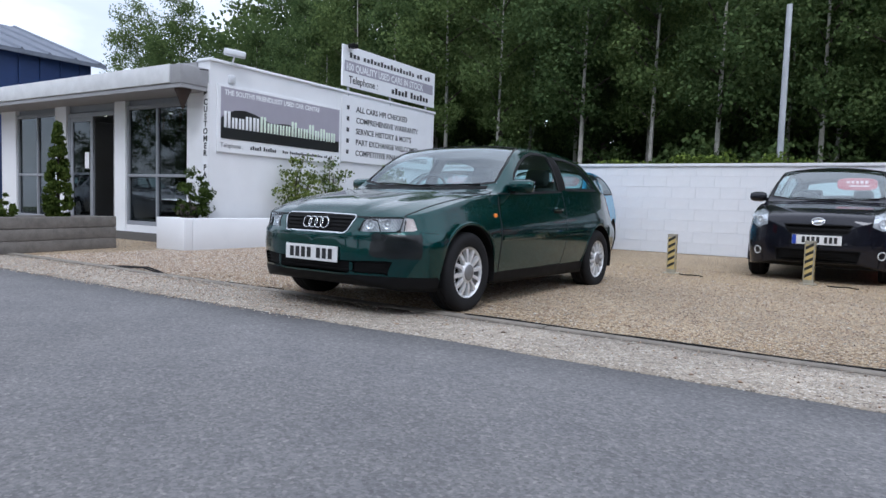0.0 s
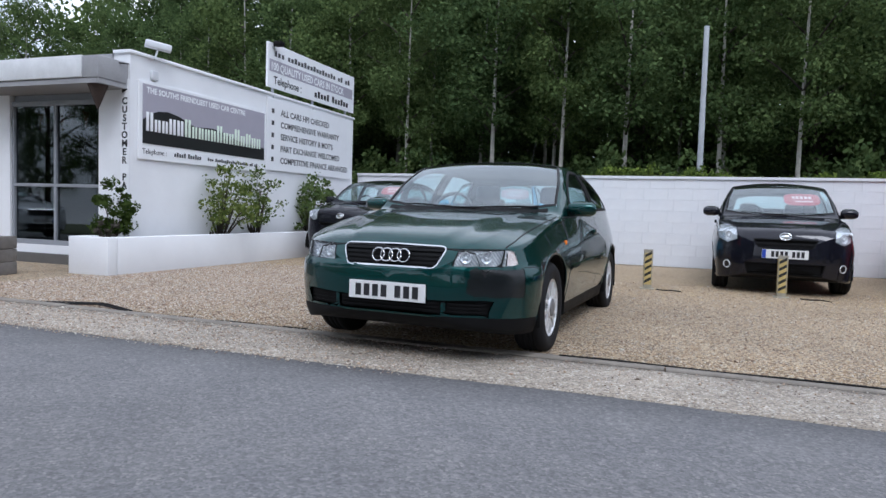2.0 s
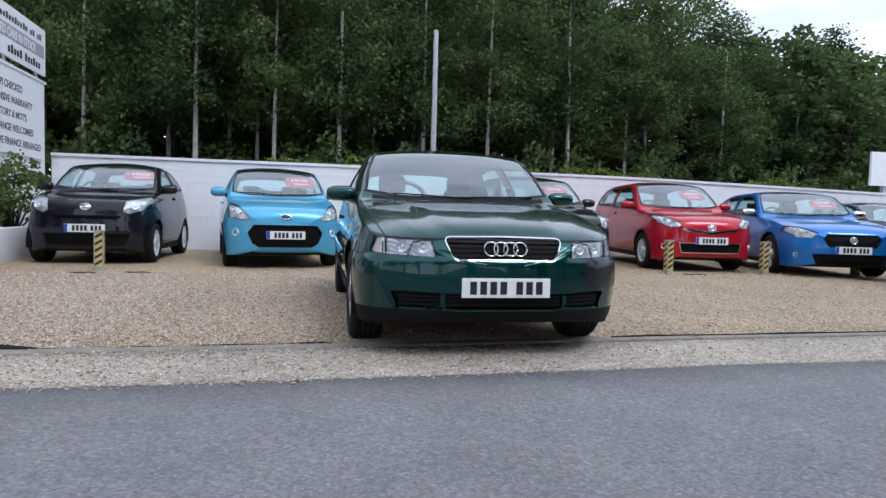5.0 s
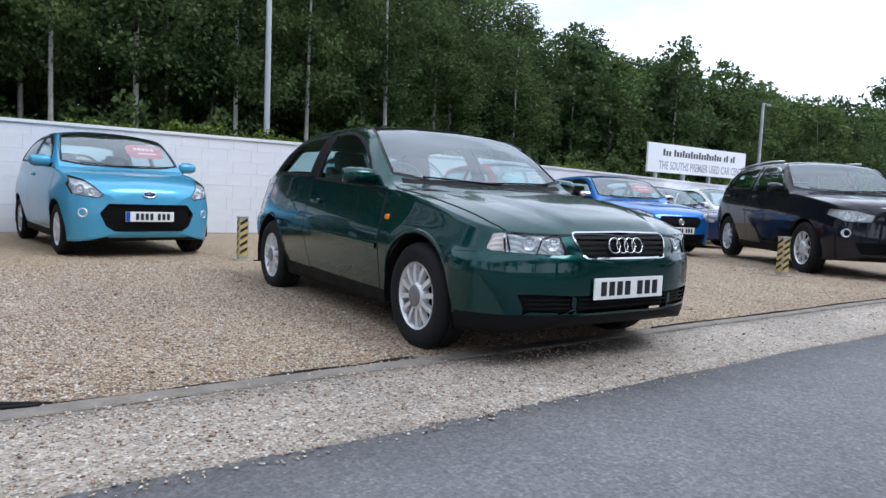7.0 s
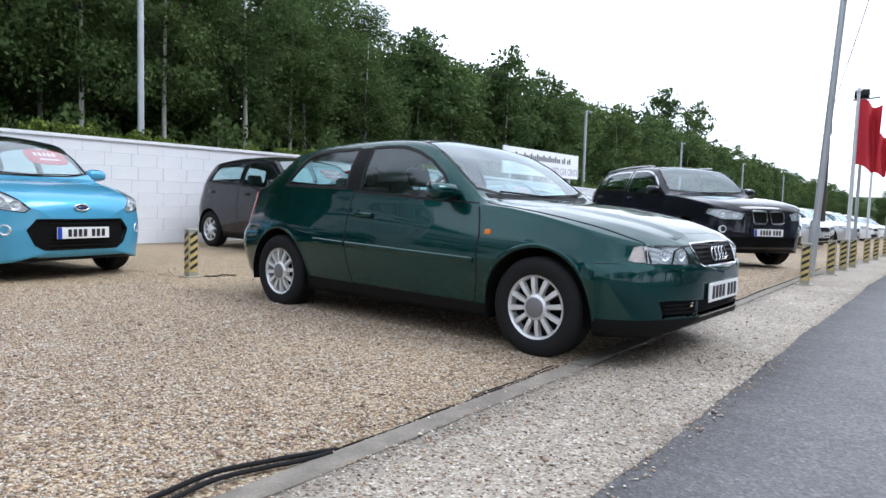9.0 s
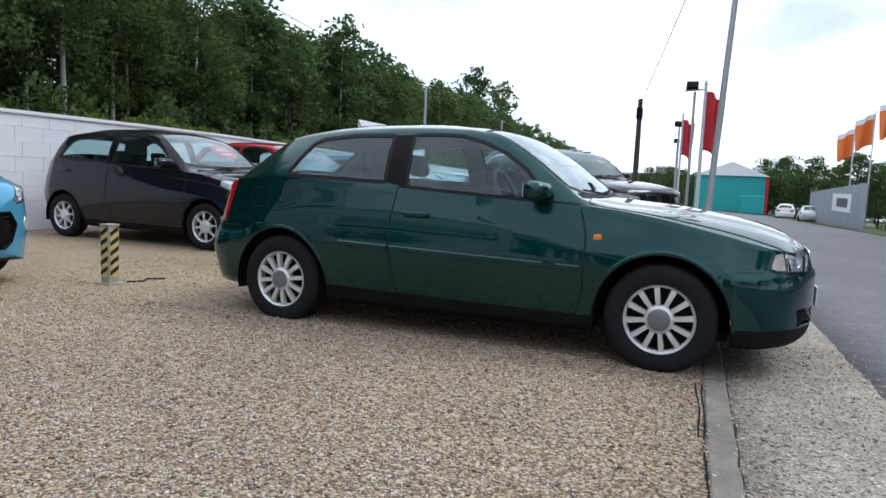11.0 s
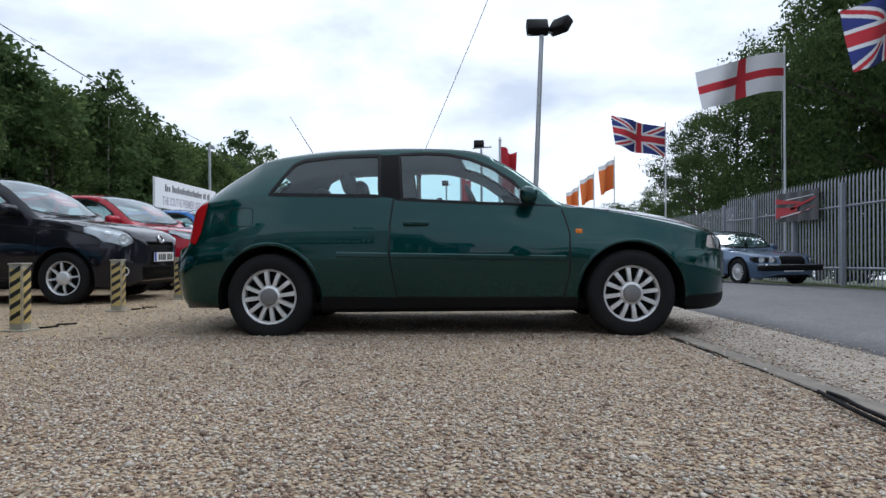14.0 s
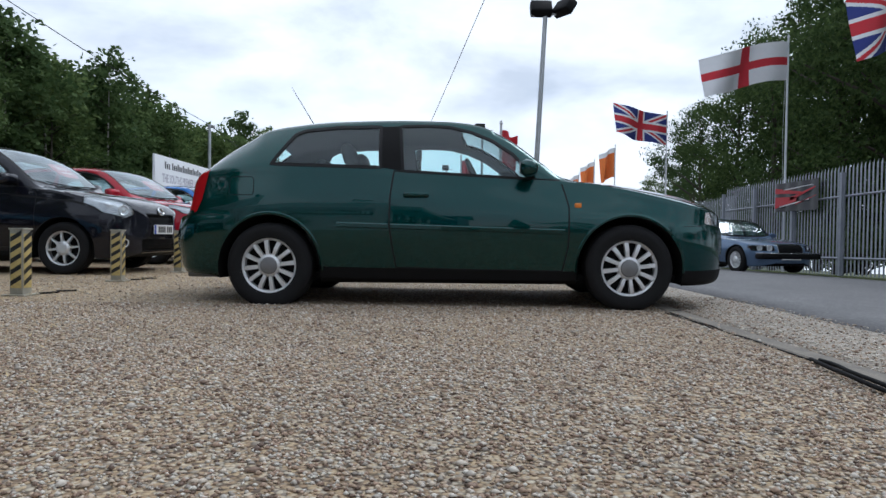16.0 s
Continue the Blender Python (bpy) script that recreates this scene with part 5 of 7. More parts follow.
def edging():
    """Precast edging stones laid end to end, with open joints and worn arrises."""
    rng = random.Random(31)
    kerb = thing("kerb", pose(0, 0, 0), "weathered flush concrete edging stones along the gravel", "kerb", kind="structure")
    x, n = -18.0, 0
    while x < 42:
        ln = 2.45 if x < 20 else 5.0
        lo, hi, lift, skew = kerb_y(x) - .117, kerb_y(x) - .002, .010 + rng.uniform(-.003, .005), rng.uniform(-.004, .004)
        cells = 24
        vs, fs = [], []
        for i in range(cells + 1):
            u = x + .005 + (ln - .010) * i / cells
            worn = [rng.uniform(0, .004) for _ in range(2)]
            if rng.random() < .10:
                worn[rng.randrange(2)] += rng.uniform(.006, .012)
            z = gz(u, lo) + lift + skew * (i / cells - .5)
            for y, dz in ((lo + worn[0], -.14), (lo + worn[0], -.007), (lo + worn[0] + .008, 0), (hi - worn[1] - .008, 0), (hi - worn[1], -.007), (hi - worn[1], -.14)):
                vs.append((u, y, z + dz))
        for i in range(cells):
            for k in range(5):
                fs.append((6 * i + k, 6 * i + 6 + k, 6 * i + 7 + k, 6 * i + 1 + k))
        fs.append((5, 4, 3, 2, 1, 0))
        fs.append(tuple(6 * cells + k for k in range(6)))
        part("edging_stone", mesh_of("edging_stone", vs, fs), M_KERB, kerb)
        x += ln


edging()


def strip_edge(x):
    """Worn, broken line between the concrete strip and the asphalt."""
    fray = noise.fractal(Vector((x * 9.0, 3.7, 0)), 1.0, 2.0, 5)
    return kerb_y(x) - .85 + .008 * math.sin(x * 1.3) + .005 * math.sin(x * 5.7 + 1) + .013 * fray


XF = [v for v in XS if v < -9] + [float(v) for v in np.arange(-9, 9, .025)] + [v for v in XS if v >= 9]
sheet("pavement", XF, strip_edge, lambda x: kerb_y(x) - 0.124 - .004 * math.sin(x * 7.3) - .003 * math.sin(x * 23.0), 4, M_VERGE, "pale gritty concrete strip beside the road", 0.0, "pavement")
sheet("road", XF, lambda x: -8.4, lambda x: strip_edge(x) - .007 - .006 * math.sin(x * 3.1), 14, M_ASPHALT, "worn grey asphalt road", -0.004, "road")
sheet("far_verge", XS, lambda x: -11.5, lambda x: -8.402, 4, M_GRASS, "grassy verge along the fence", 0.03, "verge")


def pebbles():
    """Loose stones over the part of the gravel that is passed closest."""
    rng = np.random.default_rng(5)
    base = np.array([(1, 0, 0), (-1, 0, 0), (0, 1, 0), (0, -1, 0), (0, 0, 1), (0, 0, -.6)], float)
    tris = np.array([(0, 2, 4), (2, 1, 4), (1, 3, 4), (3, 0, 4), (2, 0, 5), (1, 2, 5), (3, 1, 5), (0, 3, 5)])
    n = 84000
    # thinner with distance from the kerb side strip where the view is closest
    x = np.concatenate([rng.uniform(-5.2, -0.7, int(n * .62)), rng.uniform(-5.2, 7.0, n - int(n * .62))])
    y = np.concatenate([rng.uniform(-.1, 4.6, int(n * .62)), rng.uniform(-.35, 5.5, n - int(n * .62))])
    ok = (y > np.array([kerb_y(v) for v in x]) + 0.01)
    x, y = x[ok], y[ok]
    x = np.concatenate([x, rng.uniform(-5.3, -2.4, 22000)])
    y = np.concatenate([y, rng.uniform(-.1, 3.9, 22000)])
    # strays on the edging and the strip beside the road
    x = np.concatenate([x, rng.uniform(-6, 6, 2500), rng.uniform(-5, .3, 6000)])
    y = np.concatenate([y, -.16 - .8 * rng.random(2500) ** 2.2, -.14 - .95 * rng.random(6000) ** 1.5])
    n = len(x)
    s = rng.uniform(.0038, .009, n) * np.where(rng.random(n) < .04, 1.7, 1)
    a = rng.uniform(0, 6.28, n)
    sc = np.stack([s * rng.uniform(.8, 1.5, n), s * rng.uniform(.7, 1.1, n), s * rng.uniform(.45, .8, n)], 1)
    p = base[None] * (1 + rng.uniform(-.25, .25, (n, 6, 1))) * sc[:, None]
    ca, sa = np.cos(a)[:, None], np.sin(a)[:, None]
    v = np.stack([p[..., 0] * ca - p[..., 1] * sa + x[:, None], p[..., 0] * sa + p[..., 1] * ca + y[:, None], p[..., 2] + (sc[:, 2] * .35)[:, None]], -1)
    me = bpy.data.meshes.new("pebbles")
    vv = v.reshape(-1, 3)
    ff = (tris[None] + 6 * np.arange(n)[:, None, None]).reshape(-1, 3)
    me.vertices.add(len(vv))
    me.vertices.foreach_set("co", vv.astype(np.float32).ravel())
    me.loops.add(len(ff) * 3)
    me.loops.foreach_set("vertex_index", ff.astype(np.int32).ravel())
    me.polygons.add(len(ff))
    me.polygons.foreach_set("loop_start", np.arange(0, len(ff) * 3, 3, dtype=np.int32))
    me.polygons.foreach_set("use_smooth", np.ones(len(ff), bool))
    me.update(calc_edges=True)
    me.validate()
    ob = part("loose_gravel", me, pebble_mat())
    tagged(ob, "loose mixed brown and white pea gravel stones", "gravel", kind="stuff")


pebbles()


def straw_litter():
    """Dry grass blades and bits of leaf lying on the gravel in front of the parked cars."""
    rng = np.random.default_rng(17)
    n = 9000
    x, y = rng.uniform(-4.8, 8.5, n), 4.5 + rng.normal(size=n) * .75
    a, ln, w = rng.uniform(0, math.pi, n), rng.uniform(.02, .07, n), rng.uniform(.002, .006, n)
    d = np.stack([np.cos(a), np.sin(a)], 1) * (ln / 2)[:, None]
    o = np.stack([-np.sin(a), np.cos(a)], 1) * (w / 2)[:, None]
    c, z = np.stack([x, y], 1), rng.uniform(.008, .022, n)
    tilt = rng.uniform(-.006, .006, n)
    vs = np.stack([np.column_stack([c - d - o, z - tilt]), np.column_stack([c + d - o, z + tilt]), np.column_stack([c + d + o, z + tilt]), np.column_stack([c - d + o, z - tilt])], 1)
    me = bpy.data.meshes.new("straw")
    me.from_pydata(vs.reshape(-1, 3).tolist(), [], np.arange(4 * n).reshape(-1, 4).tolist())
    m, nt, b = nodes_of("dry_straw")
    g = nt.nodes.new("ShaderNodeNewGeometry")
    lk(nt, ramp(nt, g.outputs["Random Per Island"], [(0.0, (.16, .10, .05)), (0.4, (.42, .30, .14)), (1.0, (.66, .52, .28))]), b.inputs["Base Color"])
    b.inputs["Roughness"].default_value = .85
    tagged(part("straw_litter", me, m), "dry straw and leaf litter scattered on the gravel", "litter", kind="stuff")


straw_litter()


# ---------------------------------------------------------------- showroom
M_SIGNWHITE = plain("sign_white", (.80, .81, .83), 0.45, var=0.03)
M_SIGNGREY = plain("sign_lilac_grey", (.36, .345, .40), 0.45, var=0.04)
M_SIGNBLACK = plain("sign_black", (.012, .013, .013), 0.4, var=0.1)
M_SIGNMINT = plain("sign_pale_mint", (.70, .80, .68), 0.45, var=0.05)
M_SIGNDARK = plain("sign_dark_grey", (.05, .05, .055), 0.5, var=0.05)
M_FRAME = plain("white_window_frame", (.62, .64, .67), 0.45, var=0.05)
M_WINFRAME = plain("grey_window_frame", (.25, .265, .29), 0.5, var=0.06)
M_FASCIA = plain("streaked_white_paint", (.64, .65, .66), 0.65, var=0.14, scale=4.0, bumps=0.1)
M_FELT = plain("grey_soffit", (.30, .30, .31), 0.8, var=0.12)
M_WOODG = plain("weathered_grey_timber", (.165, .152, .138), 0.85, var=0.35, scale=9, bumps=0.5)
M_SOIL = plain("dark_soil", (.035, .026, .018), 0.95, var=0.3, bumps=0.6)
M_FLOORIN = plain("showroom_floor", (.10, .095, .09), 0.5)
M_DARKWALL = plain("showroom_wall", (.12, .12, .125), 0.8)
M_STEELP = plain("galvanised_pole", (.42, .44, .46), 0.45, 0.5, var=0.12, scale=3)
M_BLUECLAD = plain("blue_metal_cladding", (.018, .045, .145), 0.45, 0.2, var=0.12)
M_TEAL = plain("teal_cladding", (.03, .36, .36), 0.5, var=0.1)
M_ROOFGREY = plain("grey_roof_sheet", (.13, .15, .19), 0.65, 0.0, var=0.15)
M_YELLOW = plain("faded_yellow_paint", (.52, .40, .15), 0.6, var=0.2, scale=20)
M_BOLLARD = plain("galvanised_bollard", (.36, .34, .28), 0.6, 0.3, var=0.2, scale=14)
M_BASKET = plain("wicker", (.045, .030, .024), 0.9, var=0.4, scale=40, bumps=0.5)
M_TERRA = plain("red_bunting", (.45, .09, .05), 0.8)
M_LED = bpy.data.materials.new("ceiling_spot_glow")
M_LED.use_nodes = True
M_LED.node_tree.nodes["Principled BSDF"].inputs["Emission Color"].default_value = (1, .9, .75, 1)
M_LED.node_tree.nodes["Principled BSDF"].inputs["Emission Strength"].default_value = 6.0

X0 = -5.40          # outer face of the side wall
YF = 2.66           # glazing line of the front
ZT = 2.90


def bars(parent, m, x0, x1, z0, z1, material, pieces, thick=0.004, name="word_bars", label=""):
    """Plain bars in place of words: pieces are widths with gaps between."""
    tot = sum(pieces) + .8 * (len(pieces) - 1)
    u = (x1 - x0) / tot
    x, cells = x0, {}
    for p in pieces:
        for k in range(p):
            low = .72 if (k * 7 + p) % 3 else 1.0
            key = (round(u, 4), low)
            if key not in cells:
                cells[key] = bpy.data.meshes.new("bar")
                bm = bx(u * .14, u * .80, z0, z0 + (z1 - z0) * low, 0, thick)
                bm.to_mesh(cells[key])
                bm.free()
            part("word_bar", cells[key], material, parent, label, at=m @ Matrix.Translation((x + k * u, 0, 0)))
        x += (p + .8) * u


def showroom():
    b = thing("showroom_building", pose(0, 0, 0), "low white painted car showroom with glazed front and flat canopy", "building", kind="structure")
    L = -12.2
    part("side_wall", bx(X0 - .25, X0, 2.56, 8.86, -.05, ZT), M_RENDER, b)
    part("back_wall", bx(L, X0 - .252, 8.64, 8.86, -.05, ZT), M_RENDER, b)
    part("end_wall", bx(L, L + .25, 2.8, 8.638, -.05, ZT), M_RENDER, b)
    part("coping", smooth(bx(X0 - .28, X0 + .03, 2.53, 8.89, ZT, ZT + .05, bevel=.01), 50), M_RENDER, b)
    part("roof", bx(L, X0 - .282, 2.52, 8.86, ZT - .12, ZT), M_FELT, b)
    part("ceiling", bx(L + .25, X0 - .25, 2.8, 8.64, 2.46, 2.52), M_HEAD, b)
    part("floor_slab", bx(L, X0 - .01, YF - .10, 8.86, -.1, .14), M_FLOORIN, b)
    part("inner_partition", bx(L + .25, X0 - .25, 6.6, 6.7, .14, 2.46), M_DARKWALL, b)
    part("canopy", smooth(bx(L - 2, X0 - .30, 2.05, 2.8, 2.50, 2.78, bevel=.006), 50), M_FASCIA, b, "white painted canopy fascia with grey streaks")
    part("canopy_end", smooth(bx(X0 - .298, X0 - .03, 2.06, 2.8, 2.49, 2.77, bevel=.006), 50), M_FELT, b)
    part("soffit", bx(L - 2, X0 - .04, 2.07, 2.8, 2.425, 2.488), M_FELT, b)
    # front: pillars, plinths and glazing
    part("pilaster", bx(X0 - .55, X0 - .001, 2.555, 2.80, -.05, ZT - .002), M_RENDER, b)
    for x0, x1 in ((-8.05, -7.72), (-10.05, -9.66), (-12.2, -11.6)):
        part("pillar", bx(x0, x1, 2.60, 2.86, .0, 2.42), M_RENDER, b)
    part("lintel", bx(L, -5.96, 2.68, 2.84, 2.30, 2.42), M_WINFRAME, b)
    for x0, x1, mid in ((-7.72, -5.955, -6.86), (-11.6, -10.05, -10.8)):
        part("plinth", bx(x0, x1, 2.62, 2.84, .0, .26), M_RENDER, b)
        w = part("shop_window", bx(x0 + .03, x1 - .03, YF + .005, YF + .011, .29, 2.30), M_SHOPGLASS, b, "dark reflecting shop window")
        w.visible_shadow = False
        for xa, xb, za, zb in ((x0, x1, .26, .33), (x0, x1, 2.26, 2.33), (x0, x0 + .05, .33, 2.26), (x1 - .05, x1, .33, 2.26), (mid - .022, mid + .022, .33, 2.26), (x0 + .05, mid - .023, 1.10, 1.145), (mid + .023, x1 - .05, 1.10, 1.145)):
            part("window_frame", bx(xa, xb, YF - .03, YF + .045, za, zb, bevel=.006), M_WINFRAME, w)
    # double door, one leaf standing open
    for xa, xb, za, zb in ((-9.66, -9.58, .14, 2.28), (-8.13, -8.05, .14, 2.28), (-9.58, -8.13, 2.20, 2.28)):
        part("door_frame", bx(xa, xb, YF - .03, YF + .06, za, zb, bevel=.006), M_WINFRAME, b)
    d = part("glazed_door", bx(-9.54, -8.88, YF, YF + .006, .2, 2.18), M_SHOPGLASS, b)
    for xa, xb, za, zb in ((-9.58, -9.50, .15, 2.2), (-8.90, -8.82, .15, 2.2), (-9.50, -8.90, 2.12, 2.2), (-9.50, -8.90, .15, .27)):
        part("leaf_frame", bx(xa, xb, YF - .02, YF + .03, za, zb, bevel=.005), M_WINFRAME, d)
    part("door_notice", bx(-9.10, -8.96, YF - .008, YF - .003, 1.25, 1.55), M_SIGNWHITE, d)
    # inside: counter, desk, ceiling spots
    part("counter", smooth(bx(-7.4, -6.0, 5.2, 5.8, .14, 1.12, bevel=.02), 50), M_DARKWALL, b)
    part("inner_door", bx(-6.7, -6.0, 6.56, 6.598, .14, 2.1), M_FELT, b)
    for k in range(5):
        part("shelf", bx(-9.1, -8.1, 5.9, 6.3, .45 + k * .32, .48 + k * .32), M_WOODG, b)
    for x, y in ((-6.3, 3.7), (-6.9, 4.3), (-7.0, 3.6), (-8.7, 4.2), (-10.6, 3.9)):
        vs, fs = lathe([(.001, 0), (.055, 0), (.06, .01)], 16, 'z')
        part("ceiling_spot", mesh_of("spot", vs, fs), M_LED, b, at=pose(x, y, 2.445))
    # bunting behind the glass
    for k in range(11):
        x = -5.95 - k * .15
        bm = bmesh.new()
        q = [bm.verts.new(p) for p in ((0, 0, 0), (.12, .004, -.02), (.05, .01, -.24), (0, .006, 0.0), (.12, .010, -.02), (.05, .016, -.24))]
        bm.faces.new(q[:3]), bm.faces.new(q[5:2:-1])
        part("pennant", bm, (M_TERRA, M_SIGNWHITE, M_BASKET)[k % 3], b, at=pose(x - .1, 2.78, 2.24 - .10 * math.sin(k * .8) ** 2, 0, 0, (k * 37) % 20 - 10))
    # camera on the corner
    c = part("security_camera", smooth(bx(-.055, .055, -.17, .17, -.05, .05, bevel=.02), 50), M_FRAME, b, "white security camera", at=pose(X0 + .10, 2.95, 3.08, 8, 0, 139))
    part("camera_window", cyl(bmesh.new(), (0, -.168, 0), (0, -.178, 0), .038, seg=14), M_BLACK, c)
    part("camera_bracket", cyl(cyl(bmesh.new(), (0, 0, -.05), (-.02, .02, -.2), .014, seg=8), (-.02, .02, -.2), (-.14, .02, -.2), .014, seg=8), M_FRAME, c)
    part("cable_box", smooth(bx(X0 + .002, X0 + .05, 2.9, 3.02, 2.62, 2.74, bevel=.01), 50), M_FRAME, b)
    return b


showroom()


def on_side(y, z, dx=0.0):
    """Frame of the side wall: letters run from the front corner backwards."""
    return Matrix.Translation((X0 + dx, y, z)) @ Matrix(((0, 0, 1, 0), (1, 0, 0, 0), (0, 1, 0, 0), (0, 0, 0, 1)))


def main_banner():
    s = thing("main_sign", on_side(2.74, 1.53, .012), "large lilac and black wall banner with pale lettering blocks", "sign")
    W, H = 2.80, 1.05
    part("board", bx(-.06, W + .03, -.02, H, -.01, .02, bevel=.004), M_SIGNWHITE, s)
    part("panel", bx(.0, W - .02, .20, H - .04, .021, .025), M_SIGNGREY, s)
    words("THE SOUTHS FRIENDLIEST USED CAR CENTRE", .112, M_SIGNWHITE, s, pose(.07, H - .155, .0255), bold=.003, squeeze=.93)
    # black hill shape
    bm = bmesh.new()
    top = [(0, .52), (.12, .60), (.28, .665), (.48, .685), (.70, .65), (.90, .585), (1.05, .545), (1.22, .56), (1.42, .575), (1.62, .555), (1.85, .50), (2.15, .44), (2.78, .40)]
    ring = [bm.verts.new((x, z, .0275)) for x, z in [(0, .20), (2.78, .20)] + top[::-1]]
    f = bm.faces.new(ring)
    bmesh.ops.triangulate(bm, faces=[f])
    part("hill_shape", bm, M_SIGNBLACK, s)
    # plain blocks in place of the trade name
    x = .06
    hs = (.26, .17, .17, .22, .22, .26, .17, .17, .17, .17, .26, .17, .17, .26, .17, .22, .17, .17)
    for k, h in enumerate(hs):
        w = .128 if h > .2 else .112
        for xa in (x, x + w * .58):
            part("name_bar", smooth(bx(xa, xa + w * .40, .375, .375 + h, .028, .031, bevel=.0012), 50), M_SIGNMINT if k > 4 else M_SIGNWHITE, s)
        x += w + .028
    words("Telephone :", .105, M_SIGNDARK, s, pose(.0, .06, .0215), squeeze=.9)
    bars(s, pose(0, 0, .021), .60, 1.18, .062, .13, M_SIGNDARK, (5, 6), name="number_bars")
    bars(s, pose(0, 0, .021), 1.32, 2.60, .065, .115, M_SIGNDARK, (3, 18, 2, 2), name="address_bars")


def services_board():
    s = thing("services_board", on_side(5.60, 1.57, .012), "white sign board listing car sales services in black letters", "sign")
    part("board", bx(.0, 3.12, .0, 1.28, -.01, .02, bevel=.004), M_SIGNWHITE, s)
    lines = ("ALL CARS HPI CHECKED", "COMPREHENSIVE WARRANTY", "SERVICE HISTORY & MOT'S", "PART EXCHANGE WELCOMED", "COMPETITIVE FINANCE ARRANGED")
    for k, t in enumerate(lines):
        z = 1.0 - k * .215
        words(t, .155, M_SIGNDARK, s, pose(.42, z, .0205), bold=.003, squeeze=1.02)
        part("bullet", bx(.14, .21, z + .02, z + .10, .0205, .024), M_SIGNDARK, s)


def roof_sign():
    s = thing("roof_sign", on_side(5.57, 3.03, .03), "white roof sign board with black lettering and a grey band", "sign")
    part("board", bx(.0, 3.20, .0, .78, -.02, .02, bevel=.004), M_SIGNWHITE, s)
    bars(s, pose(0, 0, .0205), .18, 3.0, .56, .66, M_SIGNDARK, (3, 16, 2, 2), name="address_bars")
    part("grey_band", bx(.05, 3.12, .28, .49, .0205, .024), M_SIGNGREY, s)
    words("100 QUALITY USED CARS IN STOCK", .19, M_SIGNWHITE, s, pose(.08, .315, .0245), bold=.004, squeeze=.86)
    words("Telephone :", .20, M_INK, s, pose(.18, .075, .0205), bold=.003, squeeze=.95)
    bars(s, pose(0, 0, .0205), 1.55, 2.95, .075, .205, M_INK, (5, 6), name="number_bars")
    for y in (.25, 1.6, 2.95):
        part("post", cyl(bmesh.new(), (y, -.28, -.05), (y, .70, -.05), .025, seg=8), M_STEELP, s)
    part("spotlight", smooth(bx(.10, .24, .72, .80, .05, .20, bevel=.015), 50), M_BLACK, s)
    part("spotlight_arm", cyl(bmesh.new(), (.17, .72, .0), (.17, .76, .12), .012, seg=6), M_BLACK, s)
    return s


def parking_sign():
    m = Matrix.Translation((X0 - .075, 2.547, 0)) @ Matrix(((1, 0, 0, 0), (0, 0, -1, 0), (0, 1, 0, 0), (0, 0, 0, 1)))
    s = thing("customer_sign", m, "narrow white sign with vertical dark lettering and an arrow", "sign")
    part("board", bx(-.072, .072, .62, 2.56, -.002, .008), M_SIGNWHITE, s)
    for k, ch in enumerate("CUSTOMER PA"):
        if ch != " ":
            words(ch, .13, M_SIGNBLACK, s, pose(0, 2.225 - k * .113, .009), name="letter", align='CENTER', bold=.004)
    bm = bmesh.new()
    bm.faces.new([bm.verts.new(p) for p in ((-.05, 2.37, .009), (.05, 2.42, .009), (-.05, 2.47, .009))])
    part("arrow", bm, M_SIGNBLACK, s)


main_banner()
services_board()
roof_sign()
parking_sign()


def hanging_basket():
    h = thing("hanging_basket", pose(X0 - .20, 2.22, 2.12), "brown wicker hanging basket under the canopy corner", "basket")
    vs, fs = lathe([(.012, .0), (.035, .06), (.085, .20), (.125, .30), (.135, .33), (.115, .33), (.08, .2)], 20, 'z')
    part("basket", mesh_of("basket", vs, fs, True), M_BASKET, h)
    for k in range(3):
        a = k * 2.1
        part("chain", cyl(bmesh.new(), (.125 * math.cos(a), .125 * math.sin(a), .32), (0, 0, .62), .004, seg=5), M_BLACK, h)
    part("bracket", cyl(bmesh.new(), (0, 0, .62), (.25, .27, .62), .008, seg=6), M_BLACK, h)


hanging_basket()


def raised_planter():
    p = thing("raised_planter", pose(0, 0, 0), "low white rendered planter wall along the showroom side", "planter", kind="structure")
    part("front_end", smooth(bx(-5.60, -4.95, 1.78, 1.93, -.05, .47, bevel=.010), 50), M_RENDER, p)
    part("long_wall", smooth(bx(-5.10, -4.95, 1.932, 8.6, -.05, .47, bevel=.010), 50), M_RENDER, p)
    part("inner_end", smooth(bx(-5.60, -5.45, 1.932, 2.50, -.05, .47, bevel=.010), 50), M_RENDER, p)
    part("soil", bx(-5.44, -5.105, 1.94, 8.6, -.05, .40), M_SOIL, p)


def timber_planter():
    p = thing("timber_planter", pose(-6.05, .42, 0, 0, 0, 12), "weathered grey sleeper planter box beside the entrance", "planter")
    for k in range(3):
        z = .0 + k * .155
        for x0, x1 in ((-.30, -.20), (.20, .30)):
            part("sleeper", smooth(bx(x0, x1, -.95, .90, z, z + .15, bevel=.008), 50), M_WOODG, p)
        for y0, y1 in ((-.95, -.85), (.80, .90)):
            part("end_board", smooth(bx(-.199, .199, y0, y1, z + .002, z + .148, bevel=.008), 50), M_WOODG, p)
    part("soil", bx(-.2, .2, -.85, .80, .02, .40), M_SOIL, p)


raised_planter()
timber_planter()


# ---------------------------------------------------------------- back wall of blocks
WALL_Y, WALL_H = 9.05, 1.68


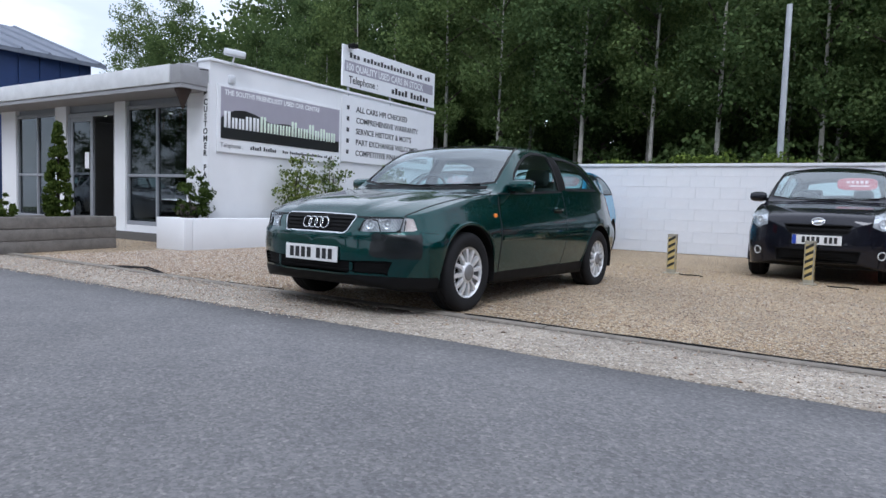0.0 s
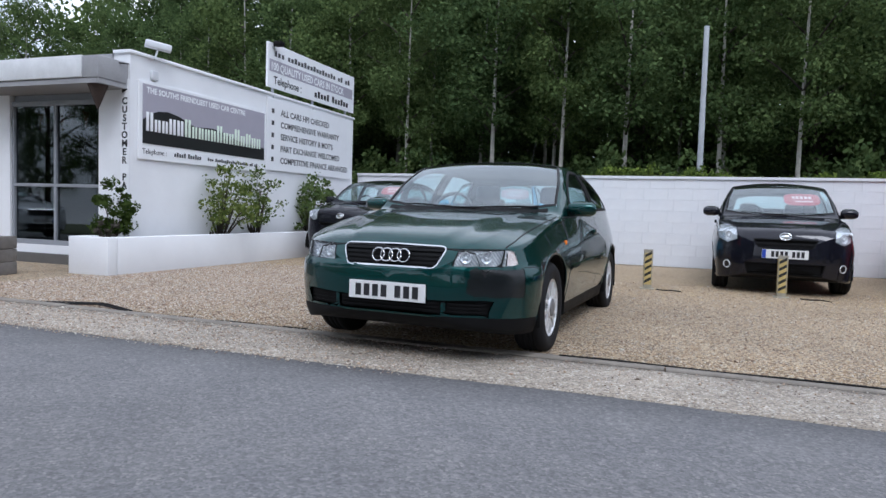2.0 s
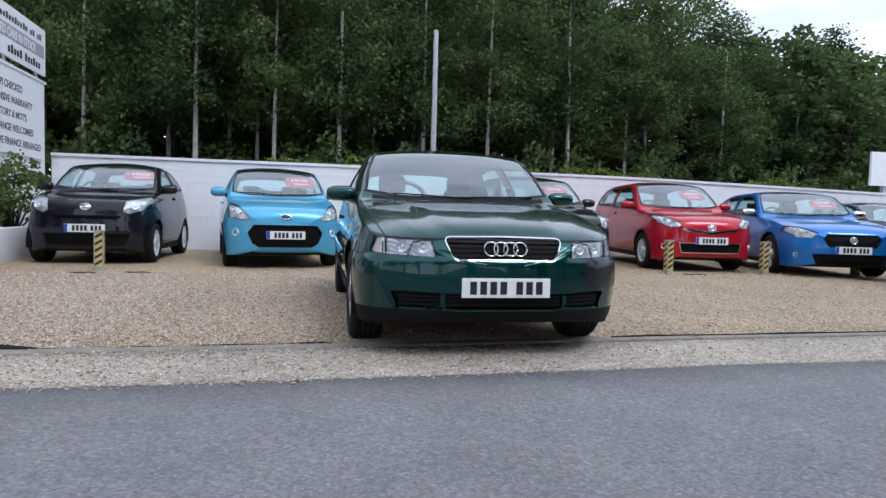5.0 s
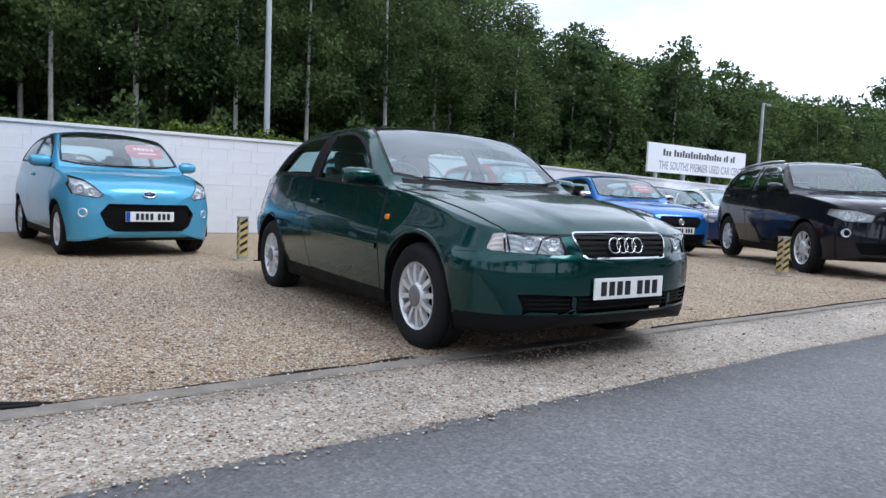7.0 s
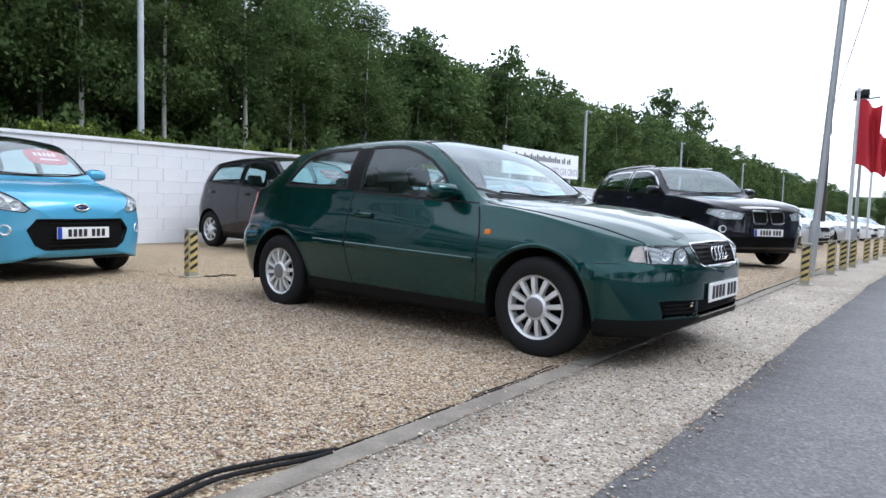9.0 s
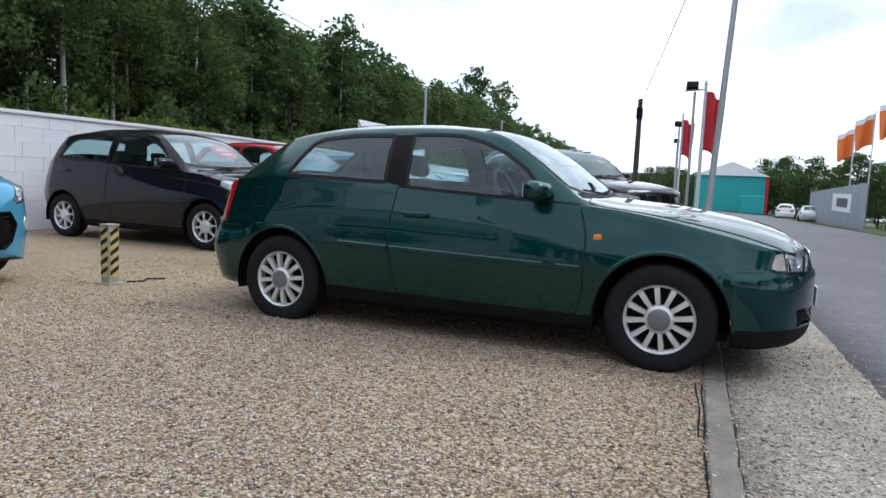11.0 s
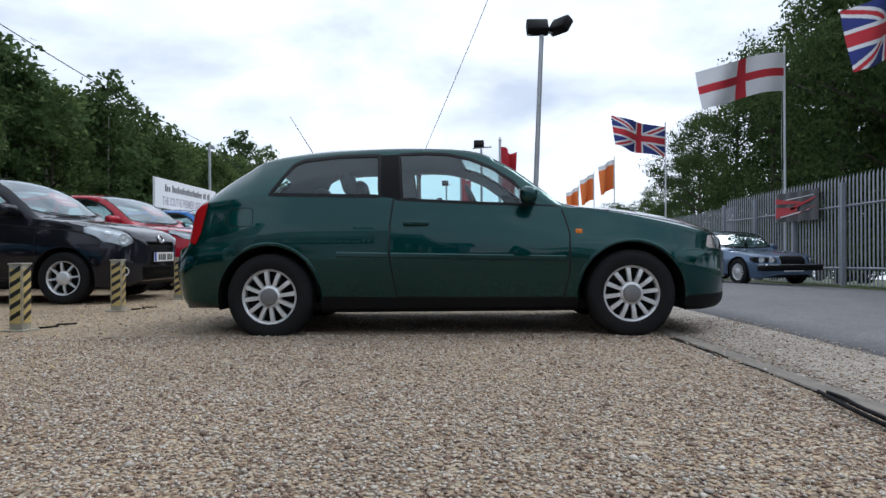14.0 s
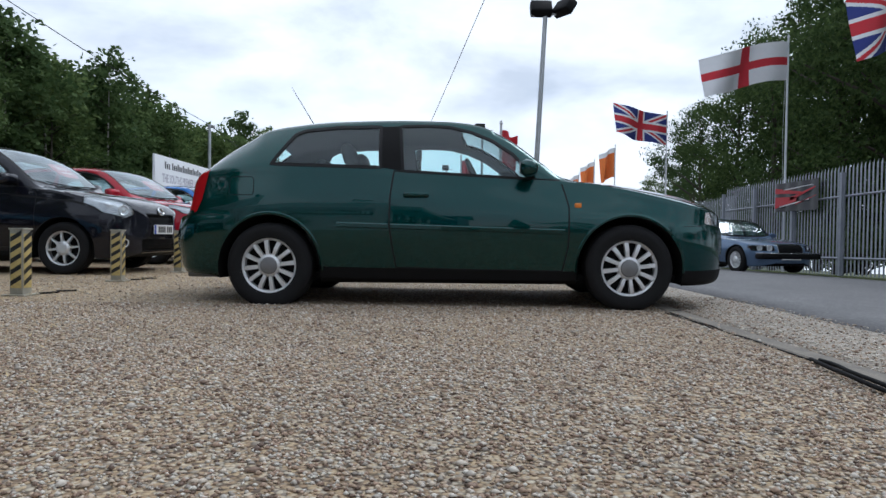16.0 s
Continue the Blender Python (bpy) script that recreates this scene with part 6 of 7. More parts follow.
def block_wall():
    w = thing("block_wall", pose(0, 0, 0), "long white painted concrete block wall behind the parked cars", "wall", kind="structure")
    core = []
    for x in np.arange(-5.35, 90, 2.0):
        core.append(float(x))
    vs, fs = [], []
    for i, x in enumerate(core):
        g = gz(x, 5)
        for y, z in ((WALL_Y, -.2), (WALL_Y, WALL_H), (WALL_Y + .2, WALL_H), (WALL_Y + .2, -.2)):
            vs.append((x, y, z + g))
    for i in range(len(core) - 1):
        for k in range(4):
            k2 = (k + 1) % 4
            fs.append((4 * i + k, 4 * i + 4 + k, 4 * i + 4 + k2, 4 * i + k2))
    part("core", mesh_of("core", vs, fs), M_JOINT, w)
    vs, fs = [], []
    for i, x in enumerate(core):
        g = gz(x, 5)
        for y, z in ((WALL_Y - .035, WALL_H), (WALL_Y - .035, WALL_H + .05), (WALL_Y + .235, WALL_H + .05), (WALL_Y + .235, WALL_H)):
            vs.append((x, y, z + g + .002))
    for i in range(len(core) - 1):
        for k in range(4):
            k2 = (k + 1) % 4
            fs.append((4 * i + k, 4 * i + 4 + k, 4 * i + 4 + k2, 4 * i + k2))
    part("coping", mesh_of("coping", vs, fs), M_BLOCK, w)
    me = bpy.data.meshes.new("block")
    bm = bx(-.2165, .2165, -.005, .02, -.1045, .1045, bevel=.004)
    bm.to_mesh(me)
    bm.free()
    me.materials.append(M_BLOCK)
    n = 0
    rng = random.Random(3)
    vs, fs = [], []
    for row in range(8):
        x = -5.12 + (.11 if row % 2 else 0)
        while x < 44:
            z = .105 + row * .2135
            dy = rng.uniform(-.0025, .0025)
            g = gz(x, 5)
            if x < 11.5:
                part("block", me, None, w, at=pose(x, WALL_Y + dy, z + g))
            else:
                o = len(vs)
                for px, py, pz in ((-.2165, -.007, -.1045), (.2165, -.007, -.1045), (.2165, -.007, .1045), (-.2165, -.007, .1045)):
                    vs.append((x + px, WALL_Y + py + dy, z + pz + g))
                for px, py, pz in ((-.2165, .01, -.1045), (.2165, .01, -.1045), (.2165, .01, .1045), (-.2165, .01, .1045)):
                    vs.append((x + px, WALL_Y + py + dy, z + pz + g))
                fs += [(o, o + 1, o + 2, o + 3), (o, o + 4, o + 5, o + 1), (o + 3, o + 2, o + 6, o + 7), (o, o + 3, o + 7, o + 4), (o + 1, o + 5, o + 6, o + 2)]
            x += .4435
    ob = part("far_blocks", mesh_of("far_blocks", vs, fs), M_BLOCK, w)
    tagged(ob, kind="stuff")


def wall_sign():
    x0, x1 = 12.6, 17.5
    g = gz(12, 5)
    s = thing("wall_sign", pose(x0, WALL_Y + .02, 1.78 + g, 90, 0, 0), "long white trade sign on short posts above the wall", "sign")
    W = x1 - x0
    part("board", bx(0, W, .10, .92, -.03, .03, bevel=.006), M_SIGNWHITE, s)
    bars(s, pose(0, 0, .031), .65, W - .6, .58, .78, M_SIGNDARK, (3, 18, 2, 2), name="address_bars")
    words("THE SOUTHS PREMIER USED CAR CENTRE", .33, M_SIGNGREY, s, pose(.5, .20, .0305), squeeze=.72, bold=.006)
    for k in range(4):
        part("post", bx(.5 + k * (W - 1) / 3 - .05, .5 + k * (W - 1) / 3 + .05, -.9, .85, -.12, -.032), M_STEELP, s)


block_wall()
wall_sign()


# ---------------------------------------------------------------- posts and bollards
def bollard(x, y, z=0.0, turn=0.0, h=.50):
    b = thing("bollard", pose(x, y, z, 0, 0, turn), "square galvanised parking post with yellow and black chevron stripes", "bollard", "parking posts")
    s = .052
    part("post", bx(-s, s, -s, s, -.02, h, bevel=.006), M_BOLLARD, b)
    part("cap", bx(-s - .006, s + .006, -s - .006, s + .006, h, h + .012, bevel=.003), M_BOLLARD, b)
    part("foot_plate", bx(-.09, .09, -.09, .09, .0, .012, bevel=.003), M_BOLLARD, b)
    for a in (0, 90, 180, 270):
        face = part("stripe_panel", bx(-s * .8, s * .8, -s - .0035, -s - .0005, .06, h - .03), M_YELLOW, b, at=pose(0, 0, 0, 0, 0, a))
        for k in range(5):
            z0 = .075 + k * .083
            bm = bmesh.new()
            vs = [bm.verts.new(p) for p in ((-s * .79, -s - .0042, z0), (s * .79, -s - .0042, z0 + .05), (s * .79, -s - .0042, z0 + .088), (-s * .79, -s - .0042, z0 + .038))]
            bm.faces.new(vs)
            r = bmesh.ops.extrude_face_region(bm, geom=bm.faces[:])
            bmesh.ops.translate(bm, verts=[e for e in r["geom"] if isinstance(e, bmesh.types.BMVert)], vec=(0, .003, 0))
            part("stripe", bm, M_SIGNBLACK, face)
    return b


first = bollard(-3.46, 4.59, 0, 3, .50)
for x, y, a in ((-.31, 4.59, -4), (1.23, 4.59, 5), (2.80, 4.585, -3), (4.38, 4.585, 2), (6.05, 4.58, 0), (7.8, 4.6, 3)):
    copy_thing(first, pose(x, y, 0, 0, 0, a))
for x in (4.95, 7.0, 8.3, 9.5, 11.7, 13.6, 16, 19, 22, 25):
    copy_thing(first, pose(x, kerb_y(x) - .24, gz(x, 0), 0, 0, 3))
copy_thing(first, pose(5.75, 1.45, 0, 0, 0, -20))


def lamp_post(x, y, h, lean=(0, 0), heads=2, r=.06, size=1.0):
    p = thing("floodlight_post", pose(x, y, gz(x, y)), "slim grey steel post with black floodlights on top", "lamp post", "floodlight posts")
    top = Vector((lean[0], lean[1], h))
    part("pole", smooth(cyl(bmesh.new(), (0, 0, -.2), top, r, r * .8, 14)), M_STEELP, p)
    part("collar", smooth(cyl(bmesh.new(), (0, 0, 0), top * .18, r * 1.35, r * 1.25, 14)), M_STEELP, p)
    for k, (dx, a) in enumerate(((-.05, 20), (.22, -35))[:heads]):
        f = part("floodlight", smooth(bx(-.19 * size, .19 * size, -.11 * size, .07 * size, -.14 * size, .14 * size, bevel=.03), 50), M_BLACK, p, "black floodlight", at=Matrix.Translation(top + Vector((-dx * .3, -dx * 1.4, .16))) @ pose(0, 0, 0, 35, 0, 70 + a))
        part("flood_glass", bx(-.16 * size, .16 * size, -.116 * size, -.108 * size, -.11 * size, .11 * size), M_LENS, f)
    part("head_bracket", cyl(bmesh.new(), top + Vector((0, .25, .02)), top + Vector((0, -.30, .06)), .022, seg=8), M_STEELP, p)
    return p


lamp_post(6.3, -.22, 4.35, (.02, -.20), 2, .05)
lamp_post(14.3, .12, 3.7, (0, 0), 1, .04, .8)
lamp_post(33.5, .9, 4.8, (0, 0), 1)
lamp_post(44, 1.2, 4.8, (0, 0), 1)


def steel_column(x, y, h, arm=True, r=.065, lean=0.0):
    p = thing("street_lamp", pose(x, y, gz(x, 5)), "tall pale grey steel lamp column behind the white wall", "street lamp", "lamp columns")
    part("pole", smooth(cyl(bmesh.new(), (0, 0, -.2), (lean, 0, h), r, r * .8, 14)), M_STEELP, p)
    if arm:
        part("lamp_arm", cyl(bmesh.new(), (lean, 0, h - .05), (lean + .45, .0, h - .03), .03, seg=8), M_STEELP, p)
        part("lantern", smooth(bx(lean + .05, lean + .40, -.09, .09, h - .10, h - .01, bevel=.03), 50), M_DARKALLOY, p)
    return p


steel_column(1.86, 9.78, 4.72, arm=False)
steel_column(20.3, 10.2, 4.9)
steel_column(33, 10.6, 5.0)
steel_column(47, 10.8, 5.0)
steel_column(62, 11, 5.0)


# ---------------------------------------------------------------- plants
def leaf_mat(name, dark, light):
    m, nt, b = nodes_of(name)
    g = nt.nodes.new("ShaderNodeNewGeometry")
    oi = nt.nodes.new("ShaderNodeObjectInfo")
    col = ramp(nt, g.outputs["Random Per Island"], [(0.0, dark), (0.6, tuple((a + c) / 2 for a, c in zip(dark, light))), (1.0, light)])
    tone = ramp(nt, oi.outputs["Random"], [(0.0, (.72, .78, .75)), (1.0, (1.2, 1.15, 1.0))])
    col = mixrgb(nt, 1.0, col, tone, 'MULTIPLY')
    lk(nt, col, b.inputs["Base Color"])
    b.inputs["Roughness"].default_value = 0.75
    b.inputs["Specular IOR Level"].default_value = 0.1
    tr = node(nt, "ShaderNodeBsdfTranslucent")
    lk(nt, col, tr.inputs["Color"])
    mx = node(nt, "ShaderNodeMixShader")
    mx.inputs[0].default_value = 0.38
    out = nt.nodes["Material Output"]
    lk(nt, b.outputs[0], mx.inputs[1])
    lk(nt, tr.outputs[0], mx.inputs[2])
    lk(nt, mx.outputs[0], out.inputs["Surface"])
    return m


M_LEAF = leaf_mat("birch_leaves", (.064, .106, .041), (.155, .212, .083))
M_LEAFD = leaf_mat("oak_leaves", (.041, .072, .028), (.112, .162, .060))
M_PINE = leaf_mat("pine_needles", (.014, .028, .014), (.042, .068, .030))
M_BUSH = leaf_mat("bramble_leaves", (.075, .12, .03), (.25, .32, .07))
M_SHRUB = leaf_mat("garden_shrub_leaves", (.05, .085, .02), (.24, .29, .10))
M_CONIFER = leaf_mat("clipped_conifer", (.03, .055, .012), (.11, .15, .035))
M_BARK = plain("dark_bark", (.055, .045, .035), 0.95, var=0.4, scale=8, bumps=0.6)
M_BIRCHBARK = plain("pale_birch_bark", (.40, .38, .34), 0.85, var=0.4, scale=6, bumps=0.4)


def leaves(centres, radii, per, size, rng, flat=0.0, droop=0.0):
    """Small pointed leaf blades scattered round clump centres; returns verts and faces."""
    c = np.repeat(np.asarray(centres, float), per, 0)
    r = np.repeat(np.asarray(radii, float), per)
    n = len(c)
    d = rng.normal(size=(n, 3))
    d /= np.linalg.norm(d, axis=1, keepdims=True)
    p = c + d * (r * rng.random(n) ** 0.5)[:, None] * np.array([1, 1, .75])
    u = rng.normal(size=(n, 3))
    u[:, 2] -= droop
    u /= np.linalg.norm(u, axis=1, keepdims=True)
    w = np.cross(u, rng.normal(size=(n, 3)) + np.array([0, 0, flat]))
    w /= np.maximum(np.linalg.norm(w, axis=1, keepdims=True), 1e-6)
    s = size * rng.uniform(.6, 1.35, n)[:, None]
    v = np.stack([p - u * s * .5, p + w * s * .32, p + u * s * .5, p - w * s * .32], 1).reshape(-1, 3)
    f = np.arange(n * 4).reshape(-1, 4)
    return v, f


def fast_mesh(name, v, f):
    me = bpy.data.meshes.new(name)
    k = f.shape[1]
    me.vertices.add(len(v))
    me.vertices.foreach_set("co", v.astype(np.float32).ravel())
    me.loops.add(len(f) * k)
    me.loops.foreach_set("vertex_index", f.astype(np.int32).ravel())
    me.polygons.add(len(f))
    me.polygons.foreach_set("loop_start", np.arange(0, len(f) * k, k, dtype=np.int32))
    me.update(calc_edges=True)
    return me


def make_tree(kind, h, seed, m, group, far=False):
    rng = np.random.default_rng(seed)
    names = {"birch": ("birch_tree", "tall slender birch with a pale trunk and dense green leaves", M_BIRCHBARK, M_LEAF),
             "oak": ("broadleaf_tree", "dense dark green broadleaf tree with uneven crown", M_BARK, M_LEAFD),
             "pine": ("pine_tree", "dark conifer with layered branches above the wood", M_BARK, M_PINE)}
    nm, label, bark, leaf = names[kind]
    t = thing(nm, m, label, "tree", group)
    r0 = h * (.0085 if kind == "birch" else .018)
    vs, fs = [], []

    def limb(pts, rad):
        v2, f2 = tube(pts, rad, 6)
        o = len(vs)
        vs.extend(v2)
        fs.extend(tuple(o + i for i in q) for q in f2)
    bend = rng.uniform(-.03, .03, 2) * h
    spine = [Vector((bend[0] * (k / 6) ** 2, bend[1] * (k / 6) ** 2, h * .95 * k / 6)) for k in range(7)]
    limb(spine, [r0 * (1 - .85 * k / 6) for k in range(7)])
    cs, rs = [], []
    n = {"birch": 46, "oak": 64, "pine": 50}[kind]
    start = {"birch": .36, "oak": .16, "pine": .28}[kind]
    spread = {"birch": .17, "oak": .30, "pine": .17}[kind] * h
    for k in range(n):
        f = start + (1 - start) * (k + rng.random()) / n
        prof = {"birch": math.sin(math.pi * min(1, (f - start) / (1 - start) * .86 + .12)) ** .7,
                "oak": math.sin(math.pi * min(1, (f - start) / (1 - start) * .80 + .17)) ** .6,
                "pine": max(.12, 1.05 * (1 - (f - start) / (1 - start)))}[kind]
        a, q = rng.uniform(0, 2 * math.pi), spread * prof * rng.uniform(.35, 1.0)
        sp = spine[min(6, int(f * 6))]
        tip = Vector((sp.x + q * math.cos(a), sp.y + q * math.sin(a), h * f + (-.03 if kind == "pine" else .04) * h * rng.random()))
        if k % 3 == 0:
            base = Vector((sp.x, sp.y, max(.5, tip.z - q * .7)))
            limb([base, (base + tip) / 2 + Vector((0, 0, .1)), tip], [r0 * .4, r0 * .25, r0 * .1])
        for _ in range(3):
            off = rng.normal(size=3) * h * .028
            cs.append((tip.x + off[0], tip.y + off[1], tip.z + off[2]))
            rs.append(h * rng.uniform(.035, .075) * (1.2 if kind == "oak" else 1))
    nt = 7 * 6
    part("trunk", mesh_of("trunk", vs[:nt], [q for q in fs if max(q) < nt], True), bark, t)
    limbs = part("branch", mesh_of("limbs", vs[nt:], [tuple(i - nt for i in q) for q in fs if min(q) >= nt], True), M_BARK, t)
    tagged(limbs, kind="stuff")
    v, f = leaves(cs, rs, {"birch": 112, "oak": 100, "pine": 80}[kind] // (4 if far else 1), h * (.025 if far else {"oak": .0130}.get(kind, .0112)), rng, droop=.5)
    part("crown", fast_mesh("crown", v, f), leaf, t)
    return t


def make_bush(name, label, h, w, seed, m, material, group="", per=30, size=.09, clumps=40, kind=""):
    rng = np.random.default_rng(seed)
    t = thing(name, m, label, "bush", group, kind)
    vs, fs, cs, rs = [], [], [], []
    for k in range(clumps):
        a, q, f = rng.uniform(0, 6.28), w * rng.random() ** .5, rng.random()
        tip = Vector((q * math.cos(a), q * math.sin(a) * .7, h * (.18 + .82 * f) * (1 - .45 * (q / w) ** 2)))
        cs.append(tuple(tip))
        rs.append(h * rng.uniform(.08, .17))
        if k % 3 == 0:
            v2, f2 = tube([Vector((tip.x * .15, tip.y * .15, 0)), tip * .6 + Vector((0, 0, .05)), tip], [.014 * h, .009 * h, .004 * h], 5)
            o = len(vs)
            vs += v2
            fs += [tuple(o + i for i in q2) for q2 in f2]
    part("stem", mesh_of("stems", vs, fs, True), M_BARK, t)
    v, f = leaves(cs, rs, per, size, rng)
    part("foliage", fast_mesh("foliage", v, f), material, t)
    return t


def woodland():
    rng = random.Random(11)
    src = {}
    for k in range(5):
        src["birch", k] = make_tree("birch", 10.5, 20 + k, pose(-8 + 5 * k, 17.2 + k % 2, -.2, 0, 0, k * 70), "trees of the wood")
    for k in range(3):
        src["oak", k] = make_tree("oak", 10.0, 40 + k, pose(-12 + 9 * k, 21.5, -.2, 0, 0, k * 50), "trees of the wood")
    src["pine", 0] = make_tree("pine", 8.4, 50, pose(30, 21, -.5), "trees of the wood")

    for k in range(2):
        src["far_birch", k] = make_tree("birch", 10.5, 25 + k, pose(48 + 9 * k, 17.5, -1), "trees of the wood", True)
        src["far_oak", k] = make_tree("oak", 10.0, 45 + k, pose(52 + 9 * k, 21.5, -1), "trees of the wood", True)

    def put(kind, x, y, s):
        if (x > 15 or y > 21) and kind != "pine":
            o = src["far_" + kind, rng.randrange(2)]
        else:
            o = src[kind, rng.randrange({"birch": 5, "oak": 3, "pine": 1}[kind])]
        c = copy_thing(o, pose(x, y, gz(x, 5) - .2, 0, 0, rng.uniform(0, 360)))
        low = float(np.interp(x, (7, 12, 17, 22, 40, 90, 160), (1.06, .84, .80, .90, .88, .84, .80)))
        c.scale = (s * rng.uniform(.95, 1.2), s * rng.uniform(.95, 1.2), s * low)
    # three ranks along the wall
    x = -27.0
    while x < 170:
        put("birch", x + rng.uniform(-1, 1), 15.2 + rng.uniform(-1.2, 1.2), rng.uniform(.70, .86))
        put("birch" if rng.random() < .5 else "oak", x + 1.5 + rng.uniform(-1, 1), 18.8 + rng.uniform(-1, 1), rng.uniform(.80, .94))
        put("oak", x + .5 + rng.uniform(-1, 1), 23 + rng.uniform(-1.5, 1.5), rng.uniform(.92, 1.08))
        x += 2.5 if x < 30 else (2.9 if x < 70 else 4.2)
    x = -10.0
    while x < 7:
        put("birch", x, 13.3 + rng.uniform(-.5, .5), rng.uniform(.74, .84))
        x += rng.uniform(1.6, 2.6)
    x = -15.0
    while x < 13:
        put("oak", x, 26.5 + rng.uniform(-1, 1), rng.uniform(1.15, 1.32))
        x += 2.3
    for x, y, s in ((20.5, 18.5, 1.22), (27, 20, 1.05), (-4, 21, 1.25), (-17, 20, 1.25)):
        put("pine", x, y, s)
    # low fill along the edge of the wood
    x = 9.0
    while x < 150:
        put("oak", x + 8, 14.2 + rng.uniform(-.5, 1.2), rng.uniform(.46, .62))
        x += 2.6 if x < 60 else 4.5
    x = 12.0
    while x < 44:
        put("oak", x, 17.2 + rng.uniform(-.6, .6), rng.uniform(.72, .84))
        x += 2.1
    # undergrowth over the wall
    ub = [make_bush("bramble_bush", "tangled green undergrowth behind the white wall", 1.9, 1.5, 70 + k, pose(-7 + 3 * k, 11.3, 0), M_BUSH if k == 0 else M_LEAF, "undergrowth", 34, .10, 60) for k in range(3)]
    x = -16.0
    while x < 75:
        c = copy_thing(ub[rng.randrange(3)], pose(x, 11.2 + rng.uniform(-.3, 1.2), gz(x, 5) + rng.uniform(-.1, .15), 0, 0, rng.uniform(0, 360)))
        s = rng.uniform(.6, 1.3)
        c.scale = (s * 1.1, s, s * rng.uniform(.8, 1.15))
        c = copy_thing(ub[1], pose(x + .8, 13.2 + rng.uniform(-.4, .8), gz(x, 5), 0, 0, rng.uniform(0, 360)))
        c.scale = (1.5, 1.4, 1.5)
        x += rng.uniform(1.4, 2.4) if x < 30 else 2.8
    # ivy along the coping
    r2 = np.random.default_rng(8)
    xs = np.concatenate([r2.uniform(-2.5, 4.2, 120), r2.uniform(4.2, 12, 70), r2.uniform(12, 40, 70)])
    tall = lambda v: .5 + .30 * math.sin(v * 1.3 + .4) + .20 * math.sin(v * 3.7) + .15 * math.sin(v * 7.9)
    cs = [(float(v), 9.58 + .14 * r2.random(), 1.66 + gz(v, 5) + .30 * tall(v) * r2.random()) for v in xs if v < 4.2 or tall(v) > .42]
    v, f = leaves(cs, [.16] * len(cs), 40, .075, r2)
    ob = part("ivy", fast_mesh("ivy", v, f), M_BUSH)
    tagged(ob, "bright green ivy spilling along the top of the wall", "ivy", kind="stuff")
    # trees beyond the fence on the far side of the road
    for x, y, s, k in ((36, -15, .95, "oak"), (30, -14.5, 1.0, "oak"), (25, -14, 1.05, "oak"), (20, -14, 1.15, "oak"), (15.5, -14, 1.2, "oak"), (11, -14, 1.25, "oak"), (6, -14, 1.3, "oak"), (1, -15, 1.3, "oak"),
                       (23, -16.5, 1.15, "oak"), (17.5, -16.5, 1.2, "oak"), (13, -17, 1.3, "oak"), (28, -16, 1.05, "oak"), (33, -19, 1.15, "oak"), (27, -19, 1.2, "oak"), (21, -19, 1.35, "oak"), (14, -19, 1.45, "oak"), (8, -20, 1.5, "oak"), (42, -17, .85, "oak"), (50, -19, .75, "oak"), (58, -19, .7, "birch"), (66, -19, .65, "oak"), (76, -18, .62, "oak"), (88, -16, .62, "oak"), (100, -14, .62, "oak"), (112, -12, .65, "oak"), (122, -8, .7, "oak"), (128, 2, .72, "oak"), (132, 8, .75, "oak")):
        c = copy_thing(src[k, rng.randrange(3)] if x < 60 else src["far_" + k, rng.randrange(2)], pose(x, y, gz(x, -9) - .2, 0, 0, rng.uniform(0, 360)))
        c.scale = (s, s, s)
    for k in range(22):
        f = k / 21
        x, y = 56 + 78 * f, -21 + 30 * f ** 1.6
        c = copy_thing(src["far_oak", k % 2], pose(x, y + rng.uniform(-1.5, 1.5), gz(x, -9) - .6, 0, 0, rng.uniform(0, 360)))
        q = rng.uniform(.62, .80)
        c.scale = (q * 1.35, q * 1.35, q)
    # dark hedge behind the fence
    x = 4.0
    while x < 44:
        c = copy_thing(ub[1 + rng.randrange(2)], pose(x, -13.4 + rng.uniform(-.4, .4), gz(x, -9) - .1, 0, 0, rng.uniform(0, 360)))
        c.scale = (1.4, 1.2, rng.uniform(1.2, 1.6))
        x += 1.9
    # unseen trees added on the road's near side, behind the walk, closing the place and darkening reflections
    for x, y, s in ((-30, -16, 1), (-23, -15, .95), (-16, -15.5, 1), (-9, -15, .9), (-4, -16, 1), (-36, -14, 1), (-42, -6, 1), (-20, -20, 1.2), (-6, -21, 1.2)):
        c = copy_thing(src["oak", rng.randrange(3)], pose(x, y, -.4, 0, 0, rng.uniform(0, 360)))
        c.scale = (s, s, s)


woodland()

make_bush("climbing_shrub", "leafy yellow-green shrub against the white showroom wall", 1.2, .72, 90, pose(-5.26, 4.25, .40), M_SHRUB, "planter shrubs", 34, .060, 64)
make_bush("climbing_shrub", "sparse yellow-green shrub against the white showroom wall", 1.2, .5, 91, pose(-5.26, 5.2, .40), M_SHRUB, "planter shrubs", 26, .060, 44)
make_bush("buddleia", "narrow dark leafy bush against the white showroom wall", 1.25, .45, 92, pose(-5.22, 6.9, .40), M_LEAF, "planter shrubs", 40, .075, 46)
make_bush("dark_shrub", "dark rounded evergreen shrub at the end of the planter", .78, .30, 93, pose(-5.42, 2.30, .40), M_CONIFER, "planter shrubs", 60, .05, 34)
make_bush("low_plant", "low straggly brown plant at the end of the planter", .30, .25, 94, pose(-5.25, 2.06, .38), M_BARK, "planter shrubs", 20, .045, 16)
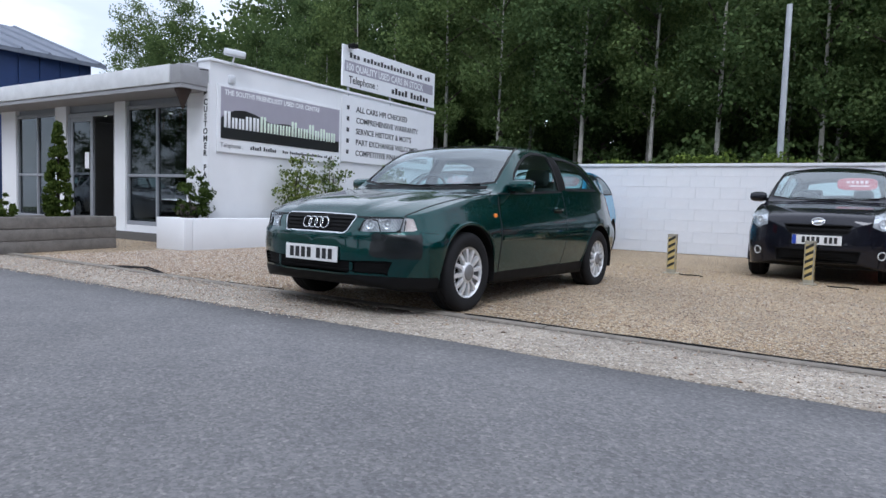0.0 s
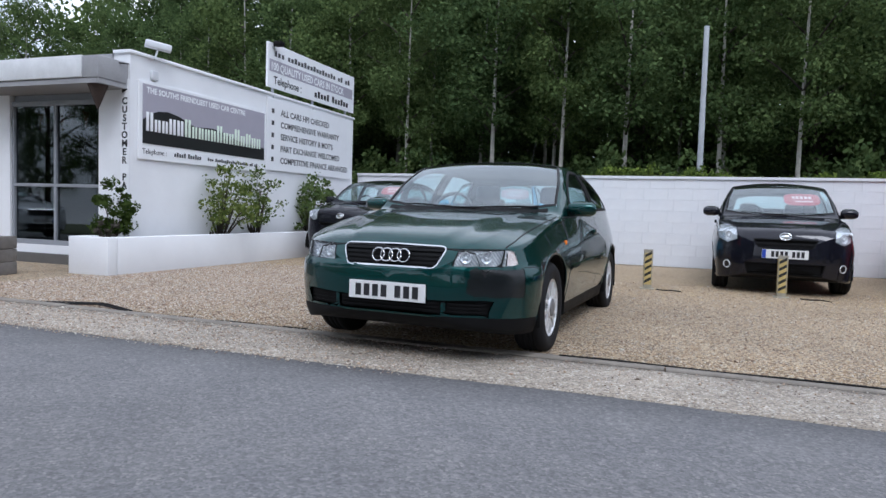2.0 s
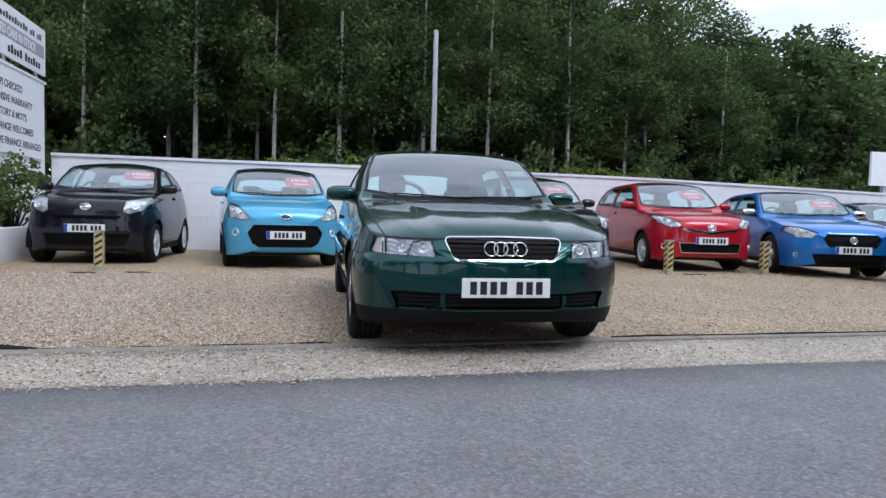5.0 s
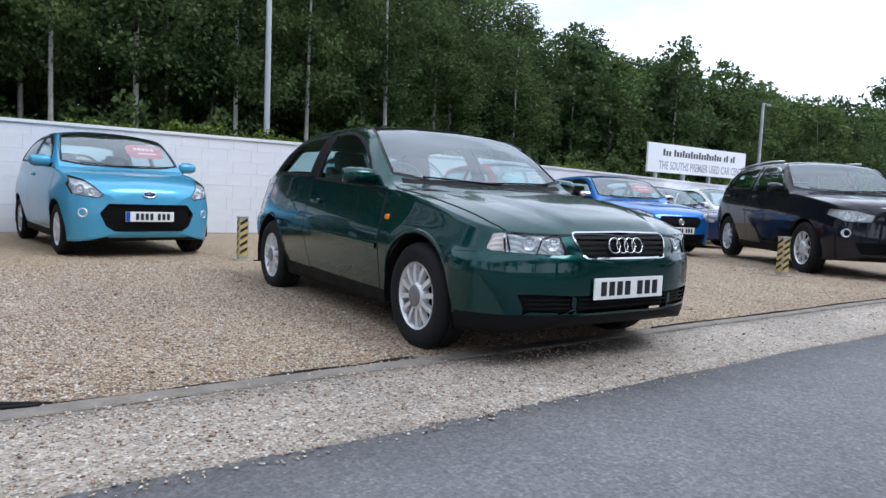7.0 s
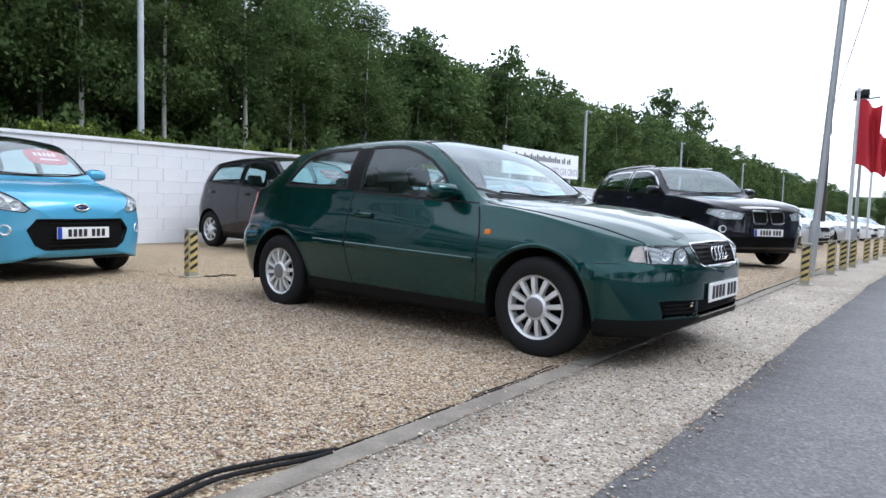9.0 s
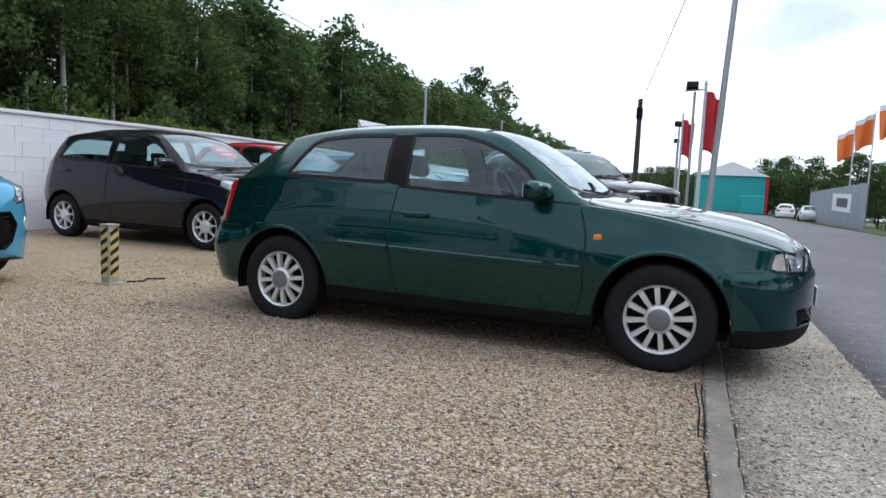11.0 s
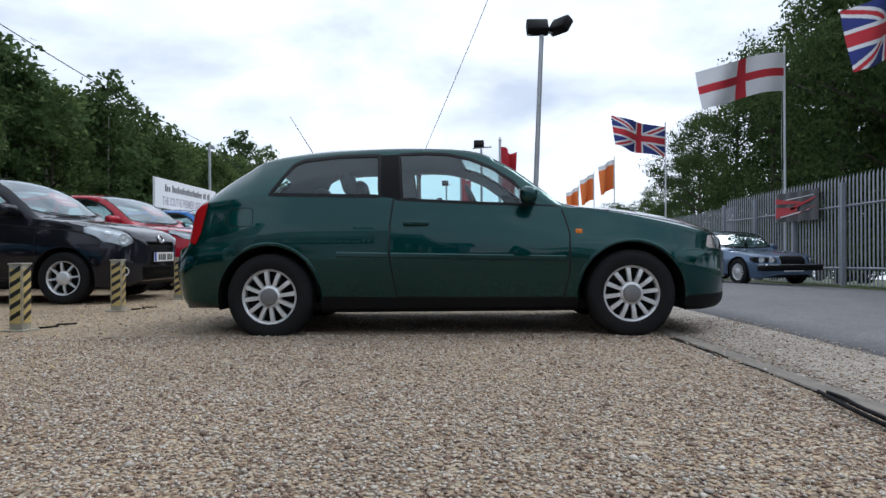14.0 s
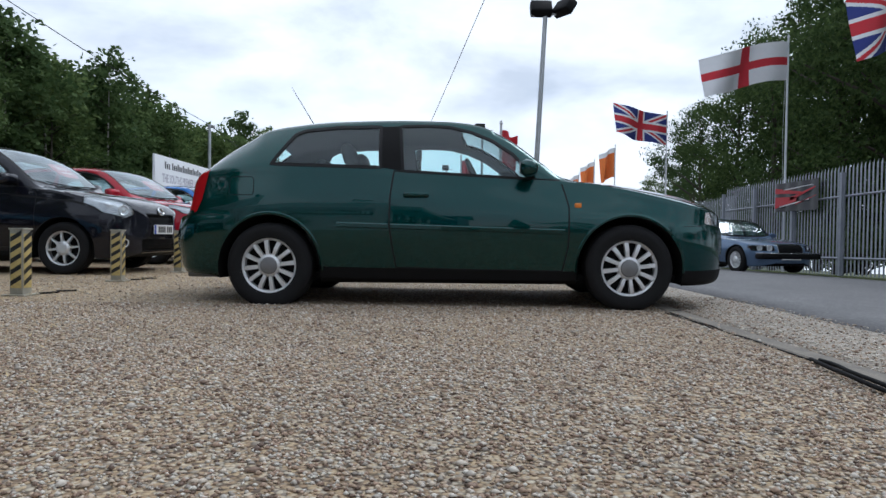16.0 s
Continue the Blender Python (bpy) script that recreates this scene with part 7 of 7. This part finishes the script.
make_bush("low_plant", "low spreading green plant in the timber planter", .38, .40, 95, pose(-6.12, -.15, .40), M_CONIFER, "planter shrubs", 50, .05, 30)


def cone_conifer():
    rng = np.random.default_rng(7)
    t = thing("conifer_shrub", pose(-6.12, .62, .40), "upright cone-shaped green conifer in the timber planter", "bush")
    part("trunk", cyl(bmesh.new(), (0, 0, 0), (0, 0, 1.0), .03, .01, 8), M_BARK, t)
    cs, rs = [], []
    for k in range(150):
        f = rng.random() ** 1.2
        r = .20 * (1 - f) ** .8 * (.75 + .25 * rng.random()) * min(1, .55 + f * 3)
        a = rng.uniform(0, 6.28)
        cs.append((r * math.cos(a), r * math.sin(a), .05 + 1.28 * f))
        rs.append(.055)
    v, f = leaves(cs, rs, 60, .04, rng, droop=-1.2)
    part("foliage", fast_mesh("foliage", v, f), M_CONIFER, t)


cone_conifer()


# ---------------------------------------------------------------- far side of the road
M_PALE = plain("galvanised_pale", (.29, .31, .35), 0.5, 0.2, var=0.15, scale=3)
M_FLAGW = plain("flag_white", (.78, .78, .80), 0.8, var=0.04)
M_FLAGR = plain("flag_red", (.55, .03, .045), 0.8, var=0.08)
M_FLAGB = plain("flag_blue", (.03, .045, .22), 0.8, var=0.08)
M_FLAGO = plain("flag_orange", (.80, .20, .04), 0.8, var=0.08)
M_BANNER = plain("banner_red", (.42, .02, .03), 0.6, var=0.15)


def palisade():
    f = thing("palisade_fence", pose(0, 0, 0), "tall grey galvanised steel palisade fence along the far verge", "fence", kind="structure")
    me = bpy.data.meshes.new("pale")
    bm = bmesh.new()
    H = 2.85
    prof = [(-.034, 0), (-.034, H - .12), (0, H), (.034, H - .12), (.034, 0)]
    a = [bm.verts.new((x, (-.012 if abs(x) < .01 else .006), z)) for x, z in prof]
    c = [bm.verts.new((x, (-.008 if abs(x) < .01 else .010), z)) for x, z in prof]
    bm.faces.new(a), bm.faces.new(c[::-1])
    for i in range(5):
        j = (i + 1) % 5
        bm.faces.new((a[j], a[i], c[i], c[j]))
    bm.to_mesh(me)
    bm.free()
    me.materials.append(M_PALE)
    Y = -9.1
    n = 0
    x = 5.0
    while x < 18.75:
        part("pale", me, None, f, at=pose(x, Y, gz(x, -9) + .05))
        x += .155
    x = 19.1
    while x < 28.5:
        part("pale", me, None, f, at=pose(x, Y - .5, gz(x, -9) - .12))
        x += .155
    for k in range(7):
        x = 4.6 + k * 2.36
        part("post", bx(x - .05, x + .05, Y + .03, Y + .13, gz(x, -9) - .3, gz(x, -9) + 2.7), M_PALE, f)
    for z in (.5, 2.1):
        vs, fs = tube([(5, Y + .03, gz(5, -9) + z), (18.75, Y + .03, gz(18.75, -9) + z)], .03, 4)
        part("rail", mesh_of("rail", vs, fs), M_PALE, f)
    b = thing("fence_banner", pose(14.9, Y + .16, 1.33, 90, 0, 180), "red and dark printed banner tied to the steel fence", "banner")
    nu = 24
    vs = [(2.3 * i / nu, z, .025 * math.sin(i * .9) * (1 - .3 * z) + dz) for dz in (-.003, .003) for i in range(nu + 1) for z in (.0, .85)]
    o = 2 * (nu + 1)
    fs = [(2 * i, 2 * i + 1, 2 * i + 3, 2 * i + 2) for i in range(nu)] + [(o + 2 * i, o + 2 * i + 2, o + 2 * i + 3, o + 2 * i + 1) for i in range(nu)]
    part("cloth", mesh_of("cloth", vs, fs, True), M_SIGNDARK, b)
    for (xa, za), (xb, zb), h, mt in (((.05, .10), (1.25, .28), .34, M_BANNER), ((.05, .55), (1.5, .48), .16, M_BANNER), ((.9, .30), (2.2, .62), .10, M_BANNER), ((.3, .12), (1.9, .30), .045, M_FLAGW), ((.5, .62), (2.1, .70), .03, M_FLAGW), ((1.2, .18), (2.25, .40), .035, M_BANNER)):
        bm = bmesh.new()
        f = bm.faces.new([bm.verts.new(p) for p in ((xa, za, .03), (xb, zb, .03), (xb, zb + h * .35, .03), (xa, za + h, .03))])
        r = bmesh.ops.extrude_face_region(bm, geom=[f])
        bmesh.ops.translate(bm, verts=[e for e in r["geom"] if isinstance(e, bmesh.types.BMVert)], vec=(0, 0, .003))
        part("print_streak", bm, mt, b)
    s = thing("tyre_sign", pose(32.3, -9.6, gz(31, -9) + 1.0, 90, 0, 180), "yellow square notice with a black tyre disc", "sign")
    part("board", bx(0, 1.3, 0, 1.5, -.02, .02), M_YELLOW, s)
    vs, fs = lathe([(.001, .03), (.2, .03), (.25, .05), (.45, .05), (.5, .02)], 28, 'z')
    part("tyre_disc", mesh_of("disc", vs, fs, True), M_TYRE, s, at=pose(.65, .62, 0))
    part("post", cyl(bmesh.new(), (.65, -1.2, -.05), (.65, 1.4, -.05), .04, seg=8), M_STEELP, s)
    g = thing("sheet_gate", pose(0, 0, 0), "grey sheet metal gate panels with a white notice", "gate")
    for k in range(9):
        x = 40.2 + k * 2.2
        z0 = gz(x, -9)
        part("panel", bx(x, x + 2.16, -9.55, -9.48, z0 - .2, z0 + 2.75 - .03 * k), M_PALE, g)
    part("notice", bx(44, 50, -9.47, -9.45, gz(46, -9) + 1.0, gz(46, -9) + 2.2), M_SIGNWHITE, g)
    part("notice_shape", bx(45, 48.5, -9.448, -9.44, gz(46, -9) + 1.3, gz(46, -9) + 1.9), M_SIGNDARK, g)


def flag_faces(kind, u, v):
    if kind == "cross":
        return 1 if abs(u - .5) < .06 or abs(v - .5) < .10 else 0
    if kind == "union":
        x, y = (u - .5) * 2, (v - .5)
        if abs(x) < .10 or abs(y) < .10:
            return 1
        if abs(x) < .17 or abs(y) < .17:
            return 0
        d1, d2 = abs(y - x * .5), abs(y + x * .5)
        d = min(d1, d2)
        return 1 if d < .038 else (0 if d < .10 else 2)
    return 0


def flag(x, y, h, kind, w, d, turn, label, wave=.16, droop=.25, name="flag", group="flags"):
    t = thing("flagpole", pose(x, y, gz(x, y)), label, "flag", group)
    part("pole", smooth(cyl(bmesh.new(), (0, 0, -.1), (0, 0, h), .045, .03, 10)), M_FRAME, t)
    part("finial", smooth(cyl(bmesh.new(), (0, 0, h), (0, 0, h + .08), .05, .02, 10)), M_FRAME, t)
    nu, nv = (132, 78) if kind in ("cross", "union") else (30, 24)
    vs, fs, mi = [], [], []
    for i in range(nu + 1):
        for j in range(nv + 1):
            u, v = i / nu, j / nv
            vs.append((w * u * .93, wave * u * math.sin(u * 9 + v * 1.5), h - .15 - d * (1 - v) - droop * w * u ** 1.5 * .6 + .06 * math.sin(u * 7) * u))
    for i in range(nu):
        for j in range(nv):
            a = i * (nv + 1) + j
            fs.append((a, a + nv + 1, a + nv + 2, a + 1))
            mi.append(flag_faces(kind, (i + .5) / nu, (j + .5) / nv) if kind in ("cross", "union") else (0 if (kind == "orange" and i > nu * .06 and j < nv * .80) else 1))
    me = mesh_of("cloth", vs, fs, True)
    for mt in ({"cross": (M_FLAGW, M_FLAGR), "union": (M_FLAGW, M_FLAGR, M_FLAGB), "orange": (M_FLAGO, M_FLAGW), "red": (M_FLAGR, M_FLAGR)}[kind]):
        me.materials.append(mt)
    me.polygons.foreach_set("material_index", mi)
    part("cloth", me, None, t, at=pose(0, 0, 0, 0, 0, turn))
    vs, fs = tube([(.05, .02, h - .1), (.16, .03, h * .6), (.05, .02, 1.2)], .006, 4)
    part("halyard", mesh_of("halyard", vs, fs), M_FRAME, t)


palisade()
flag(16.2, -9.9, 7.65, "cross", 3.4, 1.25, 104, "flag with a red cross on white flying from a white pole", wave=.26, droop=.4)
flag(28.1, -10.1, 7.65, "union", 3.1, 1.5, 104, "tattered red white and blue crossed flag on a white pole", wave=.3, droop=-.25)
flag(9.3, -9.7, 7.0, "union", 2.6, 1.4, 104, "red white and blue crossed flag on a white pole", wave=.26, droop=.5)
for x, y, h in ((40.4, -10.8, 7.9), (46.4, -10.8, 7.7), (52, -10.8, 7.3)):
    flag(x, y, h, "orange", 1.15, 2.0, 100, "tall orange and white advertising flag on a pole", .34, .75)
for x, y, h in ((11, -.12, 3.35), (21, .5, 3.9)):
    flag(x, y, h, "red", .42, 1.25, -75, "narrow red advertising flag on a white pole", .16, .7)


def wooden_pole(x, y, h):
    p = thing("telegraph_pole", pose(x, y, gz(x, y)), "dark wooden telegraph pole carrying overhead wires", "pole")
    part("pole", smooth(cyl(bmesh.new(), (0, 0, -.2), (0, 0, h), .13, .09, 12)), M_BARK, p)
    part("fitting", bx(-.12, .12, -.12, .12, h - .8, h - .35, bevel=.02), M_BLACK, p)


wooden_pole(24, 2.25, 4.9)


def wire(a, b, sag, label="thin black overhead wire"):
    a, b = Vector(a), Vector(b)
    pts = [a.lerp(b, k / 20) - Vector((0, 0, sag * 4 * (k / 20) * (1 - k / 20))) for k in range(21)]
    vs, fs = tube(pts, .012, 5)
    tagged(part("overhead_wire", mesh_of("wire", vs, fs, True), M_BLACK), label, "cable", "overhead wires")


wire((24, 2.25, 4.3), (5.5, -3.0, 13.5), .2)
wire((20.3, 10.2, 4.6), (1.98, 11.5, 6.6), .25)
wire((20.3, 10.2, 4.6), (33, 10.6, 4.3), .25)
wire((33, 10.6, 4.3), (47, 10.8, 4.0), .25)


def blue_shed():
    b = thing("blue_warehouse", pose(-17.2, 7.35, 0), "dark blue metal-clad warehouse with a ribbed grey roof", "building")
    part("wall", bx(-10, 0, -5.2, 0, -.2, 4.7), M_BLUECLAD, b)
    gable = bmesh.new()
    f = gable.faces.new([gable.verts.new(p) for p in ((0, -.001, 4.7), (-5, -.001, 6.3), (-10, -.001, 4.7))])
    r = bmesh.ops.extrude_face_region(gable, geom=[f])
    bmesh.ops.translate(gable, verts=[e for e in r["geom"] if isinstance(e, bmesh.types.BMVert)], vec=(0, -.2, 0))
    part("gable", gable, M_BLUECLAD, b)
    for k in range(9):
        y = -.3 - k * .58
        part("cladding_rib", bx(0, .05, y - .06, y, .0, 4.68), M_BLUECLAD, b)
    for n, sx in enumerate((1, -1)):
        x0, x1 = (.35, -5) if sx > 0 else (-10.35, -5)
        bm = bmesh.new()
        vs = [bm.verts.new(p) for p in ((x0, .3, 4.62), (x1, .3, 6.36), (x1, -5.5, 6.36), (x0, -5.5, 4.62))]
        f = bm.faces.new(vs)
        r = bmesh.ops.extrude_face_region(bm, geom=[f])
        bmesh.ops.translate(bm, verts=[e for e in r["geom"] if isinstance(e, bmesh.types.BMVert)], vec=(0, 0, .12))
        bmesh.ops.recalc_face_normals(bm, faces=bm.faces[:])
        roof = part("roof", bm, M_ROOFGREY, b)
        for k in range(8):
            y = .1 - k * .75
            vs2, fs2 = tube([(x0, y, 4.75), (x1, y, 6.49)], .05, 4)
            part("roof_rib", mesh_of("rib", vs2, fs2), M_ROOFGREY, roof)


def teal_building():
    x, y = 84, -2.0
    z = gz(x, y)
    b = thing("teal_warehouse", pose(x, y, z), "small teal blue warehouse with a pale shallow roof", "building")
    part("wall", bx(0, 12, -6.4, 1.8, 0, 4.3), M_TEAL, b)
    vs = [(-.3, -6.6, 4.3), (12.3, -6.6, 4.3), (12.3, 2.0, 4.3), (-.3, 2.0, 4.3), (-.3, -2.3, 6.0), (12.3, -2.3, 6.0)]
    part("roof", mesh_of("roof", vs, [(0, 1, 5, 4), (2, 3, 4, 5), (0, 4, 3), (1, 2, 5)]), M_SIGNWHITE, b)
    part("red_trim", bx(-.06, 0, -6.5, -6.1, 0, 4.2), M_BANNER, b)
    part("skip", bx(-6, -3.5, -5.6, -3.2, 0, 2.0, bevel=.05), M_TEAL, b)


blue_shed()
teal_building()


def far_hill():
    """Low wooded rise that closes the view along the road."""
    vs, fs = [], []
    n = 40
    for i in range(n + 1):
        a = radians(-75 + 150 * i / n)
        for r, h in ((170, -4), (200, 3.5 + 1.5 * math.sin(i * 1.7) + math.sin(i * .6)), (260, 6)):
            vs.append((r * math.cos(a), r * math.sin(a), h))
    for i in range(n):
        for k in range(2):
            fs.append((3 * i + k, 3 * i + 3 + k, 3 * i + 4 + k, 3 * i + 1 + k))
    ob = part("far_hill", mesh_of("hill", vs, fs, True), M_LEAFD)
    tagged(ob, "low dark wooded rise in the distance", "backdrop", kind="structure")


far_hill()


def ground_cable():
    lines = (([(-2.66, -.165, .010), (-2.80, -.150, .016), (-2.93, -.115, .020), (-3.08, -.090, .024), (-3.22, -.100, .016), (-3.45, -.125, .006), (-3.9, -.12, -.004), (-4.6, -.13, -.008)], .0085),
             ([(-2.62, -.150, .006), (-2.76, -.110, .014), (-2.90, -.075, .020), (-3.05, -.045, .026), (-3.20, -.045, .018), (-3.42, -.065, .010), (-3.8, -.08, -.010)], .009),
             ([(-.95 - .225 * i, -.146 + .004 * math.sin(i * 1.9), .003 + .003 * math.sin(i * 2.7)) for i in range(9)], .0040),
             ([(-.95 - .16 * i, -.118 + .006 * math.sin(i * 1.4 + 1) - .002 * i, .002 + .003 * math.sin(i * 2.2)) for i in range(6)], .0035),
             ([(.95 + .33 * i, -.180 + .006 * math.sin(i * .9), .014 + .003 * math.sin(i * 1.7)) for i in range(21)], .0065))
    for pts, rad in lines:
        path = []
        for k in range(len(pts) - 1):
            p = [Vector(pts[min(max(k + j, 0), len(pts) - 1)]) for j in (-1, 0, 1, 2)]
            for u in (0, .25, .5, .75):
                path.append(.5 * (2 * p[1] + (p[2] - p[0]) * u + (2 * p[0] - 5 * p[1] + 4 * p[2] - p[3]) * u * u + (3 * p[1] - p[0] - 3 * p[2] + p[3]) * u ** 3))
        path.append(Vector(pts[-1]))
        vs, fs = tube([tuple(q) for q in path], rad, 8)
        tagged(part("ground_cable", mesh_of("cable", vs, fs, True), M_TYRE), "black rubber cable lying along the edge of the gravel", "cable", "ground cables")
    for x, y in ((-3.0, 4.45), (-.05, 4.45), (1.5, 4.45), (3.15, 4.45), (4.75, 4.45), (-3.6, 4.4)):
        vs, fs = tube([(x - .15, y + .07, .006), (x - .06, y - .03, .010), (x + .06, y + .05, .009), (x + .16, y - .06, .005)], .008, 5)
        tagged(part("rubber_strap", mesh_of("strap", vs, fs, True), M_TYRE), "short black rubber strap lying on the gravel", "strap", "rubber straps")


ground_cable()
green_hatchback(pose(.015, .06, -.012, -.4, 0, -2.4))
parked_cars()
